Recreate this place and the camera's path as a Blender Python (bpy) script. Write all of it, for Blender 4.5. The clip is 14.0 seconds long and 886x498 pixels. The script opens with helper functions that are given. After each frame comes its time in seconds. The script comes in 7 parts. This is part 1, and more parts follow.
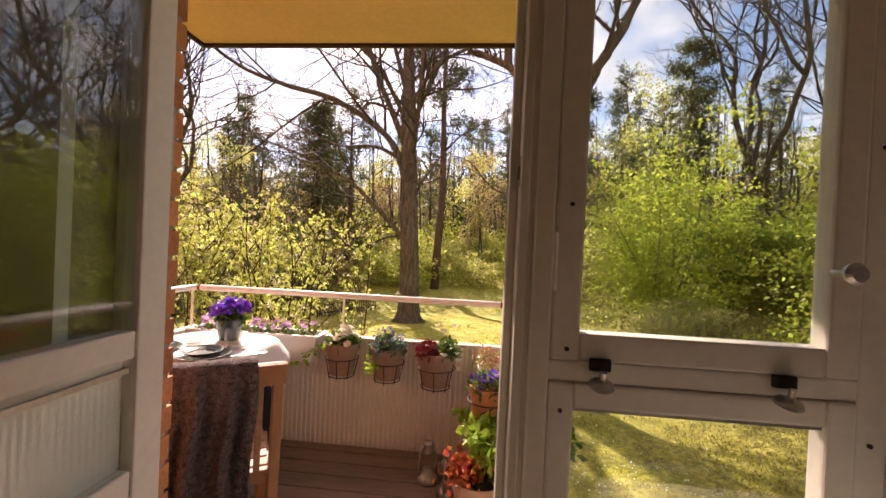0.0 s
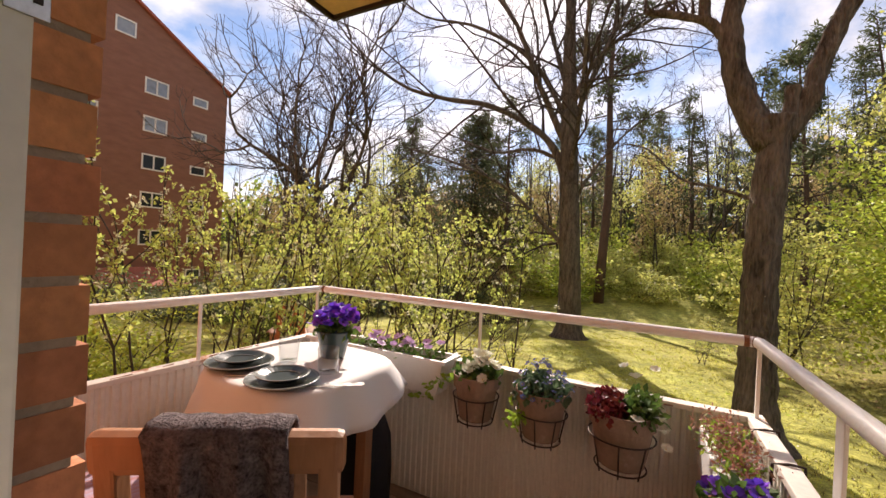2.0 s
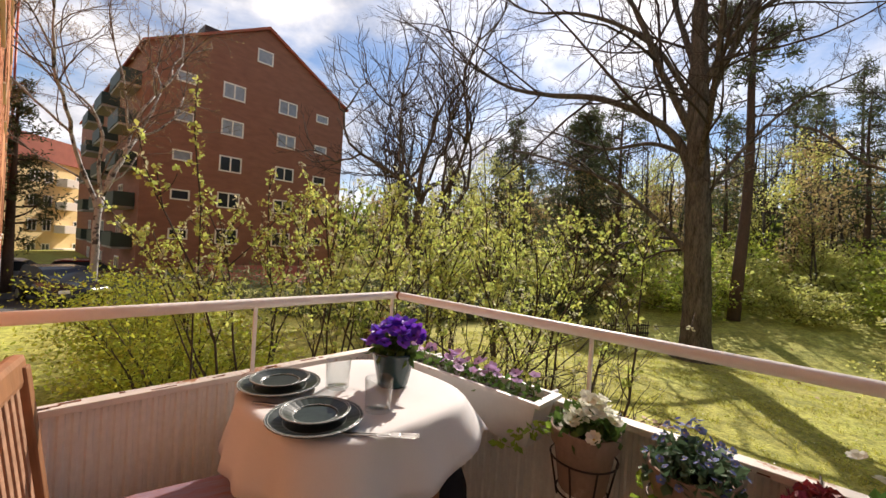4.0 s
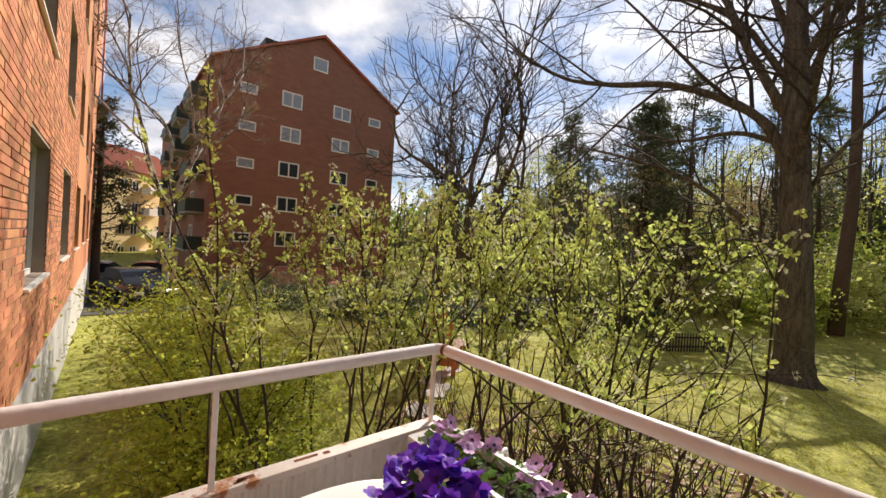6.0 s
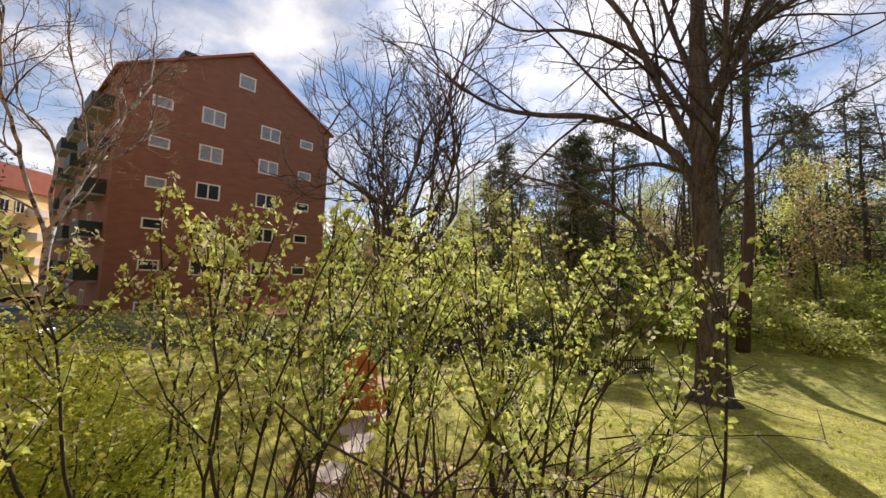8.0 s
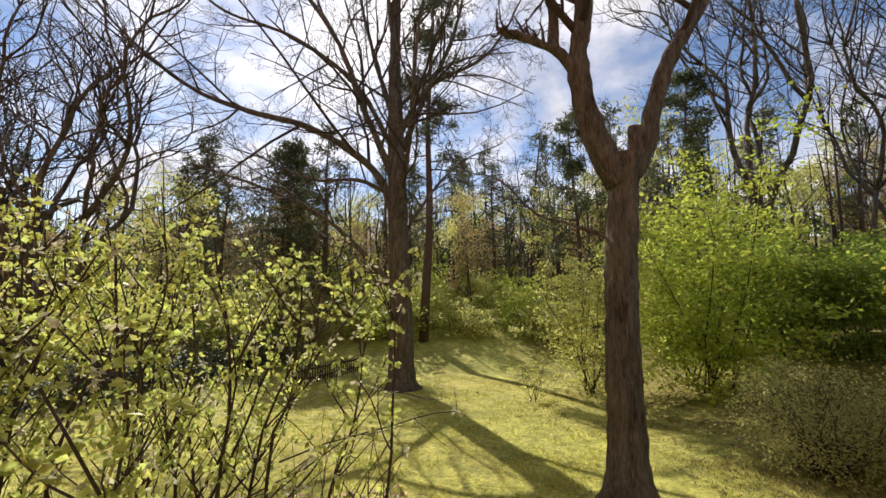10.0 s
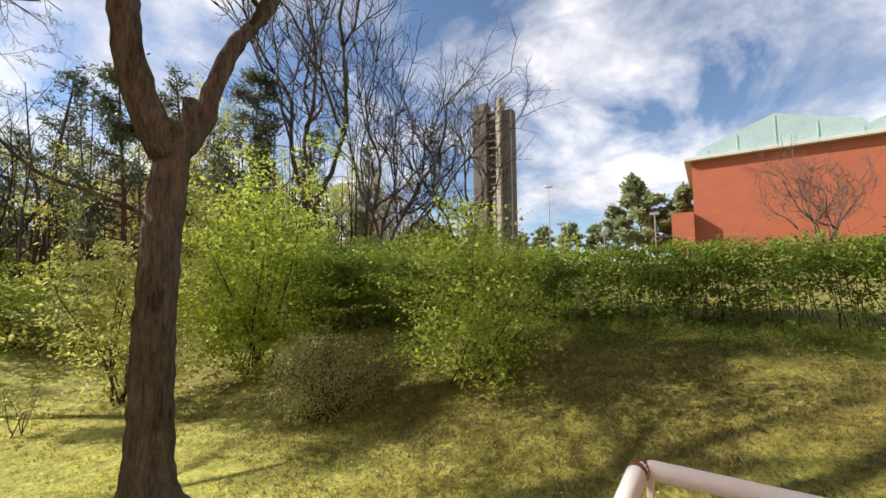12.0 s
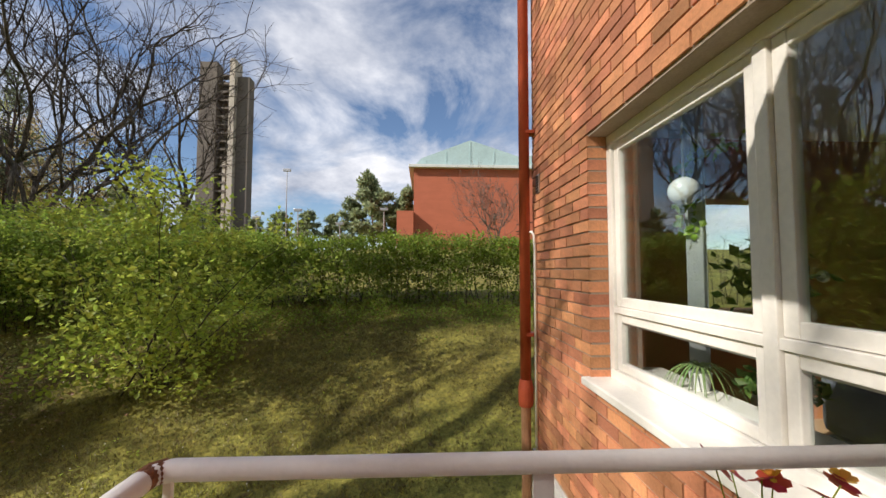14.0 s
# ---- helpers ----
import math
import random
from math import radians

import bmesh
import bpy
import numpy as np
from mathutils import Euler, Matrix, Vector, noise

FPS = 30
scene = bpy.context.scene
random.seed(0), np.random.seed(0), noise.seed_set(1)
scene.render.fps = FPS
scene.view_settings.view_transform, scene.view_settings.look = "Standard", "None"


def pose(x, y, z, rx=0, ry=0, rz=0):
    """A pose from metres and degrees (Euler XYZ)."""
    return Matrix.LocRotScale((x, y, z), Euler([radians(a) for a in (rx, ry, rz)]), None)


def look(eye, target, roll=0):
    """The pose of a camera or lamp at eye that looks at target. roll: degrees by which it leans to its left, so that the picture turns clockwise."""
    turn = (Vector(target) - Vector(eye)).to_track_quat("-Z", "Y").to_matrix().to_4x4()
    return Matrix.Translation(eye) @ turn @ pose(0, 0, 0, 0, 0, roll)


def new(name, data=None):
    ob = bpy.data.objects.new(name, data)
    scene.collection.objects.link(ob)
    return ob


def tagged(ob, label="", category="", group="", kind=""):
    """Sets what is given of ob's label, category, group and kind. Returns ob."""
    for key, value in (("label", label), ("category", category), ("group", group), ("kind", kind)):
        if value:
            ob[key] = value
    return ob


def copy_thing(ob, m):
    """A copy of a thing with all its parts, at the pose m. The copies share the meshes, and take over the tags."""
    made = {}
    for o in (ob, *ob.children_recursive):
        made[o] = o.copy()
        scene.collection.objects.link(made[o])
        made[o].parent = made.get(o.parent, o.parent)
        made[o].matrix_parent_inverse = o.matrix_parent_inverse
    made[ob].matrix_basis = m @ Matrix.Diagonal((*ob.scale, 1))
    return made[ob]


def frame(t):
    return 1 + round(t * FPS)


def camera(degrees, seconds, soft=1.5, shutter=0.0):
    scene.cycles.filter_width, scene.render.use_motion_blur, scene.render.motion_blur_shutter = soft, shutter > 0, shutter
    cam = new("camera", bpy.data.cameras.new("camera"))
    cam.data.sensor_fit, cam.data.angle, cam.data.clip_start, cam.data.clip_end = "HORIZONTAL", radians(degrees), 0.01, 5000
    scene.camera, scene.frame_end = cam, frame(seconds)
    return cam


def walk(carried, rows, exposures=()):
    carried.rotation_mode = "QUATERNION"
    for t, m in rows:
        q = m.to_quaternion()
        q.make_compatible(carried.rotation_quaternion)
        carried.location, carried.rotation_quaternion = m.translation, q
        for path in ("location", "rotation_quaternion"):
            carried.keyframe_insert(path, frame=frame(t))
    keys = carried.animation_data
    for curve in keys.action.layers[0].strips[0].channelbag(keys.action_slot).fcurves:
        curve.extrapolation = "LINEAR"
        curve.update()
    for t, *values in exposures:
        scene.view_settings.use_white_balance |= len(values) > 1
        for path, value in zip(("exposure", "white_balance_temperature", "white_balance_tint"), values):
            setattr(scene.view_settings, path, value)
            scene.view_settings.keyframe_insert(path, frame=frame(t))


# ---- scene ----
# camera and walk: seconds, eye x y z, yaw, pitch, roll
cam = camera(96.4, 14.0)
PATH = [
    (0, 0.024, -0.991, 1.303, 5.15, -0.48, -2.64),
    (0.5, -0.073, -0.767, 1.285, 8.94, -0.55, -2.60),
    (1, -0.103, -0.553, 1.276, 15.31, -0.50, -2.65),
    (1.5, -0.124, -0.384, 1.244, 21.61, 0.06, -2.59),
    (2, -0.129, -0.248, 1.225, 27.67, -0.11, -2.82),
    (2.5, -0.158, -0.147, 1.200, 32.61, -0.00, -3.00),
    (3, -0.208, -0.041, 1.185, 37.01, -0.11, -3.36),
    (5.5, -0.605, 0.434, 1.300, 47.40, -0.57, -3.53),
    (6, -0.775, 0.573, 1.323, 49.64, -0.66, -3.48),
    (6.5, -0.924, 0.726, 1.339, 50.27, -0.29, -3.28),
    (7, -1.063, 0.918, 1.363, 50.10, 0.83, -3.17),
    (9.5, -1.077, 1.363, 1.419, 12.81, 5.97, -1.45),
    (10, -0.968, 1.395, 1.415, 1.48, 5.89, -0.61),
    (10.5, -0.902, 1.415, 1.393, -14.88, 5.62, -0.42),
    (11, -0.846, 1.389, 1.380, -31.17, 5.26, -0.14),
    (11.5, -0.805, 1.363, 1.351, -45.51, 5.08, 0.13),
    (12, -0.751, 1.355, 1.347, -56.14, 4.82, 0.26),
    (12.5, -0.733, 1.315, 1.345, -65.04, 4.68, 0.17),
    (13, -0.657, 1.268, 1.343, -73.52, 4.46, 0.25),
    (13.5, -0.587, 1.167, 1.328, -83.41, 3.86, 0.23),
    (14, -0.521, 1.033, 1.303, -92.71, 3.09, -0.12),
]
walk(cam, [(t, pose(x, y, z, 90 + pitch, roll, yaw)) for t, x, y, z, yaw, pitch, roll in PATH], [(0, 1.4, 7800, 32), (1.5, 0.95, 7200, 24), (3, 0.68, 6850, 18), (5.5, 0.42, 6600, 14), (9.5, 0.48, 6600, 17), (11, 0.58, 6550, 14), (12.5, 0.68, 6550, 14), (14, 0.36, 6300, 13)])
# ---- light ----
SUN_LEFT, SUN_UP = 26.0, 36.0
sun_way = Vector((-math.sin(radians(SUN_LEFT)) * math.cos(radians(SUN_UP)), math.cos(radians(SUN_LEFT)) * math.cos(radians(SUN_UP)), math.sin(radians(SUN_UP))))
sun = new("sun", bpy.data.lights.new("sun", "SUN"))
sun.data.energy, sun.data.angle, sun.data.color = 5.0, radians(0.6), (1.0, 0.93, 0.82)
sun.matrix_world = look(sun_way * 60, (0, 0, 0))

world = bpy.data.worlds.new("sky")
scene.world = world
world.use_nodes = True
wn, wl = world.node_tree.nodes, world.node_tree.links
wn.clear()


def wnode(kind, **kw):
    n = wn.new(kind)
    for k, v in kw.items():
        if k in n.inputs:
            n.inputs[k].default_value = v
    return n


sky = wn.new("ShaderNodeTexSky")
sky.sky_type, sky.sun_disc = "NISHITA", False
sky.sun_elevation, sky.sun_rotation = radians(SUN_UP), radians(-SUN_LEFT)
sky.air_density, sky.dust_density, sky.ozone_density = 1.0, 0.1, 2.5
co = wn.new("ShaderNodeTexCoord")
sep = wn.new("ShaderNodeSeparateXYZ")
wl.new(co.outputs["Generated"], sep.inputs[0])
lift = wn.new("ShaderNodeMath"); lift.operation = "MAXIMUM"; lift.inputs[1].default_value = 0.0
wl.new(sep.outputs[2], lift.inputs[0])
lift2 = wn.new("ShaderNodeMath"); lift2.operation = "ADD"; lift2.inputs[1].default_value = 0.32
wl.new(lift.outputs[0], lift2.inputs[0])
flat = wn.new("ShaderNodeVectorMath"); flat.operation = "DIVIDE"
comb = wn.new("ShaderNodeCombineXYZ")
for i in range(3):
    wl.new(lift2.outputs[0], comb.inputs[i])
wl.new(co.outputs["Generated"], flat.inputs[0]); wl.new(comb.outputs[0], flat.inputs[1])
cl = wnode("ShaderNodeTexNoise", Scale=1.9, Detail=9.0, Roughness=0.58, Distortion=0.35)
wl.new(flat.outputs[0], cl.inputs["Vector"])
ramp = wn.new("ShaderNodeValToRGB")
ramp.color_ramp.elements[0].position, ramp.color_ramp.elements[1].position = 0.41, 0.6
wl.new(cl.outputs["Fac"], ramp.inputs[0])
cl2 = wnode("ShaderNodeTexNoise", Scale=2.6, Detail=6.0, Roughness=0.6)
wl.new(flat.outputs[0], cl2.inputs["Vector"])
shade = wn.new("ShaderNodeMix"); shade.data_type = "RGBA"
shade.inputs[6].default_value, shade.inputs[7].default_value = (3.4, 3.8, 4.6, 1), (9.0, 9.0, 9.0, 1)
ramp2 = wn.new("ShaderNodeValToRGB")
ramp2.color_ramp.elements[0].position, ramp2.color_ramp.elements[1].position = 0.32, 0.62
wl.new(cl2.outputs["Fac"], ramp2.inputs[0]); wl.new(ramp2.outputs[0], shade.inputs[0])
# clouds in front of the sun let its light through
dot = wn.new("ShaderNodeVectorMath"); dot.operation = "DOT_PRODUCT"; dot.inputs[1].default_value = sun_way
wl.new(co.outputs["Generated"], dot.inputs[0])
halo = wn.new("ShaderNodeMapRange"); halo.interpolation_type = "SMOOTHERSTEP"
halo.inputs["From Min"].default_value, halo.inputs["From Max"].default_value = 0.86, 1.0
halo.inputs["To Min"].default_value, halo.inputs["To Max"].default_value = 0.0, 4.0
wl.new(dot.outputs["Value"], halo.inputs["Value"])
glowc = wn.new("ShaderNodeMix"); glowc.data_type = "RGBA"; glowc.blend_type = "ADD"; glowc.inputs[0].default_value = 1.0
wl.new(shade.outputs[2], glowc.inputs[6]); wl.new(halo.outputs[0], glowc.inputs[7])
skymix = wn.new("ShaderNodeMix"); skymix.data_type = "RGBA"
wl.new(ramp.outputs[0], skymix.inputs[0]); wl.new(sky.outputs[0], skymix.inputs[6]); wl.new(glowc.outputs[2], skymix.inputs[7])
bg = wnode("ShaderNodeBackground", Strength=0.092)
wo = wn.new("ShaderNodeOutputWorld")
wl.new(skymix.outputs[2], bg.inputs[0]); wl.new(bg.outputs[0], wo.inputs[0])

# ---- materials ----
MATS = {}


def mat(name, col, rough=0.6, metal=0.0, var=0.25, scale=6.0, fine=70.0, bump=0.2, col2=None, spec=0.5, rnd=0.0, island=0.0, stain=None, stain_at=0.62, stretch=(1, 1, 1), deep=0.01):
    """A surface with colour that varies at two scales, fine relief, and stains where given."""
    if name in MATS:
        return MATS[name]
    m = bpy.data.materials.new(name)
    m.use_nodes = True
    N, L = m.node_tree.nodes, m.node_tree.links
    b = N["Principled BSDF"]
    b.inputs["Roughness"].default_value, b.inputs["Metallic"].default_value = rough, metal
    b.inputs["Specular IOR Level"].default_value = spec
    tc = N.new("ShaderNodeTexCoord")
    mp = N.new("ShaderNodeMapping"); mp.inputs["Scale"].default_value = stretch
    L.new(tc.outputs["Object"], mp.inputs[0])
    n1 = N.new("ShaderNodeTexNoise"); n1.inputs["Scale"].default_value = scale; n1.inputs["Detail"].default_value = 6
    n2 = N.new("ShaderNodeTexNoise"); n2.inputs["Scale"].default_value = fine; n2.inputs["Detail"].default_value = 4
    L.new(mp.outputs[0], n1.inputs["Vector"]); L.new(mp.outputs[0], n2.inputs["Vector"])
    mx = N.new("ShaderNodeMix"); mx.data_type = "RGBA"
    c2 = col2 or tuple(min(1, c * (1 + var)) for c in col)
    mx.inputs[6].default_value = (*[c * (1 - var) for c in col], 1)
    mx.inputs[7].default_value = (*c2, 1)
    av = N.new("ShaderNodeMath"); av.operation = "MULTIPLY_ADD"; av.inputs[1].default_value = 0.45
    sc = N.new("ShaderNodeMath"); sc.operation = "MULTIPLY"; sc.inputs[1].default_value = 0.55
    L.new(n1.outputs["Fac"], sc.inputs[0]); L.new(n2.outputs["Fac"], av.inputs[0]); L.new(sc.outputs[0], av.inputs[2])
    st = N.new("ShaderNodeMapRange"); st.inputs["From Min"].default_value, st.inputs["From Max"].default_value = 0.3, 0.7
    L.new(av.outputs[0], st.inputs["Value"]); L.new(st.outputs[0], mx.inputs[0])
    last = mx.outputs[2]
    if rnd or island:
        hs = N.new("ShaderNodeHueSaturation")
        if island:
            gi = N.new("ShaderNodeNewGeometry"); src = gi.outputs["Random Per Island"]
        else:
            oi = N.new("ShaderNodeObjectInfo"); src = oi.outputs["Random"]
        amount = rnd or island
        mr = N.new("ShaderNodeMapRange"); mr.inputs["To Min"].default_value, mr.inputs["To Max"].default_value = 1 - amount, 1 + amount
        L.new(src, mr.inputs["Value"]); L.new(mr.outputs[0], hs.inputs["Value"])
        wn_ = N.new("ShaderNodeTexWhiteNoise"); wn_.noise_dimensions = "1D"
        L.new(src, wn_.inputs["W"])
        mh = N.new("ShaderNodeMapRange"); mh.inputs["To Min"].default_value, mh.inputs["To Max"].default_value = 0.5 - amount * 0.03, 0.5 + amount * 0.03
        L.new(wn_.outputs["Value"], mh.inputs["Value"]); L.new(mh.outputs[0], hs.inputs["Hue"])
        L.new(last, hs.inputs["Color"]); last = hs.outputs[0]
    if stain:
        n3 = N.new("ShaderNodeTexNoise"); n3.inputs["Scale"].default_value = scale * 0.7 + 1.3; n3.inputs["Detail"].default_value = 8; n3.inputs["Roughness"].default_value = 0.7
        L.new(tc.outputs["Object"], n3.inputs["Vector"])
        s3 = N.new("ShaderNodeMapRange"); s3.inputs["From Min"].default_value, s3.inputs["From Max"].default_value = stain_at, stain_at + 0.06
        L.new(n3.outputs["Fac"], s3.inputs["Value"])
        m3 = N.new("ShaderNodeMix"); m3.data_type = "RGBA"; m3.inputs[7].default_value = (*stain, 1)
        L.new(s3.outputs[0], m3.inputs[0]); L.new(last, m3.inputs[6]); last = m3.outputs[2]
    L.new(last, b.inputs["Base Color"])
    if bump:
        bp = N.new("ShaderNodeBump"); bp.inputs["Strength"].default_value = bump; bp.inputs["Distance"].default_value = deep
        L.new(n2.outputs["Fac"], bp.inputs["Height"]); L.new(bp.outputs[0], b.inputs["Normal"])
    MATS[name] = m
    return m


def leafmat(name, col, glow=0.45, var=0.35, rough=0.5):
    """Thin leaves and petals that let light through; each leaf a little different."""
    if name in MATS:
        return MATS[name]
    m = bpy.data.materials.new(name)
    m.use_nodes = True
    N, L = m.node_tree.nodes, m.node_tree.links
    b = N["Principled BSDF"]; b.inputs["Roughness"].default_value = rough; b.inputs["Specular IOR Level"].default_value = 0.3
    gi = N.new("ShaderNodeNewGeometry")
    hs = N.new("ShaderNodeHueSaturation"); hs.inputs["Color"].default_value = (*col, 1)
    mr = N.new("ShaderNodeMapRange"); mr.inputs["To Min"].default_value, mr.inputs["To Max"].default_value = 1 - var, 1 + var
    L.new(gi.outputs["Random Per Island"], mr.inputs["Value"]); L.new(mr.outputs[0], hs.inputs["Value"])
    wn_ = N.new("ShaderNodeTexWhiteNoise"); wn_.noise_dimensions = "1D"; L.new(gi.outputs["Random Per Island"], wn_.inputs["W"])
    mh = N.new("ShaderNodeMapRange"); mh.inputs["To Min"].default_value, mh.inputs["To Max"].default_value = 0.48, 0.52
    L.new(wn_.outputs["Value"], mh.inputs["Value"]); L.new(mh.outputs[0], hs.inputs["Hue"])
    L.new(hs.outputs[0], b.inputs["Base Color"])
    tr = N.new("ShaderNodeBsdfTranslucent"); L.new(hs.outputs[0], tr.inputs["Color"])
    ms = N.new("ShaderNodeMixShader"); ms.inputs[0].default_value = glow
    L.new(b.outputs[0], ms.inputs[1]); L.new(tr.outputs[0], ms.inputs[2])
    L.new(ms.outputs[0], N["Material Output"].inputs["Surface"])
    MATS[name] = m
    return m


def glassmat(name, tint=(0.95, 0.98, 0.97), rough=0.0):
    m = bpy.data.materials.new(name)
    m.use_nodes = True
    N, L = m.node_tree.nodes, m.node_tree.links
    N.remove(N["Principled BSDF"])
    g = N.new("ShaderNodeBsdfGlossy"); g.inputs["Roughness"].default_value = rough
    t = N.new("ShaderNodeBsdfTransparent"); t.inputs["Color"].default_value = (*tint, 1)
    f = N.new("ShaderNodeLayerWeight"); f.inputs["Blend"].default_value = 0.5
    p5 = N.new("ShaderNodeMath"); p5.operation = "POWER"; p5.inputs[1].default_value = 4.0
    L.new(f.outputs["Facing"], p5.inputs[0])
    k = N.new("ShaderNodeMath"); k.operation = "MULTIPLY_ADD"; k.inputs[1].default_value = 0.95; k.inputs[2].default_value = 0.06; k.use_clamp = True
    mx = N.new("ShaderNodeMixShader")
    L.new(p5.outputs[0], k.inputs[0]); L.new(k.outputs[0], mx.inputs[0]); L.new(t.outputs[0], mx.inputs[1]); L.new(g.outputs[0], mx.inputs[2])
    L.new(mx.outputs[0], N["Material Output"].inputs["Surface"])
    MATS[name] = m
    return m


M_BRICK = mat("brick_red", (0.5, 0.205, 0.095), 0.85, var=0.3, scale=9, fine=55, bump=0.5, rnd=0.3)
M_BRICKS = mat("brick_red_many", (0.5, 0.205, 0.095), 0.85, var=0.25, scale=3, fine=55, bump=0.5, island=0.3)
M_MORTAR = mat("mortar", (0.36, 0.28, 0.21), 0.95, var=0.2, scale=6, fine=90, bump=0.5)
M_PLINTH = mat("plinth_render", (0.5, 0.48, 0.44), 0.95, var=0.2, scale=2, fine=60, bump=0.5, stain=(0.3, 0.28, 0.25))
M_WHITE = mat("white_paint", (0.8, 0.76, 0.68), 0.42, var=0.07, scale=5, fine=40, bump=0.06, stain=(0.55, 0.5, 0.43), stain_at=0.7)
M_RAIL = mat("rail_white_paint", (0.82, 0.78, 0.74), 0.4, var=0.06, scale=7, fine=60, bump=0.15, stain=(0.3, 0.12, 0.05), stain_at=0.7)
M_CAP = mat("cap_white_rusty", (0.76, 0.7, 0.62), 0.55, var=0.1, scale=6, fine=60, bump=0.2, stain=(0.4, 0.17, 0.06), stain_at=0.56)
M_SHEET = mat("corrugated_cream_paint", (0.82, 0.78, 0.7), 0.55, var=0.1, scale=3, fine=50, bump=0.1, stain=(0.3, 0.18, 0.1), stain_at=0.69)
M_DECK = mat("deck_wood", (0.21, 0.155, 0.115), 0.7, var=0.35, scale=7, fine=60, bump=0.4, rnd=0.15, stretch=(0.12, 1, 1))
M_CONC = mat("concrete", (0.4, 0.39, 0.36), 0.9, var=0.2, scale=2, fine=40, bump=0.4)
M_YELLOW = mat("soffit_yellow_paint", (0.62, 0.46, 0.18), 0.7, var=0.12, scale=2, fine=40, bump=0.15)
M_DARKMETAL = mat("dark_metal", (0.05, 0.035, 0.03), 0.5, 0.6, var=0.3, scale=20, fine=90, bump=0.2)
M_PIPE = mat("red_painted_pipe", (0.45, 0.085, 0.035), 0.42, var=0.2, scale=4, fine=50, bump=0.15)
M_STEEL = mat("worn_steel", (0.5, 0.48, 0.45), 0.35, 0.9, var=0.25, scale=12, fine=90, bump=0.1)
M_ROOMWALL = mat("room_plaster", (0.8, 0.77, 0.72), 0.9, var=0.06, scale=2, fine=60, bump=0.1)
M_ROOMFLOOR = mat("room_oak_floor", (0.42, 0.28, 0.16), 0.45, var=0.3, scale=4, fine=40, bump=0.1, stretch=(0.2, 1, 1))
M_GLASS = glassmat("pane_glass")
M_FROST = mat("wired_opal_glass", (0.78, 0.78, 0.74), 0.25, var=0.05, scale=3, fine=200, bump=0.05)
M_BARK = mat("bark_brown", (0.085, 0.073, 0.058), 0.97, var=0.7, scale=9, fine=38, bump=1.0, deep=0.09, col2=(0.25, 0.215, 0.17), stretch=(1, 1, 0.2), spec=0.1, stain=(0.14, 0.15, 0.085), stain_at=0.6)
M_TWIG = mat("twig_bark", (0.055, 0.04, 0.03), 0.9, var=0.35, scale=3, fine=40, bump=0.3)
M_PINEBARK = mat("pine_bark", (0.1, 0.06, 0.04), 0.95, var=0.4, scale=3, fine=20, bump=1.0, stretch=(1, 1, 0.4))
M_NEEDLE = leafmat("pine_needles", (0.1, 0.12, 0.055), 0.35, 0.4)
M_LEAFY = leafmat("young_yellow_leaves", (0.52, 0.53, 0.15), 0.58, 0.25)
M_LEAFG = leafmat("fresh_green_leaves", (0.41, 0.48, 0.075), 0.55, 0.4)
M_LEAFD = leafmat("hedge_leaves", (0.23, 0.31, 0.045), 0.55, 0.4)
M_BUDLEAF = leafmat("pale_bud_leaves", (0.5, 0.56, 0.15), 0.58, 0.3)
M_LEAFW = leafmat("sunlit_bush_leaves", (0.42, 0.47, 0.06), 0.6, 0.35)
# paler than M_NEEDLE: distance haze put into the far pines' needle colour
M_NEEDLEP = leafmat("hazy_pine_needles", (0.32, 0.36, 0.19), 0.4, 0.35)
M_LEAFO = leafmat("olive_small_leaves", (0.42, 0.42, 0.15), 0.55, 0.35)
M_LEAFB = leafmat("budding_brown_leaves", (0.38, 0.29, 0.13), 0.5, 0.35)
M_LEAFE = leafmat("evergreen_leaves", (0.1, 0.13, 0.045), 0.3, 0.4)
M_LITTER = leafmat("dry_fallen_leaves", (0.3, 0.17, 0.1), 0.1, 0.4)


# ---- building blocks ----
def raw(name, verts, faces, material, parent=None, smooth=False):
    me = bpy.data.meshes.new(name)
    me.from_pydata(verts, [], faces)
    me.materials.append(material)
    if smooth:
        me.polygons.foreach_set("use_smooth", [True] * len(me.polygons))
    me.update()
    ob = new(name, me)
    ob.parent = parent
    return ob


def part(name, bm, material, parent=None, label="", smooth=False):
    me = bpy.data.meshes.new(name)
    bmesh.ops.recalc_face_normals(bm, faces=bm.faces)
    bm.to_mesh(me)
    bm.free()
    me.materials.append(material)
    if smooth:
        me.polygons.foreach_set("use_smooth", [True] * len(me.polygons))
    ob = new(name, me)
    ob.parent = parent
    return tagged(ob, label)


def thing(name, m, label, category, group="", kind=""):
    ob = new(name)
    ob.empty_display_size = 0.1
    ob.matrix_world = m
    return tagged(ob, label, category, group, kind)


def box(bm, x0, x1, y0, y1, z0, z1, bevel=0.0, m=None):
    r = bmesh.ops.create_cube(bm, size=1.0)
    vs = r["verts"]
    for v in vs:
        v.co = Vector(((x0 + x1) / 2 + v.co.x * (x1 - x0), (y0 + y1) / 2 + v.co.y * (y1 - y0), (z0 + z1) / 2 + v.co.z * (z1 - z0)))
    if bevel:
        es = list({e for v in vs for e in v.link_edges})
        out = bmesh.ops.bevel(bm, geom=es, offset=bevel, segments=2, affect="EDGES", profile=0.6)
        vs = list({v for f in out["faces"] for v in f.verts} | {v for v in vs if v.is_valid})
    if m is not None:
        bmesh.ops.transform(bm, matrix=m, verts=[v for v in vs if v.is_valid])
    return vs


def boxbm(*a, **k):
    bm = bmesh.new()
    box(bm, *a, **k)
    return bm


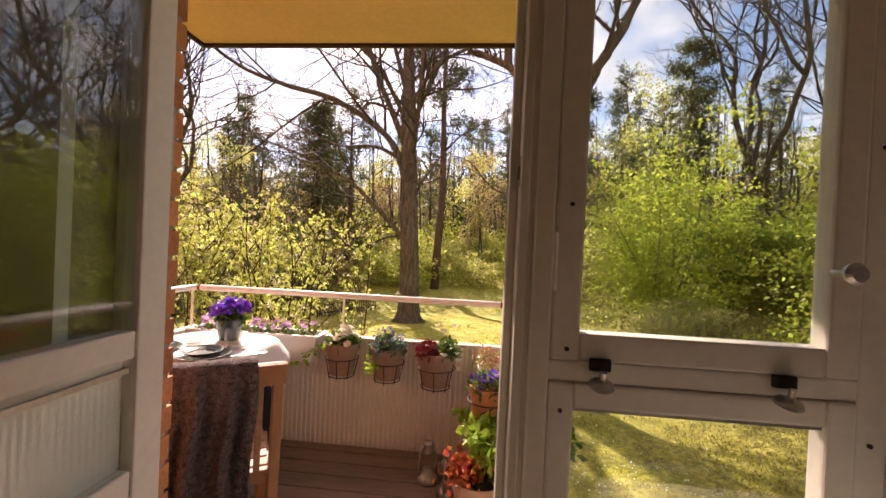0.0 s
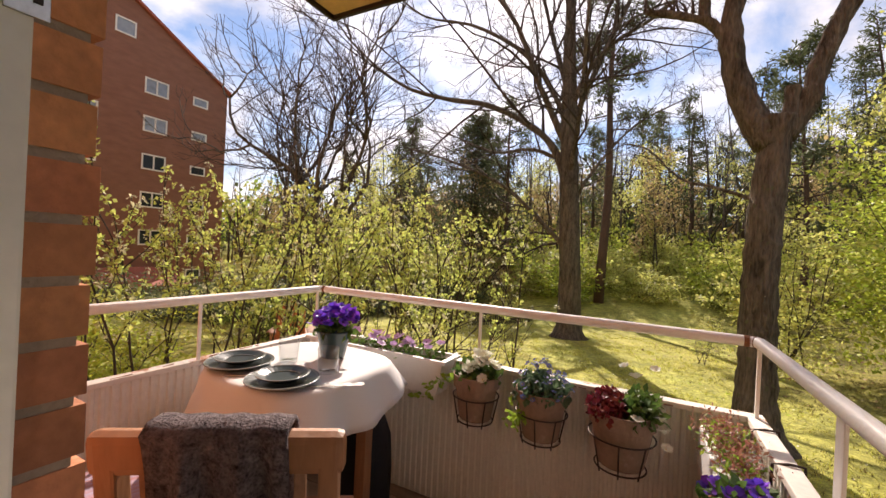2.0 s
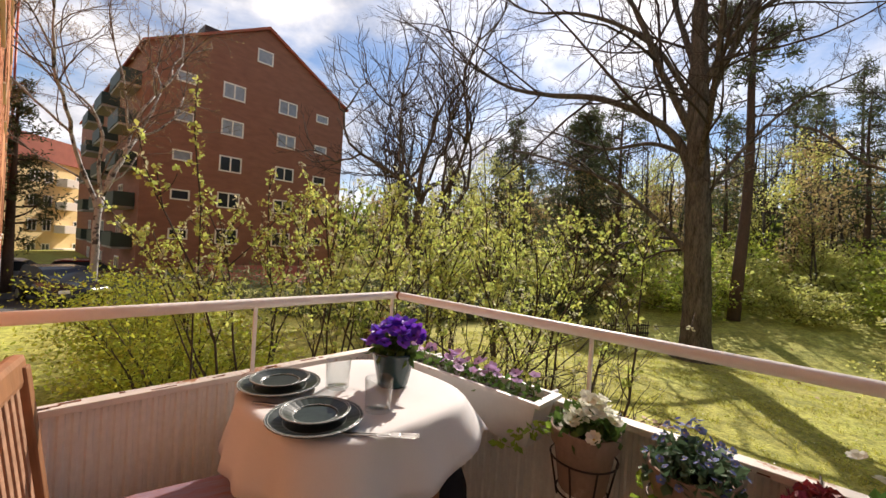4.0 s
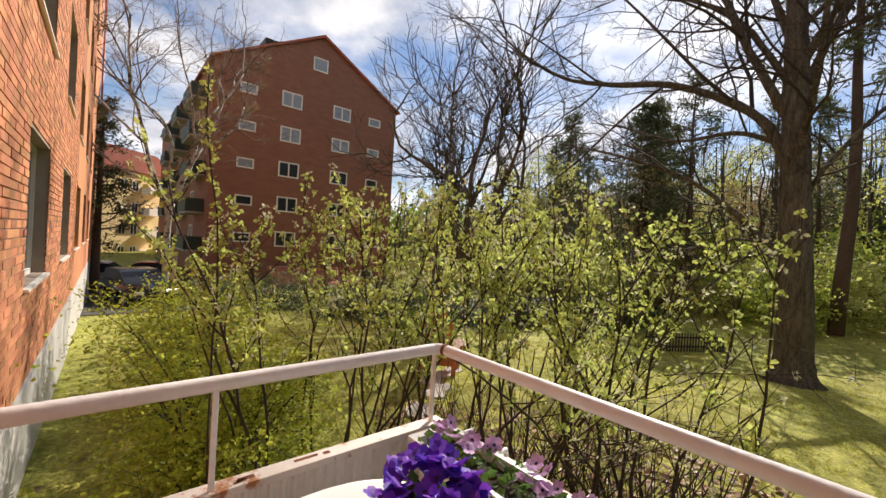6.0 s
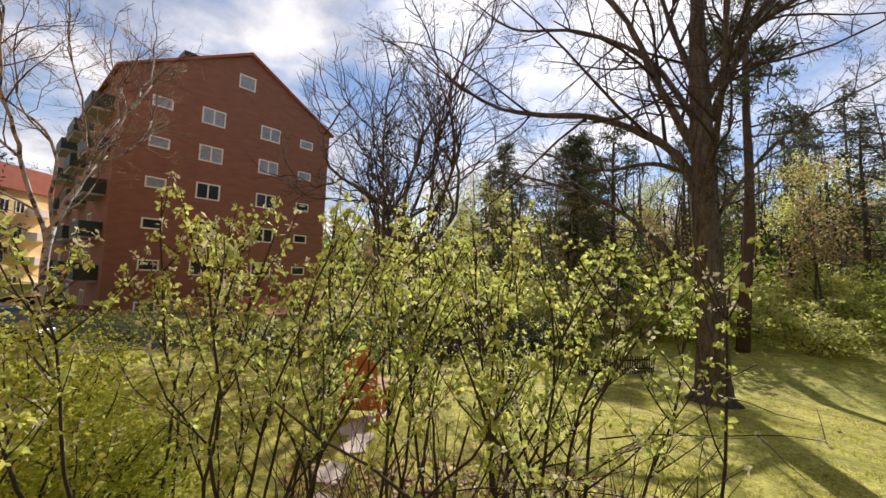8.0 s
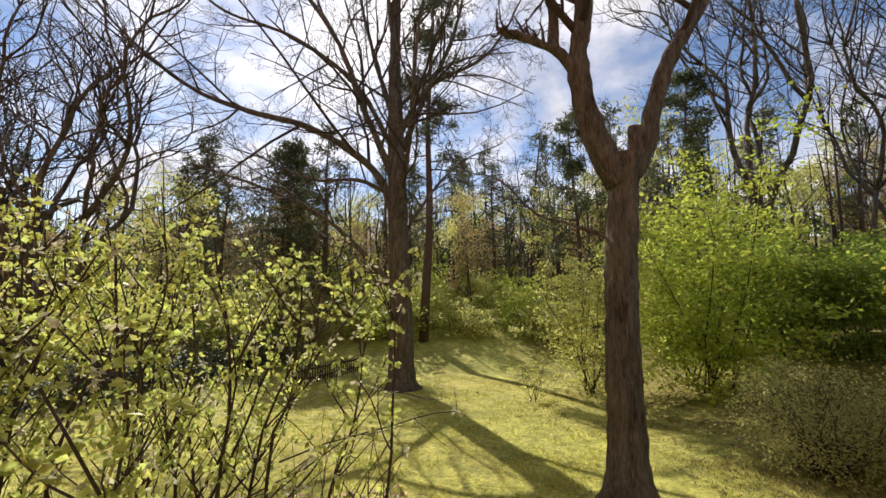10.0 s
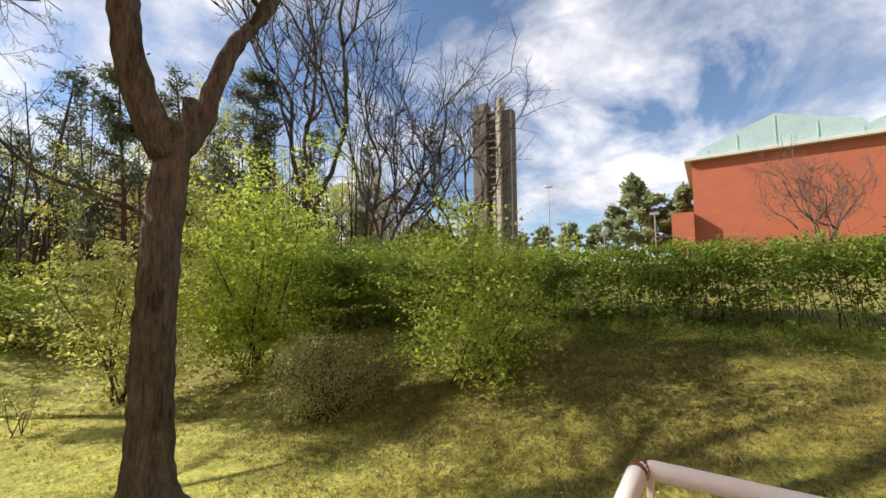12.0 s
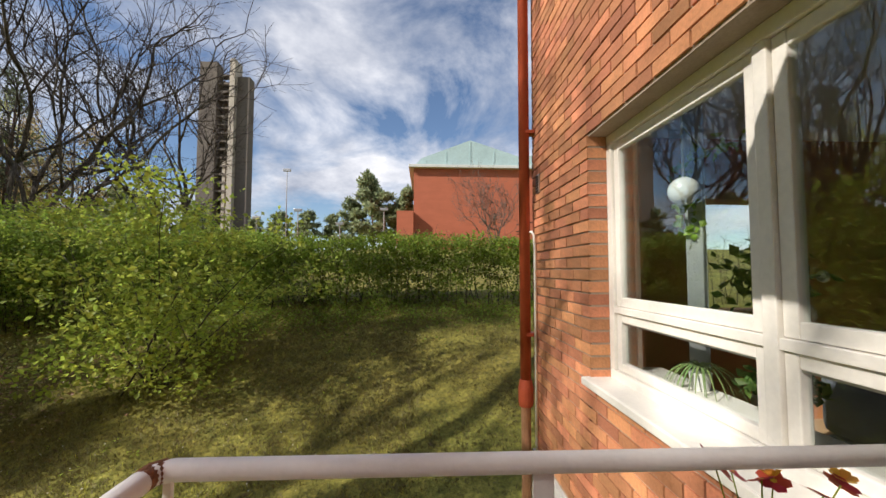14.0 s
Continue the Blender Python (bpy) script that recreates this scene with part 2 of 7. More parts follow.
def rings(bm, rows, seg=20, centre=(0, 0), cap=(True, True), scallop=0.0, lobes=0):
    """A turned shape: rows of radius and height."""
    made = []
    for r, z in rows:
        ring = []
        for i in range(seg):
            a = 2 * math.pi * i / seg
            rr = r * (1 + scallop * math.cos(lobes * a)) if lobes else r
            ring.append(bm.verts.new((centre[0] + rr * math.cos(a), centre[1] + rr * math.sin(a), z)))
        made.append(ring)
    for a, b in zip(made, made[1:]):
        for i in range(seg):
            bm.faces.new((a[i], a[(i + 1) % seg], b[(i + 1) % seg], b[i]))
    if cap[0]:
        bm.faces.new(made[0][::-1])
    if cap[1]:
        bm.faces.new(made[-1])
    return bm


def turned(rows, **k):
    return rings(bmesh.new(), rows, **k)


def tube_arrays(paths):
    """Joined tubes from (points, radii, sides), as vertices and faces."""
    V, F = [], []
    base = 0
    for pts, rad, sides in paths:
        P = np.asarray(pts, float)
        n = len(P)
        if n < 2:
            continue
        T = np.gradient(P, axis=0)
        T /= np.linalg.norm(T, axis=1)[:, None] + 1e-9
        ref = np.array([0.0, 0.0, 1.0]) if abs(T[0, 2]) < 0.9 else np.array([1.0, 0.0, 0.0])
        U = np.cross(T, ref); U /= np.linalg.norm(U, axis=1)[:, None] + 1e-9
        for i in range(1, n):
            u = U[i - 1] - T[i] * np.dot(U[i - 1], T[i])
            U[i] = u / (np.linalg.norm(u) + 1e-9)
        W = np.cross(T, U)
        ang = np.arange(sides) * 2 * math.pi / sides
        R_ = np.asarray(rad, float)
        ring = P[:, None, :] + R_[:, None, None] * (np.cos(ang)[None, :, None] * U[:, None, :] + np.sin(ang)[None, :, None] * W[:, None, :])
        V.append(ring.reshape(-1, 3))
        i = np.arange(n - 1)[:, None] * sides
        j = np.arange(sides)[None, :]
        k = (j + 1) % sides
        f = np.stack([i + j, i + k, i + sides + k, i + sides + j], axis=-1).reshape(-1, 4) + base
        F += f.tolist()
        if sides > 3:
            F.append([base + s for s in range(sides)][::-1])
            F.append([base + (n - 1) * sides + s for s in range(sides)])
        base += n * sides
    return np.concatenate(V).tolist(), F


def tubes(name, paths, material, parent=None, smooth=True):
    v, f = tube_arrays(paths)
    return raw(name, v, f, material, parent, smooth)


def smoothline(pts, steps=6):
    """A rounded line through the points."""
    P = [Vector(p) for p in pts]
    P = [P[0] * 2 - P[1]] + P + [P[-1] * 2 - P[-2]]
    out = []
    for i in range(1, len(P) - 2):
        a, b, c, d = P[i - 1:i + 3]
        for s in range(steps):
            t = s / steps
            out.append(0.5 * ((2 * b) + (c - a) * t + (2 * a - 5 * b + 4 * c - d) * t * t + (3 * b - a - 3 * c + d) * t ** 3))
    return out + [P[-2]]


def leaves(name, centres, size, material, parent=None, per=1, spread=0.0, seed=1, long=1.6, flat=0.0, droop=0.0):
    """Many small folded leaves around the centres, as one mesh."""
    rng = np.random.default_rng(seed)
    C = np.repeat(np.asarray(centres, float), per, axis=0)
    n = len(C)
    C = C + rng.normal(0, 1, (n, 3)) * spread
    D = rng.normal(0, 1, (n, 3)); D[:, 2] = D[:, 2] * (1 - flat) - droop
    D /= np.linalg.norm(D, axis=1)[:, None] + 1e-9
    A = rng.normal(0, 1, (n, 3)); A[:, 2] *= 1 + 5 * flat
    S = np.cross(D, A); S /= np.linalg.norm(S, axis=1)[:, None] + 1e-9
    N_ = np.cross(D, S)
    s = (size * rng.uniform(0.6, 1.3, n))[:, None]
    w = s / long
    v = np.stack([C, C + D * s * 0.55 + S * w * 0.5 + N_ * w * 0.14, C + D * s, C + D * s * 0.55 - S * w * 0.5 + N_ * w * 0.14], axis=1).reshape(-1, 3)
    i = np.arange(n)[:, None] * 4
    f = np.concatenate([i + np.array([[0, 1, 2]]), i + np.array([[0, 2, 3]])], axis=0)
    me = bpy.data.meshes.new(name)
    me.from_pydata(v.tolist(), [], f.tolist())
    me.materials.append(material)
    ob = new(name, me)
    ob.parent = parent
    return ob
# ---- ground ----
def sstep(a, b, x):
    t = np.clip((x - a) / (b - a), 0, 1)
    return t * t * (3 - 2 * t)


def ground_z(x, y):
    x, y = np.asarray(x, float), np.asarray(y, float)
    z = -1.15 - 0.06 * np.clip(y - 5, 0, 13) - 0.045 * np.clip(-x - 3, 0, 22)
    z = z + 1.75 * sstep(2.0, 11.0, x - 0.12 * np.clip(y, 0, 40)) + 0.09 * np.clip(x - 10, 0, 40)
    z = z + 0.15 * np.clip(y - 18, 0, 60) + 0.04 * np.sin(x * 0.7 + 1) * np.sin(y * 0.6) + 0.05 * np.sin(x * 0.23) * np.sin(y * 0.31 + 2)
    return z


def gz(x, y):
    return float(ground_z(x, y))


def axis(lo, hi, near_lo, near_hi, near, far):
    left = near_lo - np.cumsum(near * 1.12 ** np.arange(1, far))
    right = near_hi + np.cumsum(near * 1.12 ** np.arange(1, far))
    mid = np.arange(near_lo, near_hi + near, near)
    return np.clip(np.concatenate([left[::-1], mid, right]), lo, hi)


gx, gy = axis(-900, 900, -16, 18, 0.33, 50), axis(-900, 900, -2, 26, 0.33, 50)
gx, gy = np.unique(gx), np.unique(gy)
GX, GY = np.meshgrid(gx, gy)
GZ = ground_z(GX, GY)
gv = np.stack([GX, GY, GZ], -1).reshape(-1, 3).tolist()
nx = len(gx)
gf = [[j * nx + i, j * nx + i + 1, (j + 1) * nx + i + 1, (j + 1) * nx + i] for j in range(len(gy) - 1) for i in range(nx - 1)]
M_LAWN = mat("mossy_lawn", (0.47, 0.51, 0.08), 0.95, var=0.25, scale=0.9, fine=16, bump=1.0, deep=0.015, col2=(0.7, 0.68, 0.15), stain=(0.24, 0.18, 0.07), stain_at=0.62)
# tufts: patches at hand's width and at a stride, and relief that catches the low sun
N_, L_ = M_LAWN.node_tree.nodes, M_LAWN.node_tree.links
b_ = N_["Principled BSDF"]
pre = b_.inputs["Base Color"].links[0].from_socket
tc_ = N_.new("ShaderNodeTexCoord")
for sc_, dark_, lo_, hi_ in ((4.2, (0.62, 0.64, 0.55, 1), 0.4, 0.58), (19.0, (0.5, 0.53, 0.45, 1), 0.38, 0.6), (0.35, (0.85, 0.78, 0.74, 1), 0.42, 0.62)):
    nz_ = N_.new("ShaderNodeTexNoise"); nz_.inputs["Scale"].default_value = sc_; nz_.inputs["Detail"].default_value = 5; nz_.inputs["Roughness"].default_value = 0.65
    L_.new(tc_.outputs["Object"], nz_.inputs["Vector"])
    mr_ = N_.new("ShaderNodeMapRange"); mr_.inputs["From Min"].default_value, mr_.inputs["From Max"].default_value = lo_, hi_
    mr_.inputs["To Min"].default_value, mr_.inputs["To Max"].default_value = 1.0, 0.0
    L_.new(nz_.outputs["Fac"], mr_.inputs["Value"])
    mm_ = N_.new("ShaderNodeMix"); mm_.data_type = "RGBA"; mm_.blend_type = "MULTIPLY"
    mm_.inputs[7].default_value = dark_
    L_.new(mr_.outputs[0], mm_.inputs[0]); L_.new(pre, mm_.inputs[6]); pre = mm_.outputs[2]
    if sc_ == 19.0:
        bp_ = N_.new("ShaderNodeBump"); bp_.inputs["Strength"].default_value, bp_.inputs["Distance"].default_value = 1.0, 0.03
        L_.new(nz_.outputs["Fac"], bp_.inputs["Height"])
        L_.new(b_.inputs["Normal"].links[0].from_socket, bp_.inputs["Normal"]); L_.new(bp_.outputs[0], b_.inputs["Normal"])
# bank turf: soft shade put into the colour along with a dry, dull tone
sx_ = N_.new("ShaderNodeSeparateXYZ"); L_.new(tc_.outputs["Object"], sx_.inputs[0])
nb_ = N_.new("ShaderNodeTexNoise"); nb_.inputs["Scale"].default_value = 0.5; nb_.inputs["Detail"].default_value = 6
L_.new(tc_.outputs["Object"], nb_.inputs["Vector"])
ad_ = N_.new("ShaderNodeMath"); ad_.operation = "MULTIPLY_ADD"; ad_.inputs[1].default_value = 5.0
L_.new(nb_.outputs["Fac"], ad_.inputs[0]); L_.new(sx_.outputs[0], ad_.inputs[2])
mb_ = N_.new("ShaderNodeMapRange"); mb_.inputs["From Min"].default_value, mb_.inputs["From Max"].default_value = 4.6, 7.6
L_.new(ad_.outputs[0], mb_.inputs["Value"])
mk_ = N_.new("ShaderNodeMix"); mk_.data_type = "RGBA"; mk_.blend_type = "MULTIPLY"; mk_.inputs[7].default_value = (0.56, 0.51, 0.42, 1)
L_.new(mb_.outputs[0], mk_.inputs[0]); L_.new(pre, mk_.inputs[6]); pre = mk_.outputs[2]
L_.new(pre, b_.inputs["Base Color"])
tagged(raw("ground", gv, gf, M_LAWN, smooth=True), "mossy green lawn, worn brown in patches, with shade painted on the bank", "lawn", kind="structure")

# ---- facade of the block ----
WALL_L, WALL_R, WALL_T = -31.0, 3.2, 15.0
DOOR_L, WIN_R, HEAD, SILL = -0.78, 1.93, 2.16, 0.62
COURSE, BR_L, BR_H = 0.0778, 0.25, 0.065
# openings x0, x1, z0, z1 in the facade
OPEN = [(DOOR_L, 0.15, -0.03, HEAD), (0.15, WIN_R, SILL, HEAD)]
for k in range(5):
    a = -7.9 - 3.75 * k
    for s in range(5):
        OPEN.append((a, a + 1.75, 0.66 + 2.75 * s, 2.22 + 2.75 * s))
for s in range(1, 5):
    OPEN.append((DOOR_L, 0.15, -0.03 + 2.75 * s, HEAD + 2.75 * s))
    OPEN.append((0.15, WIN_R, SILL + 2.75 * s, HEAD + 2.75 * s))


def wall_pieces(x0, x1, z0, z1, openings):
    """Rectangles that fill a wall round its openings."""
    xs = sorted({x0, x1, *[min(max(v, x0), x1) for o in openings for v in o[:2]]})
    out = []
    for a, b in zip(xs, xs[1:]):
        if b - a < 1e-6:
            continue
        m = (a + b) / 2
        zs = sorted([(o[2], o[3]) for o in openings if o[0] < m < o[1]])
        z = z0
        for lo, hi in zs:
            if lo > z:
                out.append((a, b, z, lo))
            z = hi
        out.append((a, b, z, z1))
    return out


bm = bmesh.new()
for a, b, z0, z1 in wall_pieces(-14.0, WALL_R, -0.35, WALL_T, OPEN):
    box(bm, a, b, -0.3, -0.012, z0, z1)
wall_front = tagged(part("wall_front", bm, M_MORTAR), "red brick facade with pale mortar joints", "wall", kind="structure")
bm = bmesh.new()
for a, b, z0, z1 in wall_pieces(WALL_L, -14.0, -0.35, WALL_T, OPEN):
    box(bm, a, b, -0.3, 0.0, z0, z1)
tagged(part("wall_front_far", bm, M_BRICKS), "red brick facade farther along", "wall", kind="structure")
tagged(part("wall_plinth", boxbm(WALL_L, WALL_R + 0.02, -0.3, 0.015, -4.5, -0.35), M_PLINTH), "grey rendered plinth under the brick", "wall", kind="structure")
bm = bmesh.new()
for a, b, z0, z1 in wall_pieces(-11, -0.3, -4.5, WALL_T, [(-2.25, -1.45, 0.95, 1.95)]):
    box(bm, WALL_R - 0.3, WALL_R, a, b, z0, z1)
tagged(part("wall_end", bm, M_BRICKS), "red brick end wall", "wall", kind="structure")
tagged(part("wall_back", boxbm(WALL_L, WALL_R, -11.3, -11, -4.5, WALL_T), M_BRICKS), "red brick rear wall", "wall", kind="structure")
tagged(part("roof", boxbm(WALL_L - 0.3, WALL_R + 0.3, -11.5, 0.4, WALL_T, WALL_T + 0.3), M_DARKMETAL), "dark sheet metal roof edge", "roof", kind="structure")


def brick_rows(x0, x1, z0, z1, openings, skip=None):
    """Places and lengths of bricks in running bond."""
    rows = []
    i = int(math.floor(z0 / COURSE))
    while (i + 1) * COURSE <= z1 + 0.01:
        z = i * COURSE
        step = BR_L + 0.012
        x = x0 - (step * 0.5 if i % 2 else 0)
        while x < x1:
            a, b = max(x, x0), min(x + BR_L, x1)
            for o in openings:
                if o[2] - 0.02 < z + 0.03 < o[3] + 0.0:
                    if o[0] <= a < o[1]:
                        a = o[1]
                    if o[0] < b <= o[1]:
                        b = o[0]
            if b - a > 0.03 and not (skip and skip(a, b, z)):
                rows.append((a, b, z))
            x += step
        i += 1
    return rows


rng = random.Random(4)
NEAR_BRICK = lambda a, b, z: (a >= WIN_R - 0.01 and -0.31 < z < 2.62)
V, F = [], []
for a, b, z in brick_rows(-14.0, WALL_R, -0.3, 9.5, OPEN + [(-1.042, DOOR_L, -0.02, HEAD)], NEAR_BRICK):
    d = rng.uniform(-0.003, 0.003)
    k = len(V)
    for x in (a, b):
        for y in (-0.02, d):
            for zz in (z, z + BR_H):
                V.append((x, y, zz))
    for f in ((2, 6, 7, 3), (0, 2, 3, 1), (4, 5, 7, 6), (1, 3, 7, 5), (0, 4, 6, 2)):
        F.append([k + q for q in f])
tagged(raw("brickwork", V, F, M_BRICKS, wall_front), "red bricks of the facade", kind="stuff")

# ---- overhead balcony, deck, parapet ----
RX0, RX1, RY, RZ, PZ = -1.853, 0.22, 1.501, 0.97, 0.692
slab = thing("balcony_slab", pose(0, 0, 0), "concrete balcony slab carrying a wooden deck", "balcony", kind="structure")
part("slab", boxbm(RX0 - 0.03, RX1 + 0.03, 0.016, RY + 0.03, -0.2, -0.045, 0.008), M_CONC, slab)
y = 0.03
while y < RY - 0.03:
    w = min(0.116, RY - 0.03 - y)
    part("deck_board", boxbm(RX0 + 0.04, RX1 - 0.04, y, y + w, -0.03, 0.0, 0.004), M_DECK, slab)
    y += 0.124
for x in (-1.7, -0.8, 0.05):
    part("joist", boxbm(x - 0.02, x + 0.02, 0.03, RY - 0.04, -0.045, -0.031), M_DARKMETAL, slab)
upper = thing("upper_balcony", pose(0, 0, 0), "yellow-painted underside of the balcony above", "balcony", kind="structure")
part("slab", boxbm(RX0 - 0.02, RX1, 0.0, RY + 0.02, 2.585, 2.72, 0.01), M_YELLOW, upper)
part("edge_trim", boxbm(RX0 - 0.045, RX1 + 0.025, RY + 0.02, RY + 0.045, 2.565, 2.74, 0.004), M_DARKMETAL, upper)
part("edge_trim", boxbm(RX0 - 0.045, RX0 - 0.02, 0.0, RY + 0.02, 2.565, 2.74, 0.004), M_DARKMETAL, upper)
part("edge_trim", boxbm(RX1, RX1 + 0.025, 0.0, RY + 0.02, 2.565, 2.74, 0.004), M_DARKMETAL, upper)


def corrugated(p0, p1, z0, z1, pitch=0.032, depth=0.007):
    """A ribbed metal sheet standing between two points."""
    a, b = Vector(p0), Vector(p1)
    L_ = (b - a).length
    d = (b - a).normalized()
    n = Vector((-d.y, d.x))
    prof = []
    s = 0.0
    while s < L_:
        for f, o in ((0.0, 0), (0.34, 0), (0.5, depth), (0.84, depth)):
            if s + f * pitch <= L_:
                prof.append((s + f * pitch, o))
        s += pitch
    prof.append((L_, 0))
    V, F = [], []
    for t in (0.0, 0.0025):
        for s, o in prof:
            q = a + d * s + n * (o + t)
            V += [(q.x, q.y, z0), (q.x, q.y, z1)]
    m = len(prof) * 2
    for i in range(len(prof) - 1):
        F.append((2 * i, 2 * i + 2, 2 * i + 3, 2 * i + 1))
        F.append((m + 2 * i, m + 2 * i + 1, m + 2 * i + 3, m + 2 * i + 2))
        F.append((2 * i + 1, 2 * i + 3, m + 2 * i + 3, m + 2 * i + 1))
        F.append((2 * i, m + 2 * i, m + 2 * i + 2, 2 * i + 2))
    return V, F


railing = thing("balcony_railing", pose(0, 0, 0), "white painted steel balcony railing with ribbed cream panels, rusty in spots", "railing", kind="structure")
for p0, p1 in (((RX1, RY), (RX0, RY)), ((RX0, RY), (RX0, 0.03)), ((RX1, 0.03), (RX1, RY))):
    v, f = corrugated(p0, p1, -0.16, PZ - 0.015)
    raw("panel", v, f, M_SHEET, railing)
bm = bmesh.new()
C = 0.026
box(bm, RX0 - C, RX1 + C, RY - C, RY + C, PZ - 0.022, PZ, 0.003)
box(bm, RX0 - C, RX0 + C, 0.0, RY - C, PZ - 0.022, PZ, 0.003)
box(bm, RX1 - C, RX1 + C, 0.0, RY - C, PZ - 0.022, PZ, 0.003)
part("cap_rail", bm, M_CAP, railing, "white cap rail with rust stains")
for p in ((RX0, RY - 0.02), (RX0 + 0.01, 0.79), (-0.826, RY), (RX1, RY - 0.02), (RX1, 0.813)):
    wide = (p[0] in (RX1,)) and p[1] < 1
    flat_ = p[1] < 1.45
    bm = boxbm(p[0] - (0.004 if flat_ else 0.006), p[0] + (0.004 if flat_ else 0.006), p[1] - (0.02 if wide else 0.007), p[1] + (0.02 if wide else 0.007), PZ - 0.03, RZ - 0.03, 0.002)
    part("post", bm, M_RAIL, railing)
tube_path = [(RX0, 0.0, RZ - 0.02), (RX0, 0.5, RZ - 0.02), (RX0, RY - 0.03, RZ - 0.02), (RX0 + 0.008, RY - 0.008, RZ - 0.02), (RX0 + 0.03, RY, RZ - 0.02), (-0.8, RY, RZ - 0.02), (RX1 - 0.03, RY, RZ - 0.02), (RX1 - 0.008, RY - 0.008, RZ - 0.02), (RX1, RY - 0.03, RZ - 0.02), (RX1, 0.6, RZ - 0.02), (RX1, 0.0, RZ - 0.02)]
tubes("handrail", [(tube_path, [0.0195] * len(tube_path), 14)], M_RAIL, railing)

M_RUST = mat("flaking_rust", (0.2, 0.075, 0.03), 0.9, var=0.5, scale=30, fine=120, bump=0.8)
rng = random.Random(9)
for x, y, way_ in ((RX1 - 0.03, RY, "x"), (RX1 - 0.008, RY - 0.008, "d"), (RX0 + 0.03, RY, "x")):
    rows__ = [(0.0199, -0.014), (0.0203, -0.006), (0.0203, 0.006), (0.0199, 0.014)]
    bm = turned(rows__, seg=14, cap=(False, False), scallop=0.004, lobes=3)
    turn_ = {"x": pose(x, y, RZ - 0.02, 0, 90, 0), "d": pose(x, y, RZ - 0.02, 0, 90, -45)}[way_]
    bmesh.ops.transform(bm, matrix=turn_, verts=bm.verts)
    part("rust_patch", bm, M_RUST, railing, "rust ring at the rail joint")
for k in range(16):
    x, w_ = rng.uniform(RX0 + 0.2, RX1 - 0.1), rng.uniform(0.012, 0.05)
    bm = boxbm(x, x + w_, RY - C - 0.0012, RY - C + 0.001, PZ - 0.016, PZ - 0.016 + rng.uniform(0.003, 0.007))
    part("rust_patch", bm, M_RUST, railing, "dark rust chip on the cap rail")
for k in range(14):
    y, w_ = rng.uniform(0.15, RY - 0.15), rng.uniform(0.015, 0.07)
    u_ = RX0 + rng.uniform(-0.018, 0.012)
    bm = boxbm(u_, u_ + rng.uniform(0.006, 0.014), y, y + w_, PZ - 0.001, PZ + 0.0012)
    part("rust_patch", bm, M_RUST, railing, "orange rust chip on the cap rail")
# ---- door, window and room behind ----
def frame_bars(name, parent, x0, x1, z0, z1, y0, y1, w, material, bevel=0.006, label=""):
    """Four bars round an opening, as one mitred frame."""
    bm = bmesh.new()
    box(bm, x0, x0 + w, y0, y1, z0, z1, bevel)
    box(bm, x1 - w, x1, y0, y1, z0, z1, bevel)
    box(bm, x0 + w, x1 - w, y0 + 0.002, y1 - 0.002, z0, z0 + w, bevel)
    box(bm, x0 + w, x1 - w, y0 + 0.002, y1 - 0.002, z1 - w, z1, bevel)
    return part(name, bm, material, parent, label)


def pane(parent, x0, x1, z0, z1, y, material=None, name="pane"):
    ob = part(name, boxbm(x0, x1, y - 0.002, y + 0.002, z0, z1), material or M_GLASS, parent)
    ob.visible_shadow = False
    return ob


FY0, FY1 = -0.182, -0.128
win = thing("window_1", pose(0, 0, 0), "white painted casement window with small lower panes", "window", kind="structure")
bm = bmesh.new()
box(bm, 0.10, 0.172, FY0 - 0.02, -0.11, 0.0, HEAD - 0.06, 0.006)
box(bm, 0.082, 0.1, -0.155, -0.112, 0.016, HEAD - 0.06, 0.004)
box(bm, 0.128, 0.134, FY0 - 0.026, FY0 - 0.02, 0.0, HEAD - 0.06, 0.002)
box(bm, 0.1, 0.118, FY0 - 0.03, FY0 - 0.02, 0.0, HEAD - 0.06, 0.003)
box(bm, 1.872, 1.93, FY0, FY1, 0.70, HEAD - 0.06, 0.005)
box(bm, 0.742, 0.80, FY0, FY1, 0.70, HEAD - 0.06, 0.005)
box(bm, 0.172, 1.93, FY0, FY1, HEAD - 0.06, HEAD, 0.005)
box(bm, 0.172, 1.93, FY0, FY1, 0.63, 0.70, 0.005)
box(bm, 0.172, 0.742, FY0 - 0.002, FY1 - 0.004, 1.045, 1.085, 0.004)
box(bm, 0.80, 1.872, FY0 - 0.002, FY1 - 0.004, 1.045, 1.085, 0.004)
part("window_frame", bm, M_WHITE, win)
for a, b in ((0.175, 0.739), (0.803, 1.869)):
    s = frame_bars("sash", win, a, b, 1.087, HEAD - 0.063, FY0 - 0.008, FY1 - 0.018, 0.056, M_WHITE)
    pane(s, a + 0.055, b - 0.055, 1.14, HEAD - 0.115, FY1 - 0.035)
    pane(s, a + 0.055, b - 0.055, 1.14, HEAD - 0.115, FY0 + 0.006)
    s = frame_bars("lower_sash", win, a, b, 0.703, 1.043, FY0 - 0.008, FY1 - 0.018, 0.05, M_WHITE)
    bm = bmesh.new()
    box(bm, a + 0.05, b - 0.05, FY1 - 0.05, FY1 - 0.028, 0.985, 0.993)
    part("blind_rail", bm, M_STEEL, s)
    pane(s, a + 0.045, b - 0.045, 0.75, 0.995, FY1 - 0.047)
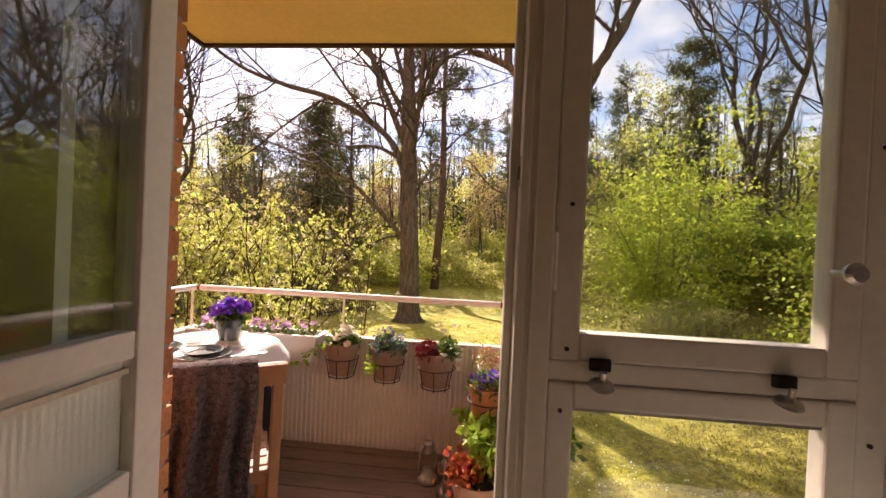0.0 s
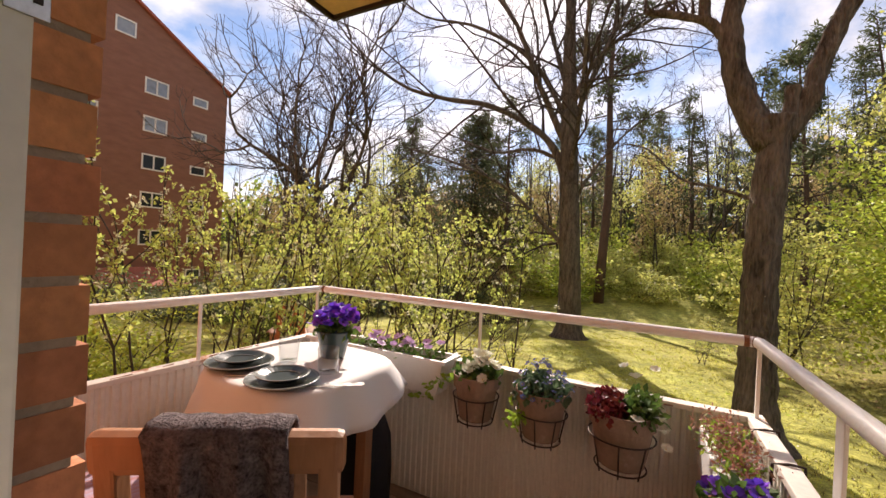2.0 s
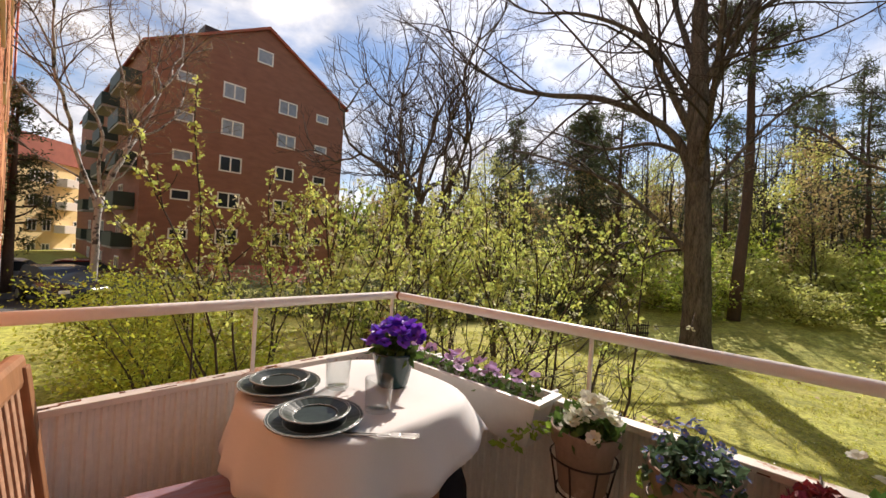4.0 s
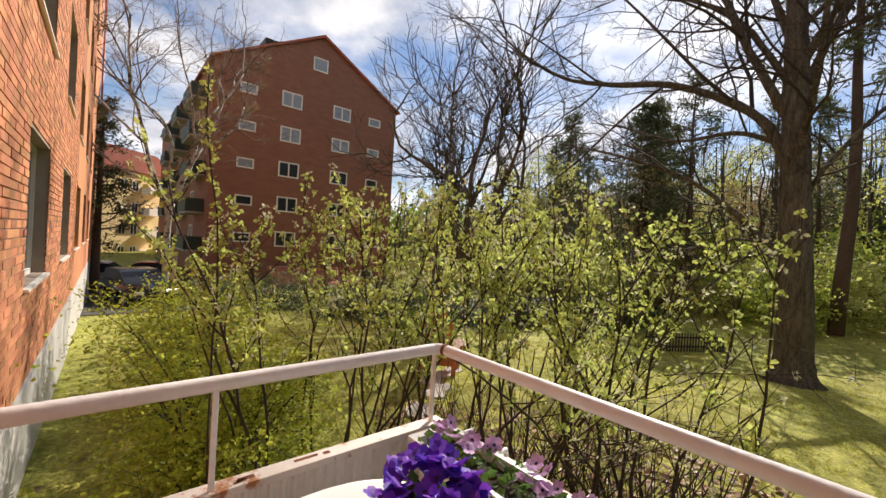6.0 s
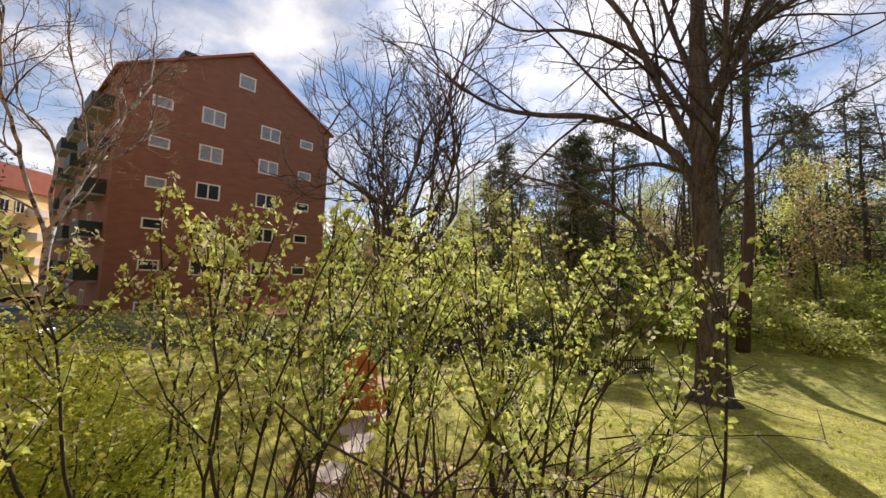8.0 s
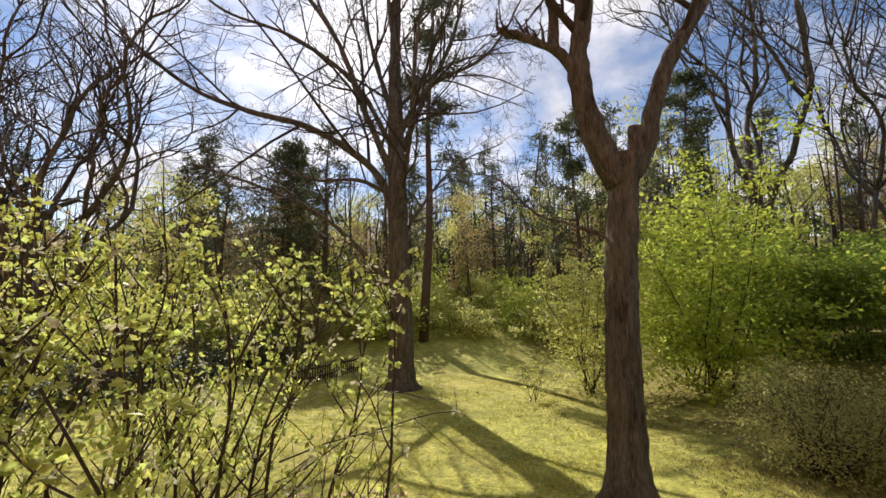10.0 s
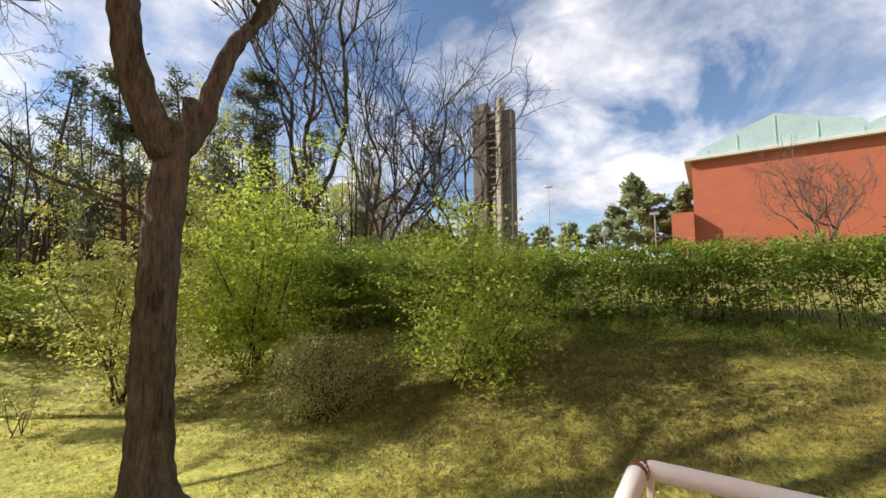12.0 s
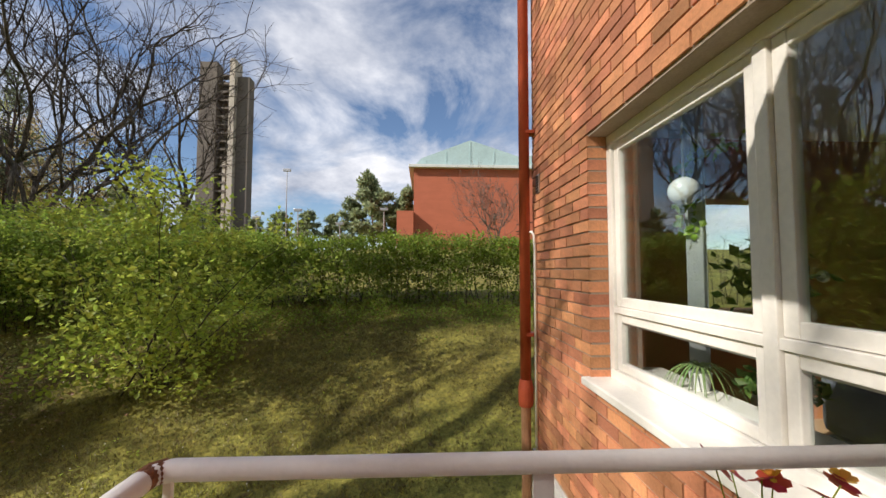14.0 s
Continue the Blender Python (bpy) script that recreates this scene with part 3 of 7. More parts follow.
for x, z in ((0.27, 1.085), (0.605, 1.078)):
    h = part("latch", boxbm(x - 0.02, x + 0.02, FY0 - 0.02, FY0 - 0.008, z - 0.012, z + 0.012, 0.003), M_DARKMETAL, win, "worn dark window latch")
    bm = bmesh.new()
    rings(bm, [(0.02, 0.0), (0.024, 0.003), (0.022, 0.008), (0.009, 0.013), (0.006, 0.02), (0.006, 0.034)], seg=16)
    bmesh.ops.transform(bm, matrix=pose(x, FY0 - 0.026, z - 0.04, 18, 0, 0), verts=bm.verts)
    part("knob", bm, M_STEEL, h)
bm = bmesh.new()
rings(bm, [(0.005, 0), (0.005, 0.035), (0.017, 0.04), (0.02, 0.05), (0.014, 0.058)], seg=14)
bmesh.ops.transform(bm, matrix=pose(0.684, FY0 - 0.005, 1.287, 90, 0, 0), verts=bm.verts)
part("knob", bm, M_STEEL, win)
for x, z in ((0.203, 1.396), (0.205, 1.112), (0.198, 0.99), (0.757, 1.52), (0.757, 0.97)):
    bm = bmesh.new()
    rings(bm, [(0.0045, 0), (0.0045, 0.004)], seg=8)
    bmesh.ops.transform(bm, matrix=pose(x, FY0 - 0.0125, z, 90, 0, 0), verts=bm.verts)
    part("screw_hole", bm, M_DARKMETAL, win)
part("hinge", turned([(0.008, 1.225), (0.009, 1.23), (0.009, 1.335), (0.008, 1.34)], seg=10, centre=(0.172, FY0 - 0.008)), M_WHITE, win)
bm = bmesh.new()
box(bm, 0.16, 1.95, FY1, 0.045, 0.622, 0.646, 0.006)
box(bm, 0.16, 1.955, 0.03, 0.05, 0.6, 0.642, 0.005)
part("window_sill", bm, M_WHITE, win)
part("inner_sill", boxbm(0.18, 1.98, -0.48, -0.32, 0.66, 0.69, 0.006), M_WHITE, win)

door = thing("door_1", pose(0, 0, 0), "white balcony door standing open into the room", "door", kind="structure")
bm = bmesh.new()
box(bm, -0.778, -0.752, FY0, -0.072, 0.0, HEAD - 0.05, 0.004)
box(bm, -0.778, 0.10, FY0, -0.1, HEAD - 0.05, HEAD, 0.004)
box(bm, -0.712, 0.10, FY0, -0.03, -0.028, 0.015, 0.004)
part("door_frame", bm, M_WHITE, door)
LX0, LX1 = -0.752, -0.70


def leaf_frame(y0, y1, z0, z1, w, name, parent):
    bm = bmesh.new()
    box(bm, LX0, LX1, y1 - w, y1, z0, z1, 0.005)
    box(bm, LX0, LX1, y0, y0 + w, z0, z1, 0.005)
    box(bm, LX0 + 0.002, LX1 - 0.002, y0 + w, y1 - w, z0, z0 + w, 0.005)
    box(bm, LX0 + 0.002, LX1 - 0.002, y0 + w, y1 - w, z1 - w, z1, 0.005)
    return part(name, bm, M_WHITE, parent)


leaf = leaf_frame(-0.895, -0.122, 0.02, HEAD - 0.06, 0.075, "door_leaf", door)
part("mid_rail", boxbm(LX0 + 0.003, LX1 - 0.003, -0.82, -0.2, 1.03, 1.09, 0.005), M_WHITE, leaf)
part("mid_rail", boxbm(LX0 + 0.003, LX1 - 0.003, -0.82, -0.2, 0.70, 0.785, 0.005), M_WHITE, leaf)
part("bottom_panel", boxbm(LX0 + 0.015, LX1 - 0.015, -0.82, -0.2, 0.095, 0.70), M_WHITE, leaf)
for z0, z1, m_ in ((1.09, HEAD - 0.135, M_GLASS), (0.785, 1.03, M_GLASS)):
    for x_ in (-0.74, -0.712):
        ob = part("pane", boxbm(x_ - 0.002, x_ + 0.002, -0.82, -0.2, z0, z1), m_, leaf)
        ob.visible_shadow = False
bm = boxbm(-0.735, -0.731, -0.82, -0.2, 0.785, 1.03)
part("opal_pane", bm, M_FROST, leaf)
bm = bmesh.new()
box(bm, -0.717, -0.707, -0.81, -0.21, 1.0, 1.012)
part("blind_rail", bm, M_STEEL, leaf)
part("hinge", boxbm(-0.752, -0.749, -0.098, -0.06, 1.46, 1.62, 0.001), M_STEEL, door, "screwed steel hinge plate")
for z in (1.48, 1.52, 1.56, 1.6):
    part("screw", boxbm(-0.749, -0.747, -0.075, -0.067, z - 0.004, z + 0.004), M_DARKMETAL, door)
part("strike_plate", boxbm(0.0985, 0.1, -0.19, -0.16, 1.43, 1.49), M_STEEL, door)
part("strike_hole", boxbm(0.097, 0.0985, -0.185, -0.168, 1.445, 1.47), M_DARKMETAL, door)

# room
RXA, RXB, RYB = -2.4, 2.9, -4.6
END = (-2.25, -1.45, 0.95, 1.95)
bm = bmesh.new()
for a, b, z0, z1 in wall_pieces(RXA, RXB, 0.0, 2.5, [(-0.75, 0.15, -0.1, HEAD), (0.15, 1.92, 0.66, HEAD)]):
    box(bm, a, b, -0.33, -0.302, z0, z1)
tagged(part("room_wall_front", bm, M_ROOMWALL), "plain pale plaster wall inside the room", "wall", kind="structure")
tagged(part("room_wall_west", boxbm(RXA - 0.1, RXA, RYB, -0.302, 0, 2.5), M_ROOMWALL), "plain pale plaster wall inside the room", "wall", kind="structure")
tagged(part("room_wall_back", boxbm(RXA - 0.1, RXB, RYB - 0.1, RYB, 0, 2.5), M_ROOMWALL), "plain pale plaster wall inside the room", "wall", kind="structure")
tagged(part("floor", boxbm(RXA - 0.1, RXB, RYB - 0.1, -0.302, -0.1, 0.0), M_ROOMFLOOR), "oak plank floor of the room", "floor", kind="structure")
tagged(part("ceiling", boxbm(RXA - 0.1, RXB, RYB - 0.1, -0.302, 2.5, 2.6), M_ROOMWALL), "white plaster ceiling of the room", "ceiling", kind="structure")


def bunch(parent, name, mesh_ob, spots, rng, tilt=50):
    """Set copies of one small mesh about, as parts."""
    for p in spots:
        o = new(name, mesh_ob.data)
        o.parent = parent
        o.matrix_basis = pose(p[0], p[1], p[2], rng.uniform(-tilt, tilt), rng.uniform(-tilt, tilt), rng.uniform(0, 360)) @ Matrix.Scale(rng.uniform(0.8, 1.2), 4)


def blossom(name, colour, eye, r=0.02, petals=5, cup=0.25):
    """A small open flower of separate petals with a coloured heart."""
    bm = bmesh.new()
    for k in range(petals):
        a = 2 * math.pi * k / petals
        c, s = math.cos(a), math.sin(a)
        def at(u, v, z):
            return bm.verts.new((c * u - s * v, s * u + c * v, z))
        v0, v1, v2, v3, v4 = at(0, 0, 0), at(r * 0.55, r * 0.5, r * cup), at(r, r * 0.28, r * cup * 1.3), at(r, -r * 0.28, r * cup * 1.3), at(r * 0.55, -r * 0.5, r * cup)
        bm.faces.new((v0, v4, v3, v2, v1))
    me = bpy.data.meshes.new(name)
    n = len(bm.faces)
    ring = [bm.verts.new((r * 0.22 * math.cos(t), r * 0.22 * math.sin(t), r * 0.12)) for t in (0, 1.05, 2.1, 3.14, 4.19, 5.24)]
    f = bm.faces.new(ring); f.material_index = 1
    bm.to_mesh(me); bm.free()
    me.materials.append(colour); me.materials.append(eye)
    return me


class Proto:
    def __init__(self, data):
        self.data = data


M_VIOLET = leafmat("violet_petals", (0.16, 0.05, 0.5), 0.3, 0.35)
M_LILAC = leafmat("lilac_petals", (0.55, 0.35, 0.6), 0.35, 0.2)
M_WHITEP = leafmat("white_petals", (0.85, 0.84, 0.72), 0.35, 0.1)
M_BLUEP = leafmat("blue_petals", (0.16, 0.2, 0.42), 0.3, 0.3)
M_REDLEAF = leafmat("dark_red_leaves", (0.17, 0.022, 0.025), 0.25, 0.5)
M_CORAL = leafmat("coral_leaves", (0.55, 0.14, 0.06), 0.35, 0.35)
M_HEATHER = leafmat("pink_brown_heather", (0.4, 0.2, 0.14), 0.3, 0.35)
M_HERB = leafmat("pot_leaves", (0.1, 0.18, 0.04), 0.4, 0.45)
M_LIME = leafmat("lime_leaves", (0.3, 0.45, 0.06), 0.5, 0.25)
M_EYE = mat("flower_heart", (0.7, 0.5, 0.05), 0.8, var=0.1, bump=0)
M_DARKEYE = mat("dark_flower_heart", (0.05, 0.02, 0.1), 0.8, var=0.1, bump=0)
M_TERRA = mat("weathered_terracotta", (0.29, 0.2, 0.15), 0.85, var=0.2, scale=8, fine=60, bump=0.25, stain=(0.4, 0.3, 0.24), stain_at=0.6)
M_TERRA2 = mat("orange_terracotta", (0.5, 0.2, 0.09), 0.85, var=0.15, scale=8, fine=60, bump=0.2)
M_SOIL = mat("potting_soil", (0.05, 0.035, 0.025), 1.0, var=0.4, scale=40, fine=150, bump=1.0)
M_PLASTIC = mat("white_plastic", (0.78, 0.77, 0.74), 0.45, var=0.05, scale=4, fine=60, bump=0.04)
P_VIOLET, P_LILAC = Proto(blossom("violet_blossom", M_VIOLET, M_DARKEYE, 0.022)), Proto(blossom("lilac_blossom", M_LILAC, M_DARKEYE, 0.022))
P_WHITE, P_BLUE = Proto(blossom("white_blossom", M_WHITEP, M_EYE, 0.021, 6, 0.5)), Proto(blossom("blue_blossom", M_BLUEP, M_EYE, 0.01))


def dome(n, r, h, rng, base=0.0, thick=0.35):
    """Places over a rounded heap."""
    out = []
    while len(out) < n:
        x, y = rng.uniform(-1, 1), rng.uniform(-1, 1)
        q = x * x + y * y
        if q < 1:
            out.append((x * r, y * r, base + h * math.sqrt(1 - q) * rng.uniform(1 - thick, 1.05)))
    return out


# ---- furniture on the balcony ----
M_TEAK = mat("oiled_hardwood", (0.31, 0.145, 0.068), 0.5, var=0.3, scale=6, fine=50, bump=0.2, stretch=(1, 1, 0.2))
M_TEAKD = mat("weathered_hardwood", (0.36, 0.2, 0.12), 0.6, var=0.35, scale=8, fine=50, bump=0.3)
M_CLOTH = mat("white_linen", (0.88, 0.86, 0.84), 0.9, var=0.04, scale=5, fine=260, bump=0.12)
M_WOOL = mat("grey_brown_wool", (0.06, 0.045, 0.047), 1.0, var=0.5, scale=60, fine=190, bump=1.0, deep=0.02, col2=(0.28, 0.235, 0.24), spec=0.1)
M_PLATE = mat("dark_green_glaze", (0.02, 0.03, 0.025), 0.28, var=0.4, scale=12, fine=60, bump=0.03, spec=0.25)
M_RIM = mat("pale_grey_glaze", (0.34, 0.36, 0.34), 0.25, var=0.3, scale=30, fine=90, bump=0.02)
M_GREENPOT = mat("dark_green_glazed_pot", (0.02, 0.05, 0.05), 0.2, var=0.3, scale=8, fine=40, bump=0.04)
M_DRINK = glassmat("drinking_glass", (0.93, 0.95, 0.95), 0.02)
M_BLACK = mat("black_fabric", (0.015, 0.015, 0.018), 0.9, var=0.3, scale=10, fine=120, bump=0.4)

# thin linen lets light through
N_, L_ = M_CLOTH.node_tree.nodes, M_CLOTH.node_tree.links
tr_ = N_.new("ShaderNodeBsdfTranslucent"); tr_.inputs["Color"].default_value = (0.82, 0.79, 0.76, 1)
ms_ = N_.new("ShaderNodeMixShader"); ms_.inputs[0].default_value = 0.25
L_.new(N_["Principled BSDF"].outputs[0], ms_.inputs[1]); L_.new(tr_.outputs[0], ms_.inputs[2]); L_.new(ms_.outputs[0], N_["Material Output"].inputs["Surface"])

TC = (-1.32, 0.885)
table = thing("table", pose(TC[0], TC[1], 0), "small wooden balcony table under a white cloth", "table")
part("tabletop", boxbm(-0.24, 0.24, -0.24, 0.24, 0.715, 0.745, 0.01), M_TEAK, table)
for x in (-0.18, 0.18):
    for y in (-0.18, 0.18):
        part("leg", boxbm(x - 0.024, x + 0.024, y - 0.024, y + 0.024, 0.0, 0.715, 0.004), M_TEAK, table)
for s in (-0.18, 0.18):
    part("apron", boxbm(-0.156, 0.156, s - 0.01, s + 0.01, 0.65, 0.714), M_TEAK, table)
    part("apron", boxbm(s - 0.01, s + 0.01, -0.156, 0.156, 0.65, 0.714), M_TEAK, table)


def superell(a, n=3.2):
    c, s = math.cos(a), math.sin(a)
    return (abs(c) ** n + abs(s) ** n) ** (-1 / n)


cloth_bm = bmesh.new()
SEG = 96
prev = None
rows_ = [(0.0, 0.0), (0.35, 0.0), (0.7, 0.0), (0.93, 0.0), (0.985, -0.006), (1.01, -0.025), (1.02, -0.05), (1.04, -0.095), (1.065, -0.14), (1.085, -0.185), (1.1, -0.225)]
for k, (f, dz) in enumerate(rows_):
    ring = []
    for i in range(SEG):
        a = 2 * math.pi * i / SEG
        e = superell(a) * 0.302
        corner = abs(math.sin(2 * a)) ** 3
        drop = max(0, -dz) / 0.225
        tip = max(0, math.cos(a - radians(38))) ** 14
        wave = drop * (0.016 * math.sin(7 * a + 0.6) + 0.012 * math.sin(13 * a + 2) + 0.018 * corner + 0.04 * tip)
        rr = e * f + wave
        ring.append(cloth_bm.verts.new((rr * math.cos(a), rr * math.sin(a), 0.752 + dz * (0.78 + 0.15 * corner - 0.5 * tip) + 0.0015 * math.sin(9 * f + 3 * a))))
    if prev:
        for i in range(SEG):
            cloth_bm.faces.new((prev[i], prev[(i + 1) % SEG], ring[(i + 1) % SEG], ring[i]))
    prev = ring
bmesh.ops.remove_doubles(cloth_bm, verts=cloth_bm.verts, dist=0.0008)
cloth = part("tablecloth", cloth_bm, M_CLOTH, smooth=True)
cloth.matrix_world = pose(TC[0], TC[1], 0)
mod = cloth.modifiers.new("thick", "SOLIDIFY"); mod.thickness = 0.004
tagged(cloth, "white linen tablecloth draped over the balcony table", "tablecloth")

TOP = 0.7555


def plate(x, y, z, r, label):
    p_ = turned([(r * 0.6, 0.0), (r * 0.62, 0.002), (r * 0.66, 0.006), (r * 0.96, 0.015), (r, 0.018), (r * 0.98, 0.02), (r * 0.93, 0.0185), (r * 0.66, 0.0095), (r * 0.6, 0.006), (r * 0.3, 0.0055)], seg=56, scallop=0.006, lobes=28)
    ob = part("plate", p_, M_PLATE, smooth=False)
    ob.matrix_world = pose(x, y, z)
    for q, zz, rr in ((0.985, 0.0195, 0.0016), (0.93, 0.0188, 0.0011), (0.645, 0.0085, 0.0011)):
        ring_ = [(r * q * (1 + 0.006 * math.cos(28 * a)) * math.cos(a), r * q * (1 + 0.006 * math.cos(28 * a)) * math.sin(a), zz) for a in np.linspace(0, 2 * math.pi, 85)]
        tubes("rim_line", [(ring_, [rr] * 85, 5)], M_RIM, ob)
    return tagged(ob, label, "plate", "plates on the table")


for x, y in ((-1.183, 0.672), (-1.457, 0.712)):
    plate(x, y, TOP, 0.118, "large dark green glazed plate on the white cloth")
    plate(x, y, TOP + 0.0155, 0.085, "small dark green glazed plate on a larger one")


def tumbler(x, y):
    g = turned([(0.001, 0.004), (0.03, 0.003), (0.034, 0.0), (0.036, 0.004), (0.0385, 0.088), (0.0375, 0.089), (0.0362, 0.088), (0.034, 0.012), (0.001, 0.01)], seg=32, cap=(True, True))
    ob = part("tumbler", g, M_DRINK, smooth=True)
    ob.matrix_world = pose(x, y, TOP)
    return tagged(ob, "clear drinking glass on the white cloth", "glass", "glasses on the table")


tumbler(-1.146, 0.84); tumbler(-1.36, 0.85)


def cutlery(name, x, y, turn, label, fork):
    bm = bmesh.new()
    box(bm, -0.005, 0.005, -0.1, 0.02, 0, 0.003, 0.001)
    if fork:
        box(bm, -0.011, 0.011, 0.02, 0.045, 0.0005, 0.003, 0.001)
        for k in (-0.0085, -0.003, 0.003, 0.0085):
            box(bm, k - 0.0015, k + 0.0015, 0.045, 0.09, 0.0005, 0.0025)
    else:
        box(bm, -0.008, 0.008, 0.02, 0.11, 0.0005, 0.002, 0.0008)
    ob = part(name, bm, M_STEEL)
    ob.matrix_world = pose(x, y, TOP, 0, 0, turn)
    tagged(ob, label, "cutlery", "cutlery")


for x, y, a in ((-1.045, 0.735, -48), (-1.315, 0.665, -55)):
    cutlery("knife", x, y, a, "steel table knife beside the plate", False)
    cutlery("fork", x + 0.018, y + 0.022, a + 3, "steel table fork beside the plate", True)

fp_ = thing("flower_pot", pose(-1.272, 1.0, TOP), "glazed dark green pot of violet pansies on the table", "flower pot")
part("pot", turned([(0.044, 0.0), (0.048, 0.004), (0.064, 0.08), (0.071, 0.105), (0.073, 0.112), (0.066, 0.112), (0.062, 0.09)], seg=32), M_GREENPOT, fp_, smooth=True)
rng = random.Random(12)
leaves("foliage", dome(200, 0.068, 0.05, rng, 0.1, 0.6), 0.035, M_HERB, fp_, seed=5)
bunch(fp_, "blossom", P_VIOLET, dome(64, 0.1, 0.095, rng, 0.115, 0.4), rng)


def hanging_pot(x, y, label, r=0.105, h=0.2, z=0.46):
    """A terracotta pot in an iron ring hooked on the parapet."""
    ob = thing("hanging_pot", pose(x, y, z), label, "flower pot", "pots on the parapet")
    part("pot", turned([(r * 0.66, 0.0), (r * 0.7, 0.006), (r * 0.9, h * 0.72), (r * 1.0, h * 0.74), (r * 1.03, h), (r * 0.97, h), (r * 0.92, h * 0.9)], seg=36), M_TERRA, ob, smooth=False)
    part("soil", turned([(r * 0.9, h * 0.86), (r * 0.5, h * 0.9)], seg=24), M_SOIL, ob)
    for q, hh in ((r * 0.76, -0.008), (r * 0.99, h * 0.52)):
        tubes("ring", [([(q * math.cos(a), q * math.sin(a), hh) for a in np.linspace(0, 2 * math.pi, 33)], [0.003] * 33, 6)], M_DARKMETAL, ob)
    for a in (0.5, 1.57, 2.64, 3.9, 4.71, 5.5):
        c, s = math.cos(a), math.sin(a)
        tubes("upright", [([(r * 0.76 * c, r * 0.76 * s, -0.02), (r * 0.8 * c, r * 0.8 * s, 0.0), (r * 1.0 * c, r * 1.0 * s, h * 0.52)], [0.003] * 3, 6)], M_DARKMETAL, ob)
    for sx in (-0.05, 0.05):
        tubes("hook", [([(sx, r * 0.9, h * 0.52), (sx, RY - y - 0.035, h * 0.6), (sx, RY - y - 0.032, PZ - z + 0.006), (sx, RY - y + 0.03, PZ - z + 0.006), (sx, RY - y + 0.033, PZ - z - 0.03)], [0.003] * 5, 6)], M_DARKMETAL, ob)
    return ob


rng = random.Random(31)
h1 = hanging_pot(-0.775, 1.36, "terracotta hanging pot with white primroses and trailing ivy", 0.1, 0.19, 0.498)
leaves("foliage", dome(240, 0.1, 0.07, rng, 0.17, 0.6), 0.04, M_HERB, h1, seed=6)
bunch(h1, "blossom", P_WHITE, [(p[0] * 0.8 + 0.02, p[1], p[2]) for p in dome(40, 0.09, 0.1, rng, 0.18, 0.3)], rng, 35)
ivy = [(-0.07 - 0.035 * k + rng.gauss(0, 0.015), -0.06 + rng.gauss(0, 0.02), 0.17 - 0.0045 * k * k) for k in range(6) for q in range(9)]
leaves("ivy", ivy, 0.032, M_LIME, h1, seed=7)
h2 = hanging_pot(-0.49, 1.36, "terracotta hanging pot with blue forget-me-nots", 0.102, 0.19, 0.49)
leaves("foliage", dome(420, 0.11, 0.09, rng, 0.16, 0.6), 0.032, leafmat("grey_green_leaves", (0.1, 0.17, 0.09), 0.35, 0.35), h2, seed=8)
bunch(h2, "blossom", P_BLUE, dome(70, 0.12, 0.15, rng, 0.16, 0.4), rng)
leaves("ivy", [(-0.08 + rng.gauss(0, 0.025), -0.08 + rng.gauss(0, 0.02), 0.14 - 0.014 * k) for k in range(7) for q in range(6)], 0.032, M_LIME, h2, seed=9)
h3 = hanging_pot(-0.195, 1.35, "terracotta hanging pot with red coral bells and white daisies", 0.115, 0.2, 0.475)
leaves("red_foliage", [(p[0] * 0.6 - 0.045, p[1], p[2]) for p in dome(620, 0.12, 0.07, rng, 0.18, 0.6)], 0.024, M_REDLEAF, h3, seed=10, long=1.2)
leaves("foliage", [(p[0] * 0.6 + 0.06, p[1], p[2]) for p in dome(420, 0.11, 0.1, rng, 0.17, 0.6)], 0.034, M_HERB, h3, seed=11)
bunch(h3, "blossom", P_WHITE, [(0.0, 0.03, 0.34), (0.04, -0.02, 0.32), (0.1, 0.05, 0.34), (0.12, -0.07, 0.2), (0.135, -0.06, 0.16), (0.14, -0.08, 0.12), (0.05, -0.11, 0.2)], rng, 30)

pl = thing("planter_box", pose(-1.335, 1.395, 0.555), "white plastic planter box of lilac pansies on the parapet", "planter")
bm = bmesh.new()
bo = [(-0.405, -0.07), (0.405, -0.07), (0.405, 0.07), (-0.405, 0.07)]
lay = []
for k, zz in ((0.92, 0.0), (1.0, 0.15), (1.05, 0.152), (1.05, 0.165), (0.98, 0.165), (0.96, 0.12)):
    lay.append([bm.verts.new((x * k, y * (1 + (k - 1) * 3), zz)) for x, y in bo])
for a, b in zip(lay, lay[1:]):
    for i in range(4):
        bm.faces.new((a[i], a[(i + 1) % 4], b[(i + 1) % 4], b[i]))
bm.faces.new(lay[0][::-1]); bm.faces.new(lay[-1])
part("box", bm, M_PLASTIC, pl)
for sx in (-0.36, -0.21, -0.12, 0.07, 0.38):
    tubes("hook", [([(sx, 0.071, 0.09), (sx, 0.074, 0.14), (sx, 0.082, 0.152), (sx, 0.135, 0.152), (sx, 0.143, 0.11)], [0.008] * 5, 8)], M_PLASTIC, pl)
part("soil", boxbm(-0.38, 0.38, -0.055, 0.055, 0.12, 0.14), M_SOIL, pl)
rng = random.Random(41)
sp_ = [(rng.uniform(-0.38, 0.38), rng.gauss(0, 0.03), 0.14 + rng.uniform(0, 0.05)) for k in range(330)]
leaves("foliage", sp_, 0.03, M_HERB, pl, seed=12)
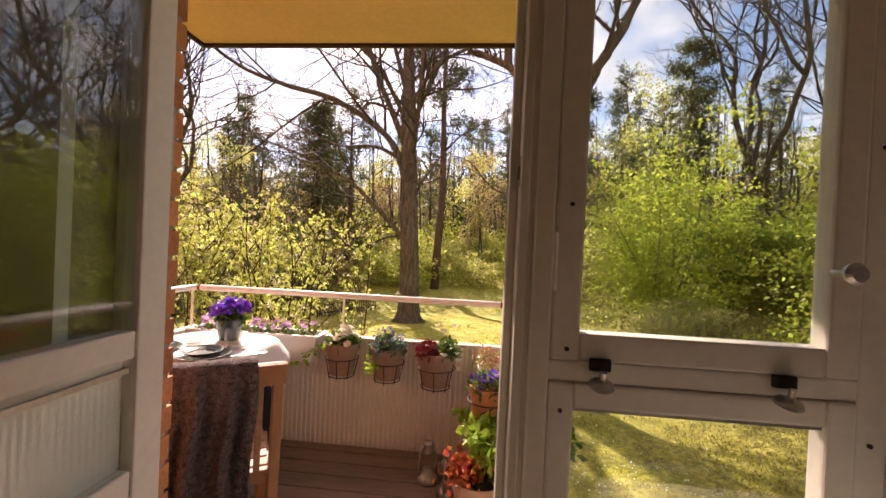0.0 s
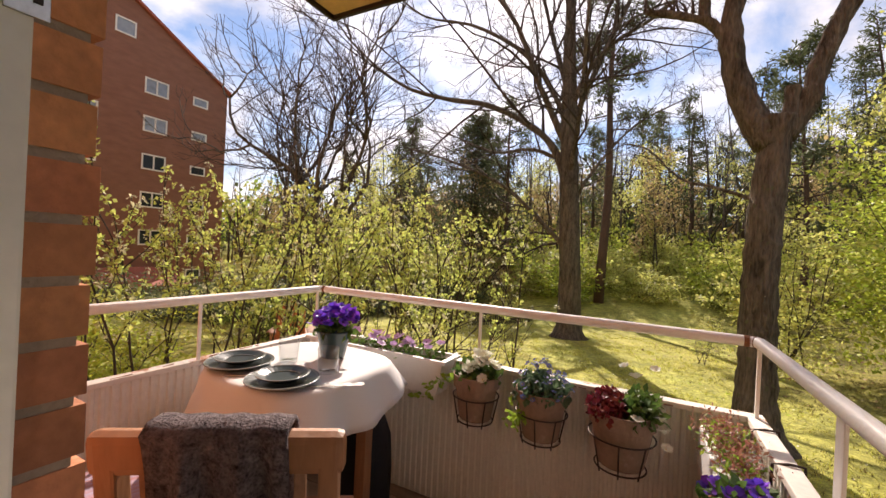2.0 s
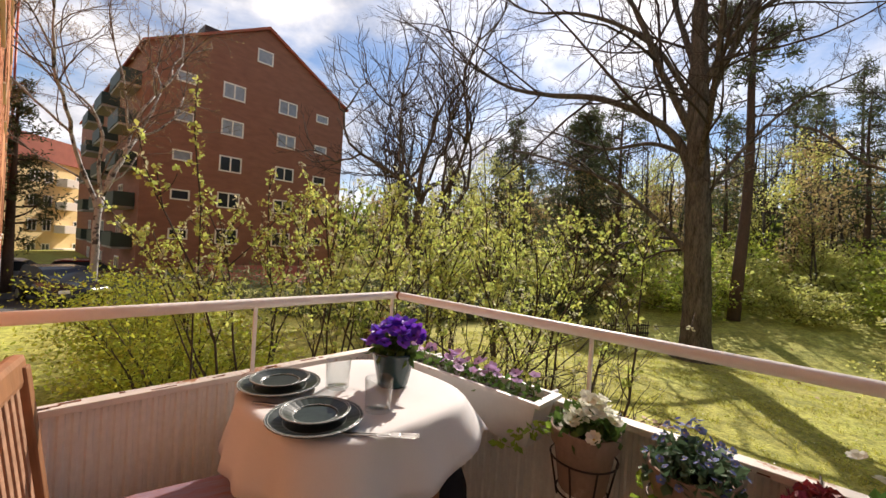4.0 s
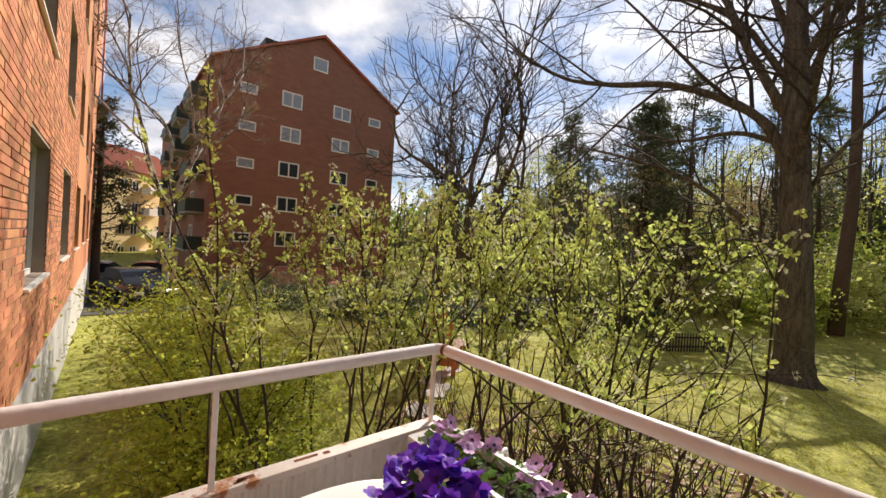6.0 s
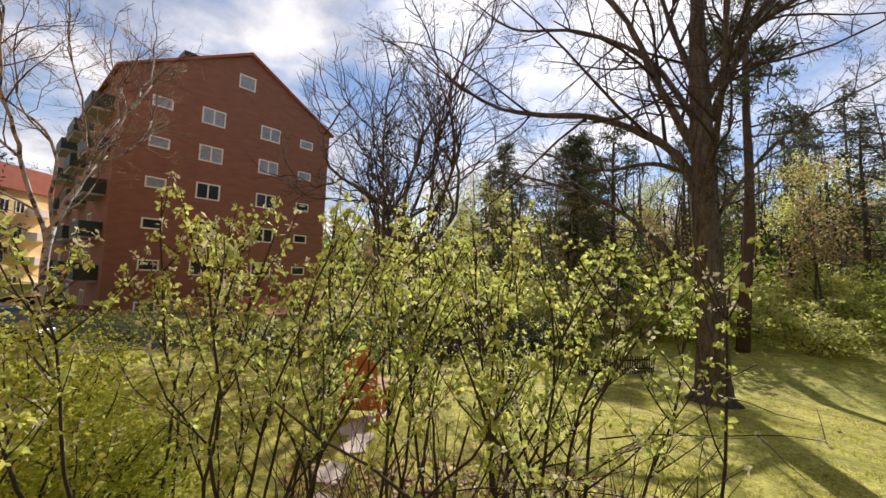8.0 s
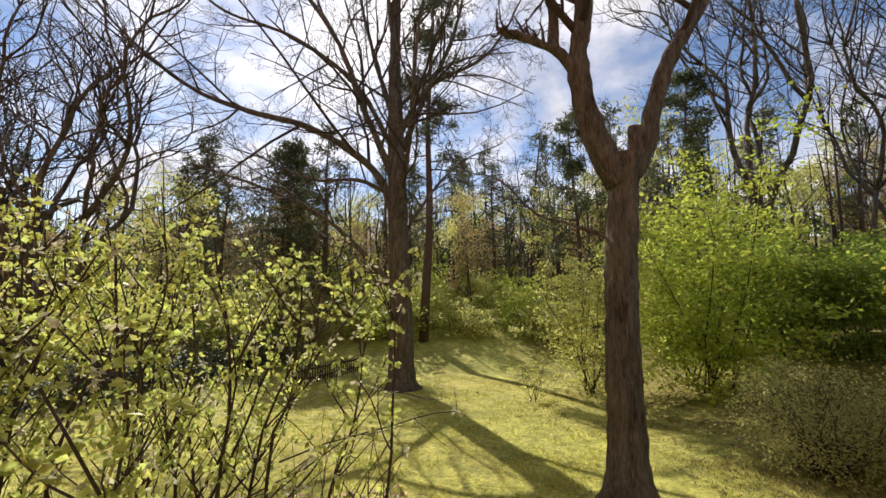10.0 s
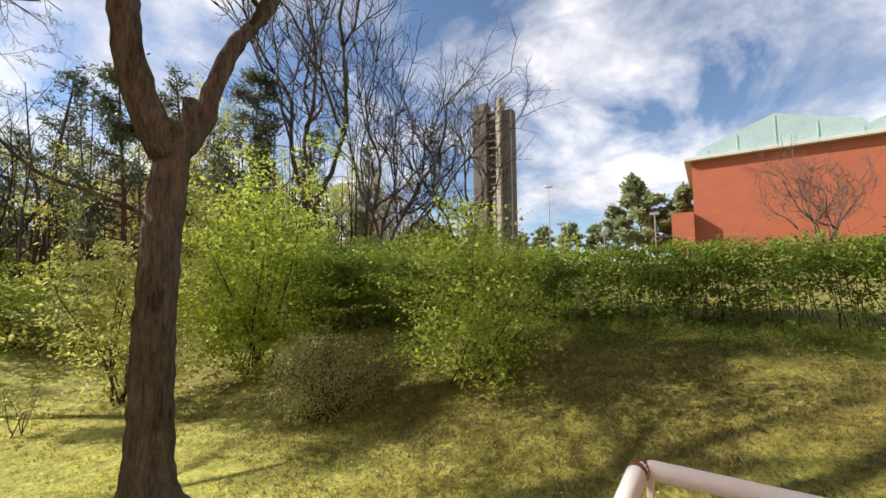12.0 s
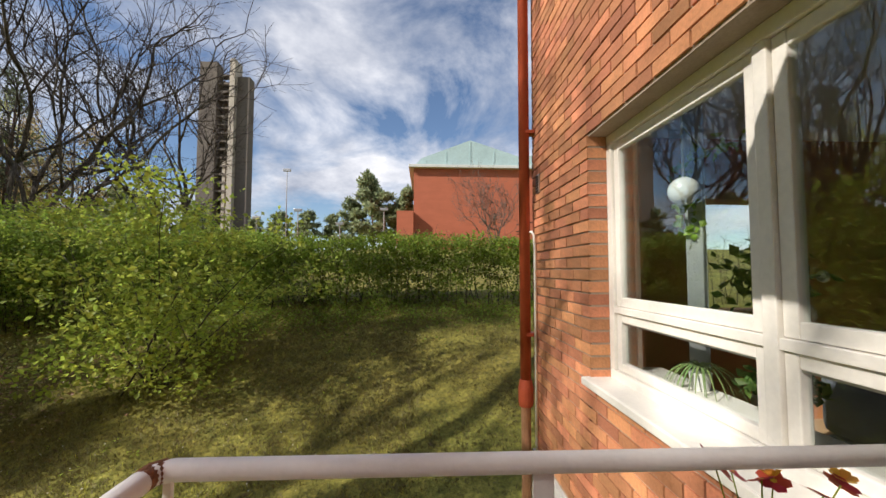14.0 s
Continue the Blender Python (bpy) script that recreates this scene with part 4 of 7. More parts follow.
bunch(pl, "blossom", P_LILAC, [(x, rng.gauss(0, 0.03), 0.18 + rng.uniform(0, 0.05)) for x in [-0.36, -0.33, -0.3, -0.24, -0.2, -0.18, -0.22, -0.05, -0.02, 0.02, 0.0, 0.05, 0.12, 0.16, 0.14, 0.2, 0.3, 0.33] for q in (0, 1)], rng)

# plants along the short side of the parapet
px = thing("planter_box", pose(0.12, 1.24, 0.5), "white planter of pink-brown heather hung on the parapet", "planter")
part("box", boxbm(-0.07, 0.06, -0.2, 0.2, 0.0, 0.15, 0.012), M_PLASTIC, px)
for sy in (-0.12, 0.12):
    tubes("hook", [([(0.06, sy, 0.02), (0.066, sy, 0.19), (0.1, sy, 0.197), (0.134, sy, 0.197), (0.136, sy, 0.15)], [0.004] * 5, 6)], M_DARKMETAL, px)
rng = random.Random(51)
leaves("heather", [(rng.gauss(-0.01, 0.035), rng.uniform(-0.19, 0.19), 0.15 + abs(rng.gauss(0.03, 0.02))) for k in range(1100)], 0.018, M_HEATHER, px, seed=13, long=2.5)
leaves("foliage", [(rng.gauss(-0.01, 0.03), rng.uniform(-0.19, 0.19), 0.15 + abs(rng.gauss(0.01, 0.02))) for k in range(400)], 0.024, M_LIME, px, seed=14, long=2.5)
pp = thing("hanging_pot", pose(0.1, 0.93, 0.47), "orange terracotta pot of purple violas hung on the parapet", "flower pot", "pots on the parapet")
part("pot", turned([(0.062, 0), (0.066, 0.006), (0.082, 0.13), (0.09, 0.132), (0.092, 0.17), (0.084, 0.17)], seg=28), M_TERRA2, pp)
part("soil", turned([(0.08, 0.15), (0.05, 0.155)], seg=20), M_SOIL, pp)
leaves("foliage", dome(260, 0.1, 0.08, rng, 0.14, 0.7), 0.034, M_HERB, pp, seed=15)
bunch(pp, "blossom", P_VIOLET, dome(24, 0.105, 0.1, rng, 0.13, 0.3), rng)
tubes("hook", [([(-0.1, 0.0, -0.01), (0.0, -0.09, 0.08), (0.085, -0.02, 0.1), (0.092, 0, 0.225), (0.15, 0, 0.228), (0.152, 0, 0.18)], [0.0035] * 6, 6), ([(0.095 * math.cos(a), 0.095 * math.sin(a), 0.1) for a in np.linspace(0, 6.283, 25)], [0.0035] * 25, 6)], M_DARKMETAL, pp)

gp = thing("flower_pot", pose(0.075, 0.76, 0.0), "large pale clay pot with green and coral plants", "flower pot")
part("pot", turned([(0.085, 0.0), (0.09, 0.01), (0.112, 0.24), (0.12, 0.245), (0.125, 0.3), (0.116, 0.3), (0.11, 0.26)], seg=40), mat("pale_clay", (0.52, 0.36, 0.26), 0.8, var=0.12, scale=6, fine=60, bump=0.15), gp)
part("soil", turned([(0.111, 0.27), (0.05, 0.28)], seg=24), M_SOIL, gp)
rng = random.Random(61)
st_ = [([(rng.gauss(0.02, 0.04), rng.gauss(0, 0.04), 0.27), (rng.gauss(0.02, 0.06), rng.gauss(0, 0.06), 0.42), (rng.gauss(0.0, 0.08), rng.gauss(0, 0.08), 0.52)], [0.004, 0.003, 0.002], 5) for k in range(12)]
tubes("stalk", st_, M_LEAFG, gp)
leaves("foliage", [tuple(Vector(s[0][1]).lerp(Vector(s[0][2]), rng.random())) for s in st_ for q in range(26)], 0.052, M_LIME, gp, seed=16, long=1.3, droop=0.3)
leaves("coral_foliage", [(-0.075 + rng.gauss(0, 0.035), rng.gauss(-0.03, 0.04), 0.3 + abs(rng.gauss(0.02, 0.035))) for k in range(280)], 0.034, M_CORAL, gp, seed=17, long=1.2)

col = thing("columbine_pot", pose(0.29, 0.34, 0.5), "pot of red and yellow columbines hung outside the parapet", "flower pot")
part("pot", turned([(0.05, 0), (0.065, 0.14), (0.07, 0.145), (0.07, 0.17), (0.06, 0.17)], seg=24), M_TERRA2, col)
tubes("hook", [([(-0.045, 0, 0.05), (-0.042, 0, 0.196), (-0.1, 0, 0.198), (-0.1, 0, 0.17)], [0.004] * 4, 6)], M_DARKMETAL, col)
rng = random.Random(71)
M_SCARLET = leafmat("scarlet_petals", (0.5, 0.05, 0.05), 0.35, 0.25)
P_COL = Proto(blossom("columbine_blossom", M_SCARLET, M_EYE, 0.032, 5, 0.1))
P_YEL = Proto(blossom("yellow_blossom", leafmat("yellow_petals", (0.75, 0.42, 0.06), 0.35, 0.15), M_EYE, 0.022, 6, 0.6))
spots_ = [(rng.gauss(-0.02, 0.035), y_ + rng.gauss(0, 0.02), 0.37 + rng.gauss(0, 0.02)) for y_ in (0.1, 0.06, 0.0, -0.05, -0.1, -0.13, 0.03)]
tubes("stalk", [([(0, 0, 0.16), (s[0] * 0.6, s[1] * 0.6, 0.28), s], [0.002, 0.0018, 0.0015], 5) for s in spots_], M_LEAFG, col)
bunch(col, "blossom", P_COL, spots_, rng, 60)
bunch(col, "yellow_blossom", P_YEL, [(s[0], s[1], s[2] + 0.006) for s in spots_[1::2]], rng, 40)
leaves("foliage", dome(120, 0.09, 0.06, rng, 0.16, 0.6), 0.04, M_HERB, col, seed=18)


def lantern(x, y, turn):
    """A small tin storm lantern."""
    ob = thing("storm_lantern", pose(x, y, 0.0, 0, 0, turn), "small galvanised storm lantern on the deck", "lantern", "lanterns")
    part("tank", turned([(0.05, 0.0), (0.056, 0.004), (0.056, 0.03), (0.04, 0.045), (0.026, 0.06), (0.03, 0.072)], seg=28), M_STEEL, ob, smooth=True)
    part("chimney", turned([(0.026, 0.072), (0.036, 0.1), (0.036, 0.12), (0.026, 0.16)], seg=24, cap=(False, False)), M_DRINK, ob, smooth=True)
    part("hood", turned([(0.03, 0.16), (0.036, 0.166), (0.028, 0.18), (0.022, 0.2), (0.03, 0.208), (0.03, 0.218), (0.012, 0.224)], seg=24), M_STEEL, ob, smooth=True)
    for s in (-1, 1):
        tubes("side_tube", [([(s * 0.045, 0, 0.04), (s * 0.05, 0, 0.1), (s * 0.046, 0, 0.17), (s * 0.03, 0, 0.2)], [0.006] * 4, 8)], M_STEEL, ob)


lantern(-0.2, 1.17, 20); lantern(-0.085, 1.07, 75)


def slat_chair(m, label, slats=8, w=0.46):
    """A wooden garden armchair, its back at y = 0, facing +y."""
    ob = thing("garden_chair", m, label, "chair", "garden chairs")
    for s in (-1, 1):
        x = s * (w / 2 - 0.03)
        bm = bmesh.new()
        box(bm, -0.018, 0.018, -0.022, 0.022, 0.0, 0.86, 0.006, m=pose(x, 0.09, 0.0, 8, 0, 0))
        part("rear_leg", bm, M_TEAK, ob)
        part("front_leg", boxbm(x - 0.02, x + 0.02, 0.46, 0.5, 0.0, 0.408, 0.006), M_TEAK, ob)
        part("seat_rail", boxbm(x - 0.014, x + 0.014, 0.1, 0.46, 0.37, 0.408, 0.004), M_TEAK, ob)
    bm = bmesh.new()
    box(bm, -w / 2, w / 2, -0.02, 0.016, -0.04, 0.04, 0.017)
    bmesh.ops.transform(bm, matrix=pose(0, -0.03, 0.84, 8, 0, 0), verts=bm.verts)
    part("top_rail", bm, M_TEAK, ob)
    bm = boxbm(-w / 2 + 0.05, w / 2 - 0.05, -0.012, 0.012, -0.025, 0.025, 0.005)
    bmesh.ops.transform(bm, matrix=pose(0, 0.035, 0.46, 8, 0, 0), verts=bm.verts)
    part("lower_rail", bm, M_TEAK, ob)
    for i in range(slats):
        x = -w / 2 + 0.085 + (w - 0.17) * i / (slats - 1)
        bm = boxbm(x - 0.011, x + 0.011, -0.006, 0.006, -0.17, 0.17, 0.003)
        bmesh.ops.transform(bm, matrix=pose(0, 0.005, 0.645, 8, 0, 0), verts=bm.verts)
        part("back_slat", bm, M_TEAKD, ob)
    for i in range(6):
        y_ = 0.1 + i * 0.068
        part("seat_slat", boxbm(-w / 2 + 0.03, w / 2 - 0.03, y_, y_ + 0.055, 0.41, 0.428, 0.004), M_TEAKD, ob)
    return ob


CH1 = pose(-0.815, 0.235, 0, 0, 0, 33.5)
slat_chair(CH1, "wooden garden chair with a wool throw over its back", w=0.44)
slat_chair(pose(-1.53, 0.15, 0, 0, 0, -14), "slatted wooden garden chair with a bright cushion", w=0.44)
cu = bmesh.new()
box(cu, -0.18, 0.18, 0.12, 0.5, 0.43, 0.475, 0.02)
cush = part("seat_cushion", cu, mat("striped_cushion", (0.62, 0.2, 0.14), 0.95, var=0.4, scale=9, fine=90, bump=0.3, col2=(0.3, 0.35, 0.5), stretch=(6, 0.3, 1)), smooth=False)
cush.matrix_world = pose(-1.53, 0.15, 0, 0, 0, -14)
tagged(cush, "red and blue striped seat cushion on a garden chair", "cushion")

# wool throw over the chair back
bm = bmesh.new()
NU, NV = 40, 46
grid = []
for i in range(NU + 1):
    u = i / NU
    row = []
    for j in range(NV + 1):
        s = -0.66 + 1.0 * j / NV
        x = -0.12 + 0.24 * u + (0.018 * math.sin(9 * s + 2)) * min(1, abs(s) * 4)
        fold = (0.02 * math.sin(u * 17 + 0.5 + 1.2 * s) + 0.012 * math.sin(u * 31 + 2 - 2 * s)) * min(1, abs(s) * 4 + 0.02)
        if s < -0.03:
            y_, z_ = -0.068 - 0.02 * (1 + s) * 0 + fold - 0.012, 0.885 + (s + 0.03)
            y_ += (s + 0.03) * -0.14 * -1 * 0.6
            y_ = -0.075 + fold + (s + 0.03) * -0.10
            y_ = max(y_, -0.12) if s > -0.3 else y_
        elif s > 0.03:
            y_, z_ = 0.01 - fold + (s - 0.03) * 0.16, 0.885 - (s - 0.03)
        else:
            t = (s + 0.03) / 0.06 * math.pi
            y_, z_ = -0.033 - 0.042 * math.cos(t) + fold * 0.05, 0.885 + 0.016 * math.sin(t) + 0.0015 * math.sin(u * 24)
        row.append(bm.verts.new((x, y_, z_)))
    grid.append(row)
for i in range(NU):
    for j in range(NV):
        bm.faces.new((grid[i][j], grid[i + 1][j], grid[i + 1][j + 1], grid[i][j + 1]))
grid_end = [tuple(r_[0].co) for r_ in grid]
throw = part("wool_throw", bm, M_WOOL, smooth=True)
throw.matrix_world = CH1
mod = throw.modifiers.new("thick", "SOLIDIFY"); mod.thickness = 0.012
fringe = []
rng = random.Random(77)
for i in range(NU + 1):
    p_ = Vector(grid_end[i])
    fringe.append(([p_, p_ + Vector((rng.gauss(0, 0.004), rng.gauss(0, 0.003), -0.02)), p_ + Vector((rng.gauss(0, 0.008), rng.gauss(0, 0.005), -0.045))], [0.0025, 0.0025, 0.0015], 5))
tubes("fringe", fringe, M_WOOL, throw)
tagged(throw, "grey-brown wool throw hung over the chair back", "blanket")
bag = bmesh.new()
rings(bag, [(0.1, 0.0), (0.125, 0.03), (0.13, 0.2), (0.12, 0.36), (0.09, 0.44), (0.04, 0.46)], seg=24, scallop=0.03, lobes=5)
bago = part("black_sack", bag, M_BLACK, smooth=True)
bago.matrix_world = pose(-1.24, 1.2, 0.0)
tagged(bago, "black fabric sack standing behind the table", "sack")

# ---- in the room ----
M_CURTAIN = leafmat("sheer_curtain", (0.66, 0.68, 0.68), 0.5, 0.02, 0.9)
cur = thing("curtain", pose(1.72, -0.56, 0), "sheer pale curtain at the window's edge", "curtain")
V, F = [], []
for i in range(31):
    x = -0.07 + 0.15 * i / 30
    y = 0.025 * math.sin(i * 1.25)
    V += [(x, y, 0.72), (x, y, 2.35)]
for i in range(30):
    F.append((2 * i, 2 * i + 2, 2 * i + 3, 2 * i + 1))
o = raw("cloth", V, F, M_CURTAIN, cur, True)
o.modifiers.new("thick", "SOLIDIFY").thickness = 0.002
lamp = thing("pendant_lamp", pose(1.617, -0.42, 1.75), "white opal globe pendant lamp", "lamp")
bm = bmesh.new()
bmesh.ops.create_uvsphere(bm, u_segments=32, v_segments=20, radius=0.08)
part("globe", bm, mat("opal_glass", (0.8, 0.8, 0.76), 0.25, var=0.03, bump=0), lamp, smooth=True)
tubes("cord", [([(0, 0, 0.07), (0, 0, 0.75)], [0.006, 0.006], 8)], M_WHITE, lamp)
sp2 = thing("spider_plant", pose(1.5, -0.4, 0.69), "spider plant in a small pot on the sill", "plant")
part("pot", turned([(0.04, 0), (0.055, 0.09), (0.05, 0.09)], seg=20), M_PLASTIC, sp2)
rng = random.Random(81)
V, F = [], []
for k in range(34):
    a = rng.uniform(0, 6.28)
    ln = rng.uniform(0.14, 0.24)
    pr = None
    for q in range(6):
        t = q / 5
        r_ = ln * t
        zz = 0.1 + 0.2 * t - 0.32 * t * t
        w_ = 0.009 * (1 - t * 0.9)
        c, s = math.cos(a), math.sin(a)
        V += [(r_ * c - w_ * s, r_ * s + w_ * c, zz), (r_ * c + w_ * s, r_ * s - w_ * c, zz)]
        if q:
            n_ = len(V)
            F.append((n_ - 4, n_ - 3, n_ - 1, n_ - 2))
raw("blades", V, F, leafmat("striped_blades", (0.3, 0.42, 0.16), 0.4, 0.3), sp2)
bp_ = thing("house_plant", pose(1.03, -0.4, 0.69), "bushy plant in a blue and white patterned pot", "plant")
part("pot", turned([(0.06, 0), (0.07, 0.02), (0.075, 0.13), (0.068, 0.13)], seg=28), mat("blue_white_glaze", (0.12, 0.2, 0.45), 0.3, var=0.1, scale=60, fine=60, bump=0, col2=(0.75, 0.78, 0.8)), bp_)
leaves("foliage", dome(260, 0.12, 0.12, rng, 0.12, 0.7), 0.05, M_HERB, bp_, seed=19)
iv = thing("hanging_ivy", pose(1.72, -0.5, 2.05), "trailing ivy hanging by the window", "plant")
tubes("stalk", [([(0, 0, 0.45), (0.02, 0, 0.1), (-0.03, 0.02, -0.2), (0.0, 0.03, -0.5)], [0.004] * 4, 5), ([(0, 0, 0.1), (-0.2, 0.02, -0.1), (-0.42, 0.04, -0.13)], [0.004] * 3, 5)], M_LEAFG, iv)
leaves("foliage", [(rng.gauss(0, 0.05), rng.gauss(0, 0.03), -0.15 - 0.4 * rng.random()) for k in range(60)] + [(-0.45 * rng.random(), rng.gauss(0.03, 0.02), -0.1 + rng.gauss(0, 0.03)) for k in range(30)], 0.06, M_LIME, iv, seed=20, long=1.2)
sofa = thing("sofa", pose(0.75, -1.5, 0), "grey sofa with a tan cushion inside the room", "sofa")
M_SOFA = mat("grey_wool_sofa", (0.14, 0.15, 0.17), 0.95, var=0.2, scale=10, fine=160, bump=0.4)
part("seat", boxbm(-0.8, 0.8, -0.4, 0.4, 0.12, 0.45, 0.05), M_SOFA, sofa)
part("backrest", boxbm(-0.8, 0.8, 0.2, 0.42, 0.45, 0.85, 0.06), M_SOFA, sofa)
part("cushion", boxbm(-0.4, 0.1, -0.05, 0.2, 0.45, 0.8, 0.06), mat("tan_cushion", (0.4, 0.28, 0.16), 0.9, var=0.15, scale=10, fine=120, bump=0.3), sofa)

dp = thing("house_plant", pose(2.72, -1.85, 0.0), "dark leafy plant before the end window", "plant")
part("pot", turned([(0.1, 0), (0.13, 0.25), (0.12, 0.25)], seg=20), M_PLASTIC, dp)
tubes("stalk", [([(0, 0, 0.2), (0.02, 0.02, 0.7), (0, 0, 1.2)], [0.012, 0.01, 0.008], 6)], M_TWIG, dp)
rng = random.Random(82)
leaves("foliage", [(rng.gauss(0, 0.1), rng.gauss(0, 0.16), 1.25 + rng.gauss(0, 0.13)) for k in range(160)], 0.12, M_HERB, dp, seed=22)
# ---- trees ----
def wander(start, way, length, r0, r1, n, rng, bend=0.25, up=0.0):
    """A crooked limb: points and radii."""
    P = [np.array(start, float)]
    d = np.array(way, float); d /= np.linalg.norm(d)
    step = length / n
    for i in range(n):
        d = d + rng.normal(0, bend, 3) * 0.5 + np.array([0, 0, up])
        d /= np.linalg.norm(d)
        P.append(P[-1] + d * step)
    return P, list(np.linspace(r0, r1, n + 1))


def sprout(paths, tips, P, R_, level, rng, density, ratio, up, spread=0.9, bend=0.28, last=3, start=0.12, fine=0.0035):
    """Side branches along a limb, level after level."""
    P = [np.array(p, float) for p in P]
    L_ = sum(np.linalg.norm(b - a) for a, b in zip(P, P[1:]))
    n = max(2, int(density * (0.7 if level > 1 else 1.4)))
    for i in range(n):
        f = start + (1 - start) * (i + rng.uniform(0, 1)) / n
        k = min(int(f * (len(P) - 1)), len(P) - 2)
        q = P[k] + (P[k + 1] - P[k]) * (f * (len(P) - 1) - k)
        t = P[k + 1] - P[k]; t /= np.linalg.norm(t) + 1e-9
        side = rng.normal(0, 1, 3); side -= t * side.dot(t); side /= np.linalg.norm(side) + 1e-9
        way = t * rng.uniform(0.5, 1.0) + side * spread
        ln = L_ * ratio * rng.uniform(0.6, 1.15) * (1.15 - 0.5 * f)
        r = max(R_[min(k, len(R_) - 1)] * (0.48 if level == 1 else 0.52), fine)
        seg = 5 if level < 2 else (3 if level < last else (1 if last > 3 else 2))
        cp, cr = wander(q, way, ln, r, r * 0.35, seg, rng, bend, up)
        paths.append((cp, cr, 5 if r > 0.03 else (4 if r > 0.012 else 3)))
        if level < last:
            sprout(paths, tips, cp, cr, level + 1, rng, density, ratio, up, spread, bend, last, 0.12, fine)
        else:
            tips.append(cp[-1]); tips.append(cp[len(cp) // 2])


def trunk_rings(base, pts, radii, seed, flare=1.75):
    """A bumpy trunk with a root flare."""
    P = smoothline(pts, 14)
    r = np.interp(np.linspace(0, 1, len(P)), np.linspace(0, 1, len(radii)), radii)
    hgt = np.array([(Vector(p) - Vector(P[0])).length for p in P])
    r = r * (1 + (flare - 1) * np.exp(-hgt / 0.22))
    return P, r


def bare_tree(name, base, trunk, radii, limbs, label, seed, density=6, ratio=0.5, up=0.05, last=3, bark=None, spread=0.9, group="", bend=0.28, start=0.12, fine=0.0035):
    """A leafless tree: trunk, given limbs, and twigs grown along them."""
    rng = np.random.default_rng(seed)
    ob = thing(name, pose(*base), label, "tree", group)
    b = np.array(base)
    tp, tr = trunk_rings(base, [np.array(p) - b for p in trunk], radii, seed)
    paths, tips = [], []
    body = [([np.array(p) for p in tp], list(tr), 30)]
    for pts, r0, r1 in limbs:
        lp = smoothline([np.array(p) - b for p in pts], 7)
        lr = list(np.linspace(r0, r1, len(lp)))
        body.append((lp, lr, 14))
        sprout(paths, tips, lp, lr, 1, rng, density, ratio, up, spread, bend, last, start, fine)
    v, f = tube_arrays(body)
    v = [Vector(q) for q in v]
    v = [q + Vector((noise.noise(q * 5), noise.noise(q * 5 + Vector((9, 0, 0))), 0)) * 0.035 + Vector((noise.noise(Vector((q.x * 22, q.y * 22, q.z * 4))), noise.noise(Vector((q.x * 22 + 5, q.y * 22, q.z * 4))), 0)) * 0.016 for q in v]
    raw("trunk", v, f, bark or M_BARK, ob, True)
    if paths:
        tubes("crown", paths, M_TWIG, ob)
    return ob, [tuple(np.array(t)) for t in tips]


# great bare tree on the lawn
T1 = (-2.6, 14.4, gz(-2.6, 14.4) - 0.05)
bare_tree("bare_tree", T1, [T1, (-2.65, 14.39, 0.52), (-2.82, 14.39, 3.54), (-2.98, 14.50, 6.79), (-3.10, 14.61, 9.92), (-2.93, 14.50, 14.96)], [0.42, 0.37, 0.33, 0.27, 0.19, 0.06],
          [([(-2.76, 14.39, 1.30), (-3.38, 14.16, 2.03), (-4.94, 13.83, 3.54), (-6.96, 13.60, 4.55), (-9.31, 13.38, 5.33)], 0.1, 0.03),
           ([(-2.82, 14.39, 3.43), (-3.71, 14.50, 5.44), (-5.95, 14.61, 6.96), (-8.19, 14.50, 7.57), (-10.21, 14.28, 8.36), (-12.45, 14.05, 10.15), (-14.24, 13.94, 12.16)], 0.15, 0.03),
           ([(-2.93, 14.44, 5.00), (-3.94, 14.05, 7.24), (-5.06, 13.72, 9.92), (-7.07, 13.38, 12.61), (-8.86, 13.16, 15.52)], 0.13, 0.03),
           ([(-2.93, 14.50, 5.67), (-2.14, 14.72, 7.91), (-1.02, 14.84, 10.60), (-0.35, 14.72, 13.96)], 0.12, 0.03),
           ([(-3.04, 14.50, 7.12), (-3.94, 15.17, 9.92), (-4.83, 15.84, 13.28), (-5.50, 16.29, 17.20)], 0.11, 0.02),
           ([(-2.82, 14.39, 3.88), (-2.37, 13.16, 5.89), (-2.03, 11.81, 8.36), (-1.47, 10.69, 11.49)], 0.1, 0.02),
           ([(-2.82, 14.39, 2.76), (-2.03, 14.72, 4.32), (-0.80, 15.17, 5.89), (0.77, 15.51, 6.79)], 0.07, 0.02),
           ([(-3.0, 14.5, 6.4), (-1.9, 14.2, 8.2), (0.2, 14.0, 9.4), (1.6, 13.8, 11.9)], 0.1, 0.02),
           ([(-2.8, 14.4, 4.4), (-4.3, 14.9, 5.2), (-6.2, 15.5, 5.4), (-8.2, 15.8, 6.3), (-9.8, 16.2, 6.9)], 0.085, 0.02),
           ([(-2.95, 14.5, 6.0), (-4.4, 14.2, 8.4), (-6.6, 14.0, 10.0), (-9.0, 13.8, 10.9), (-11.0, 13.7, 12.8)], 0.1, 0.02),
           ([(-3.0, 14.5, 7.6), (-1.6, 14.9, 9.2), (-0.4, 15.3, 10.0), (1.3, 15.6, 10.4)], 0.08, 0.02),
           ([(-3.10, 14.61, 9.92), (-3.49, 14.05, 12.72), (-3.94, 13.60, 16.08)], 0.1, 0.02)],
          "tall bare tree with wide-spreading crooked limbs on the lawn", 3, density=9.4, ratio=0.44, up=0.02, last=4, bend=0.36, fine=0.0042)

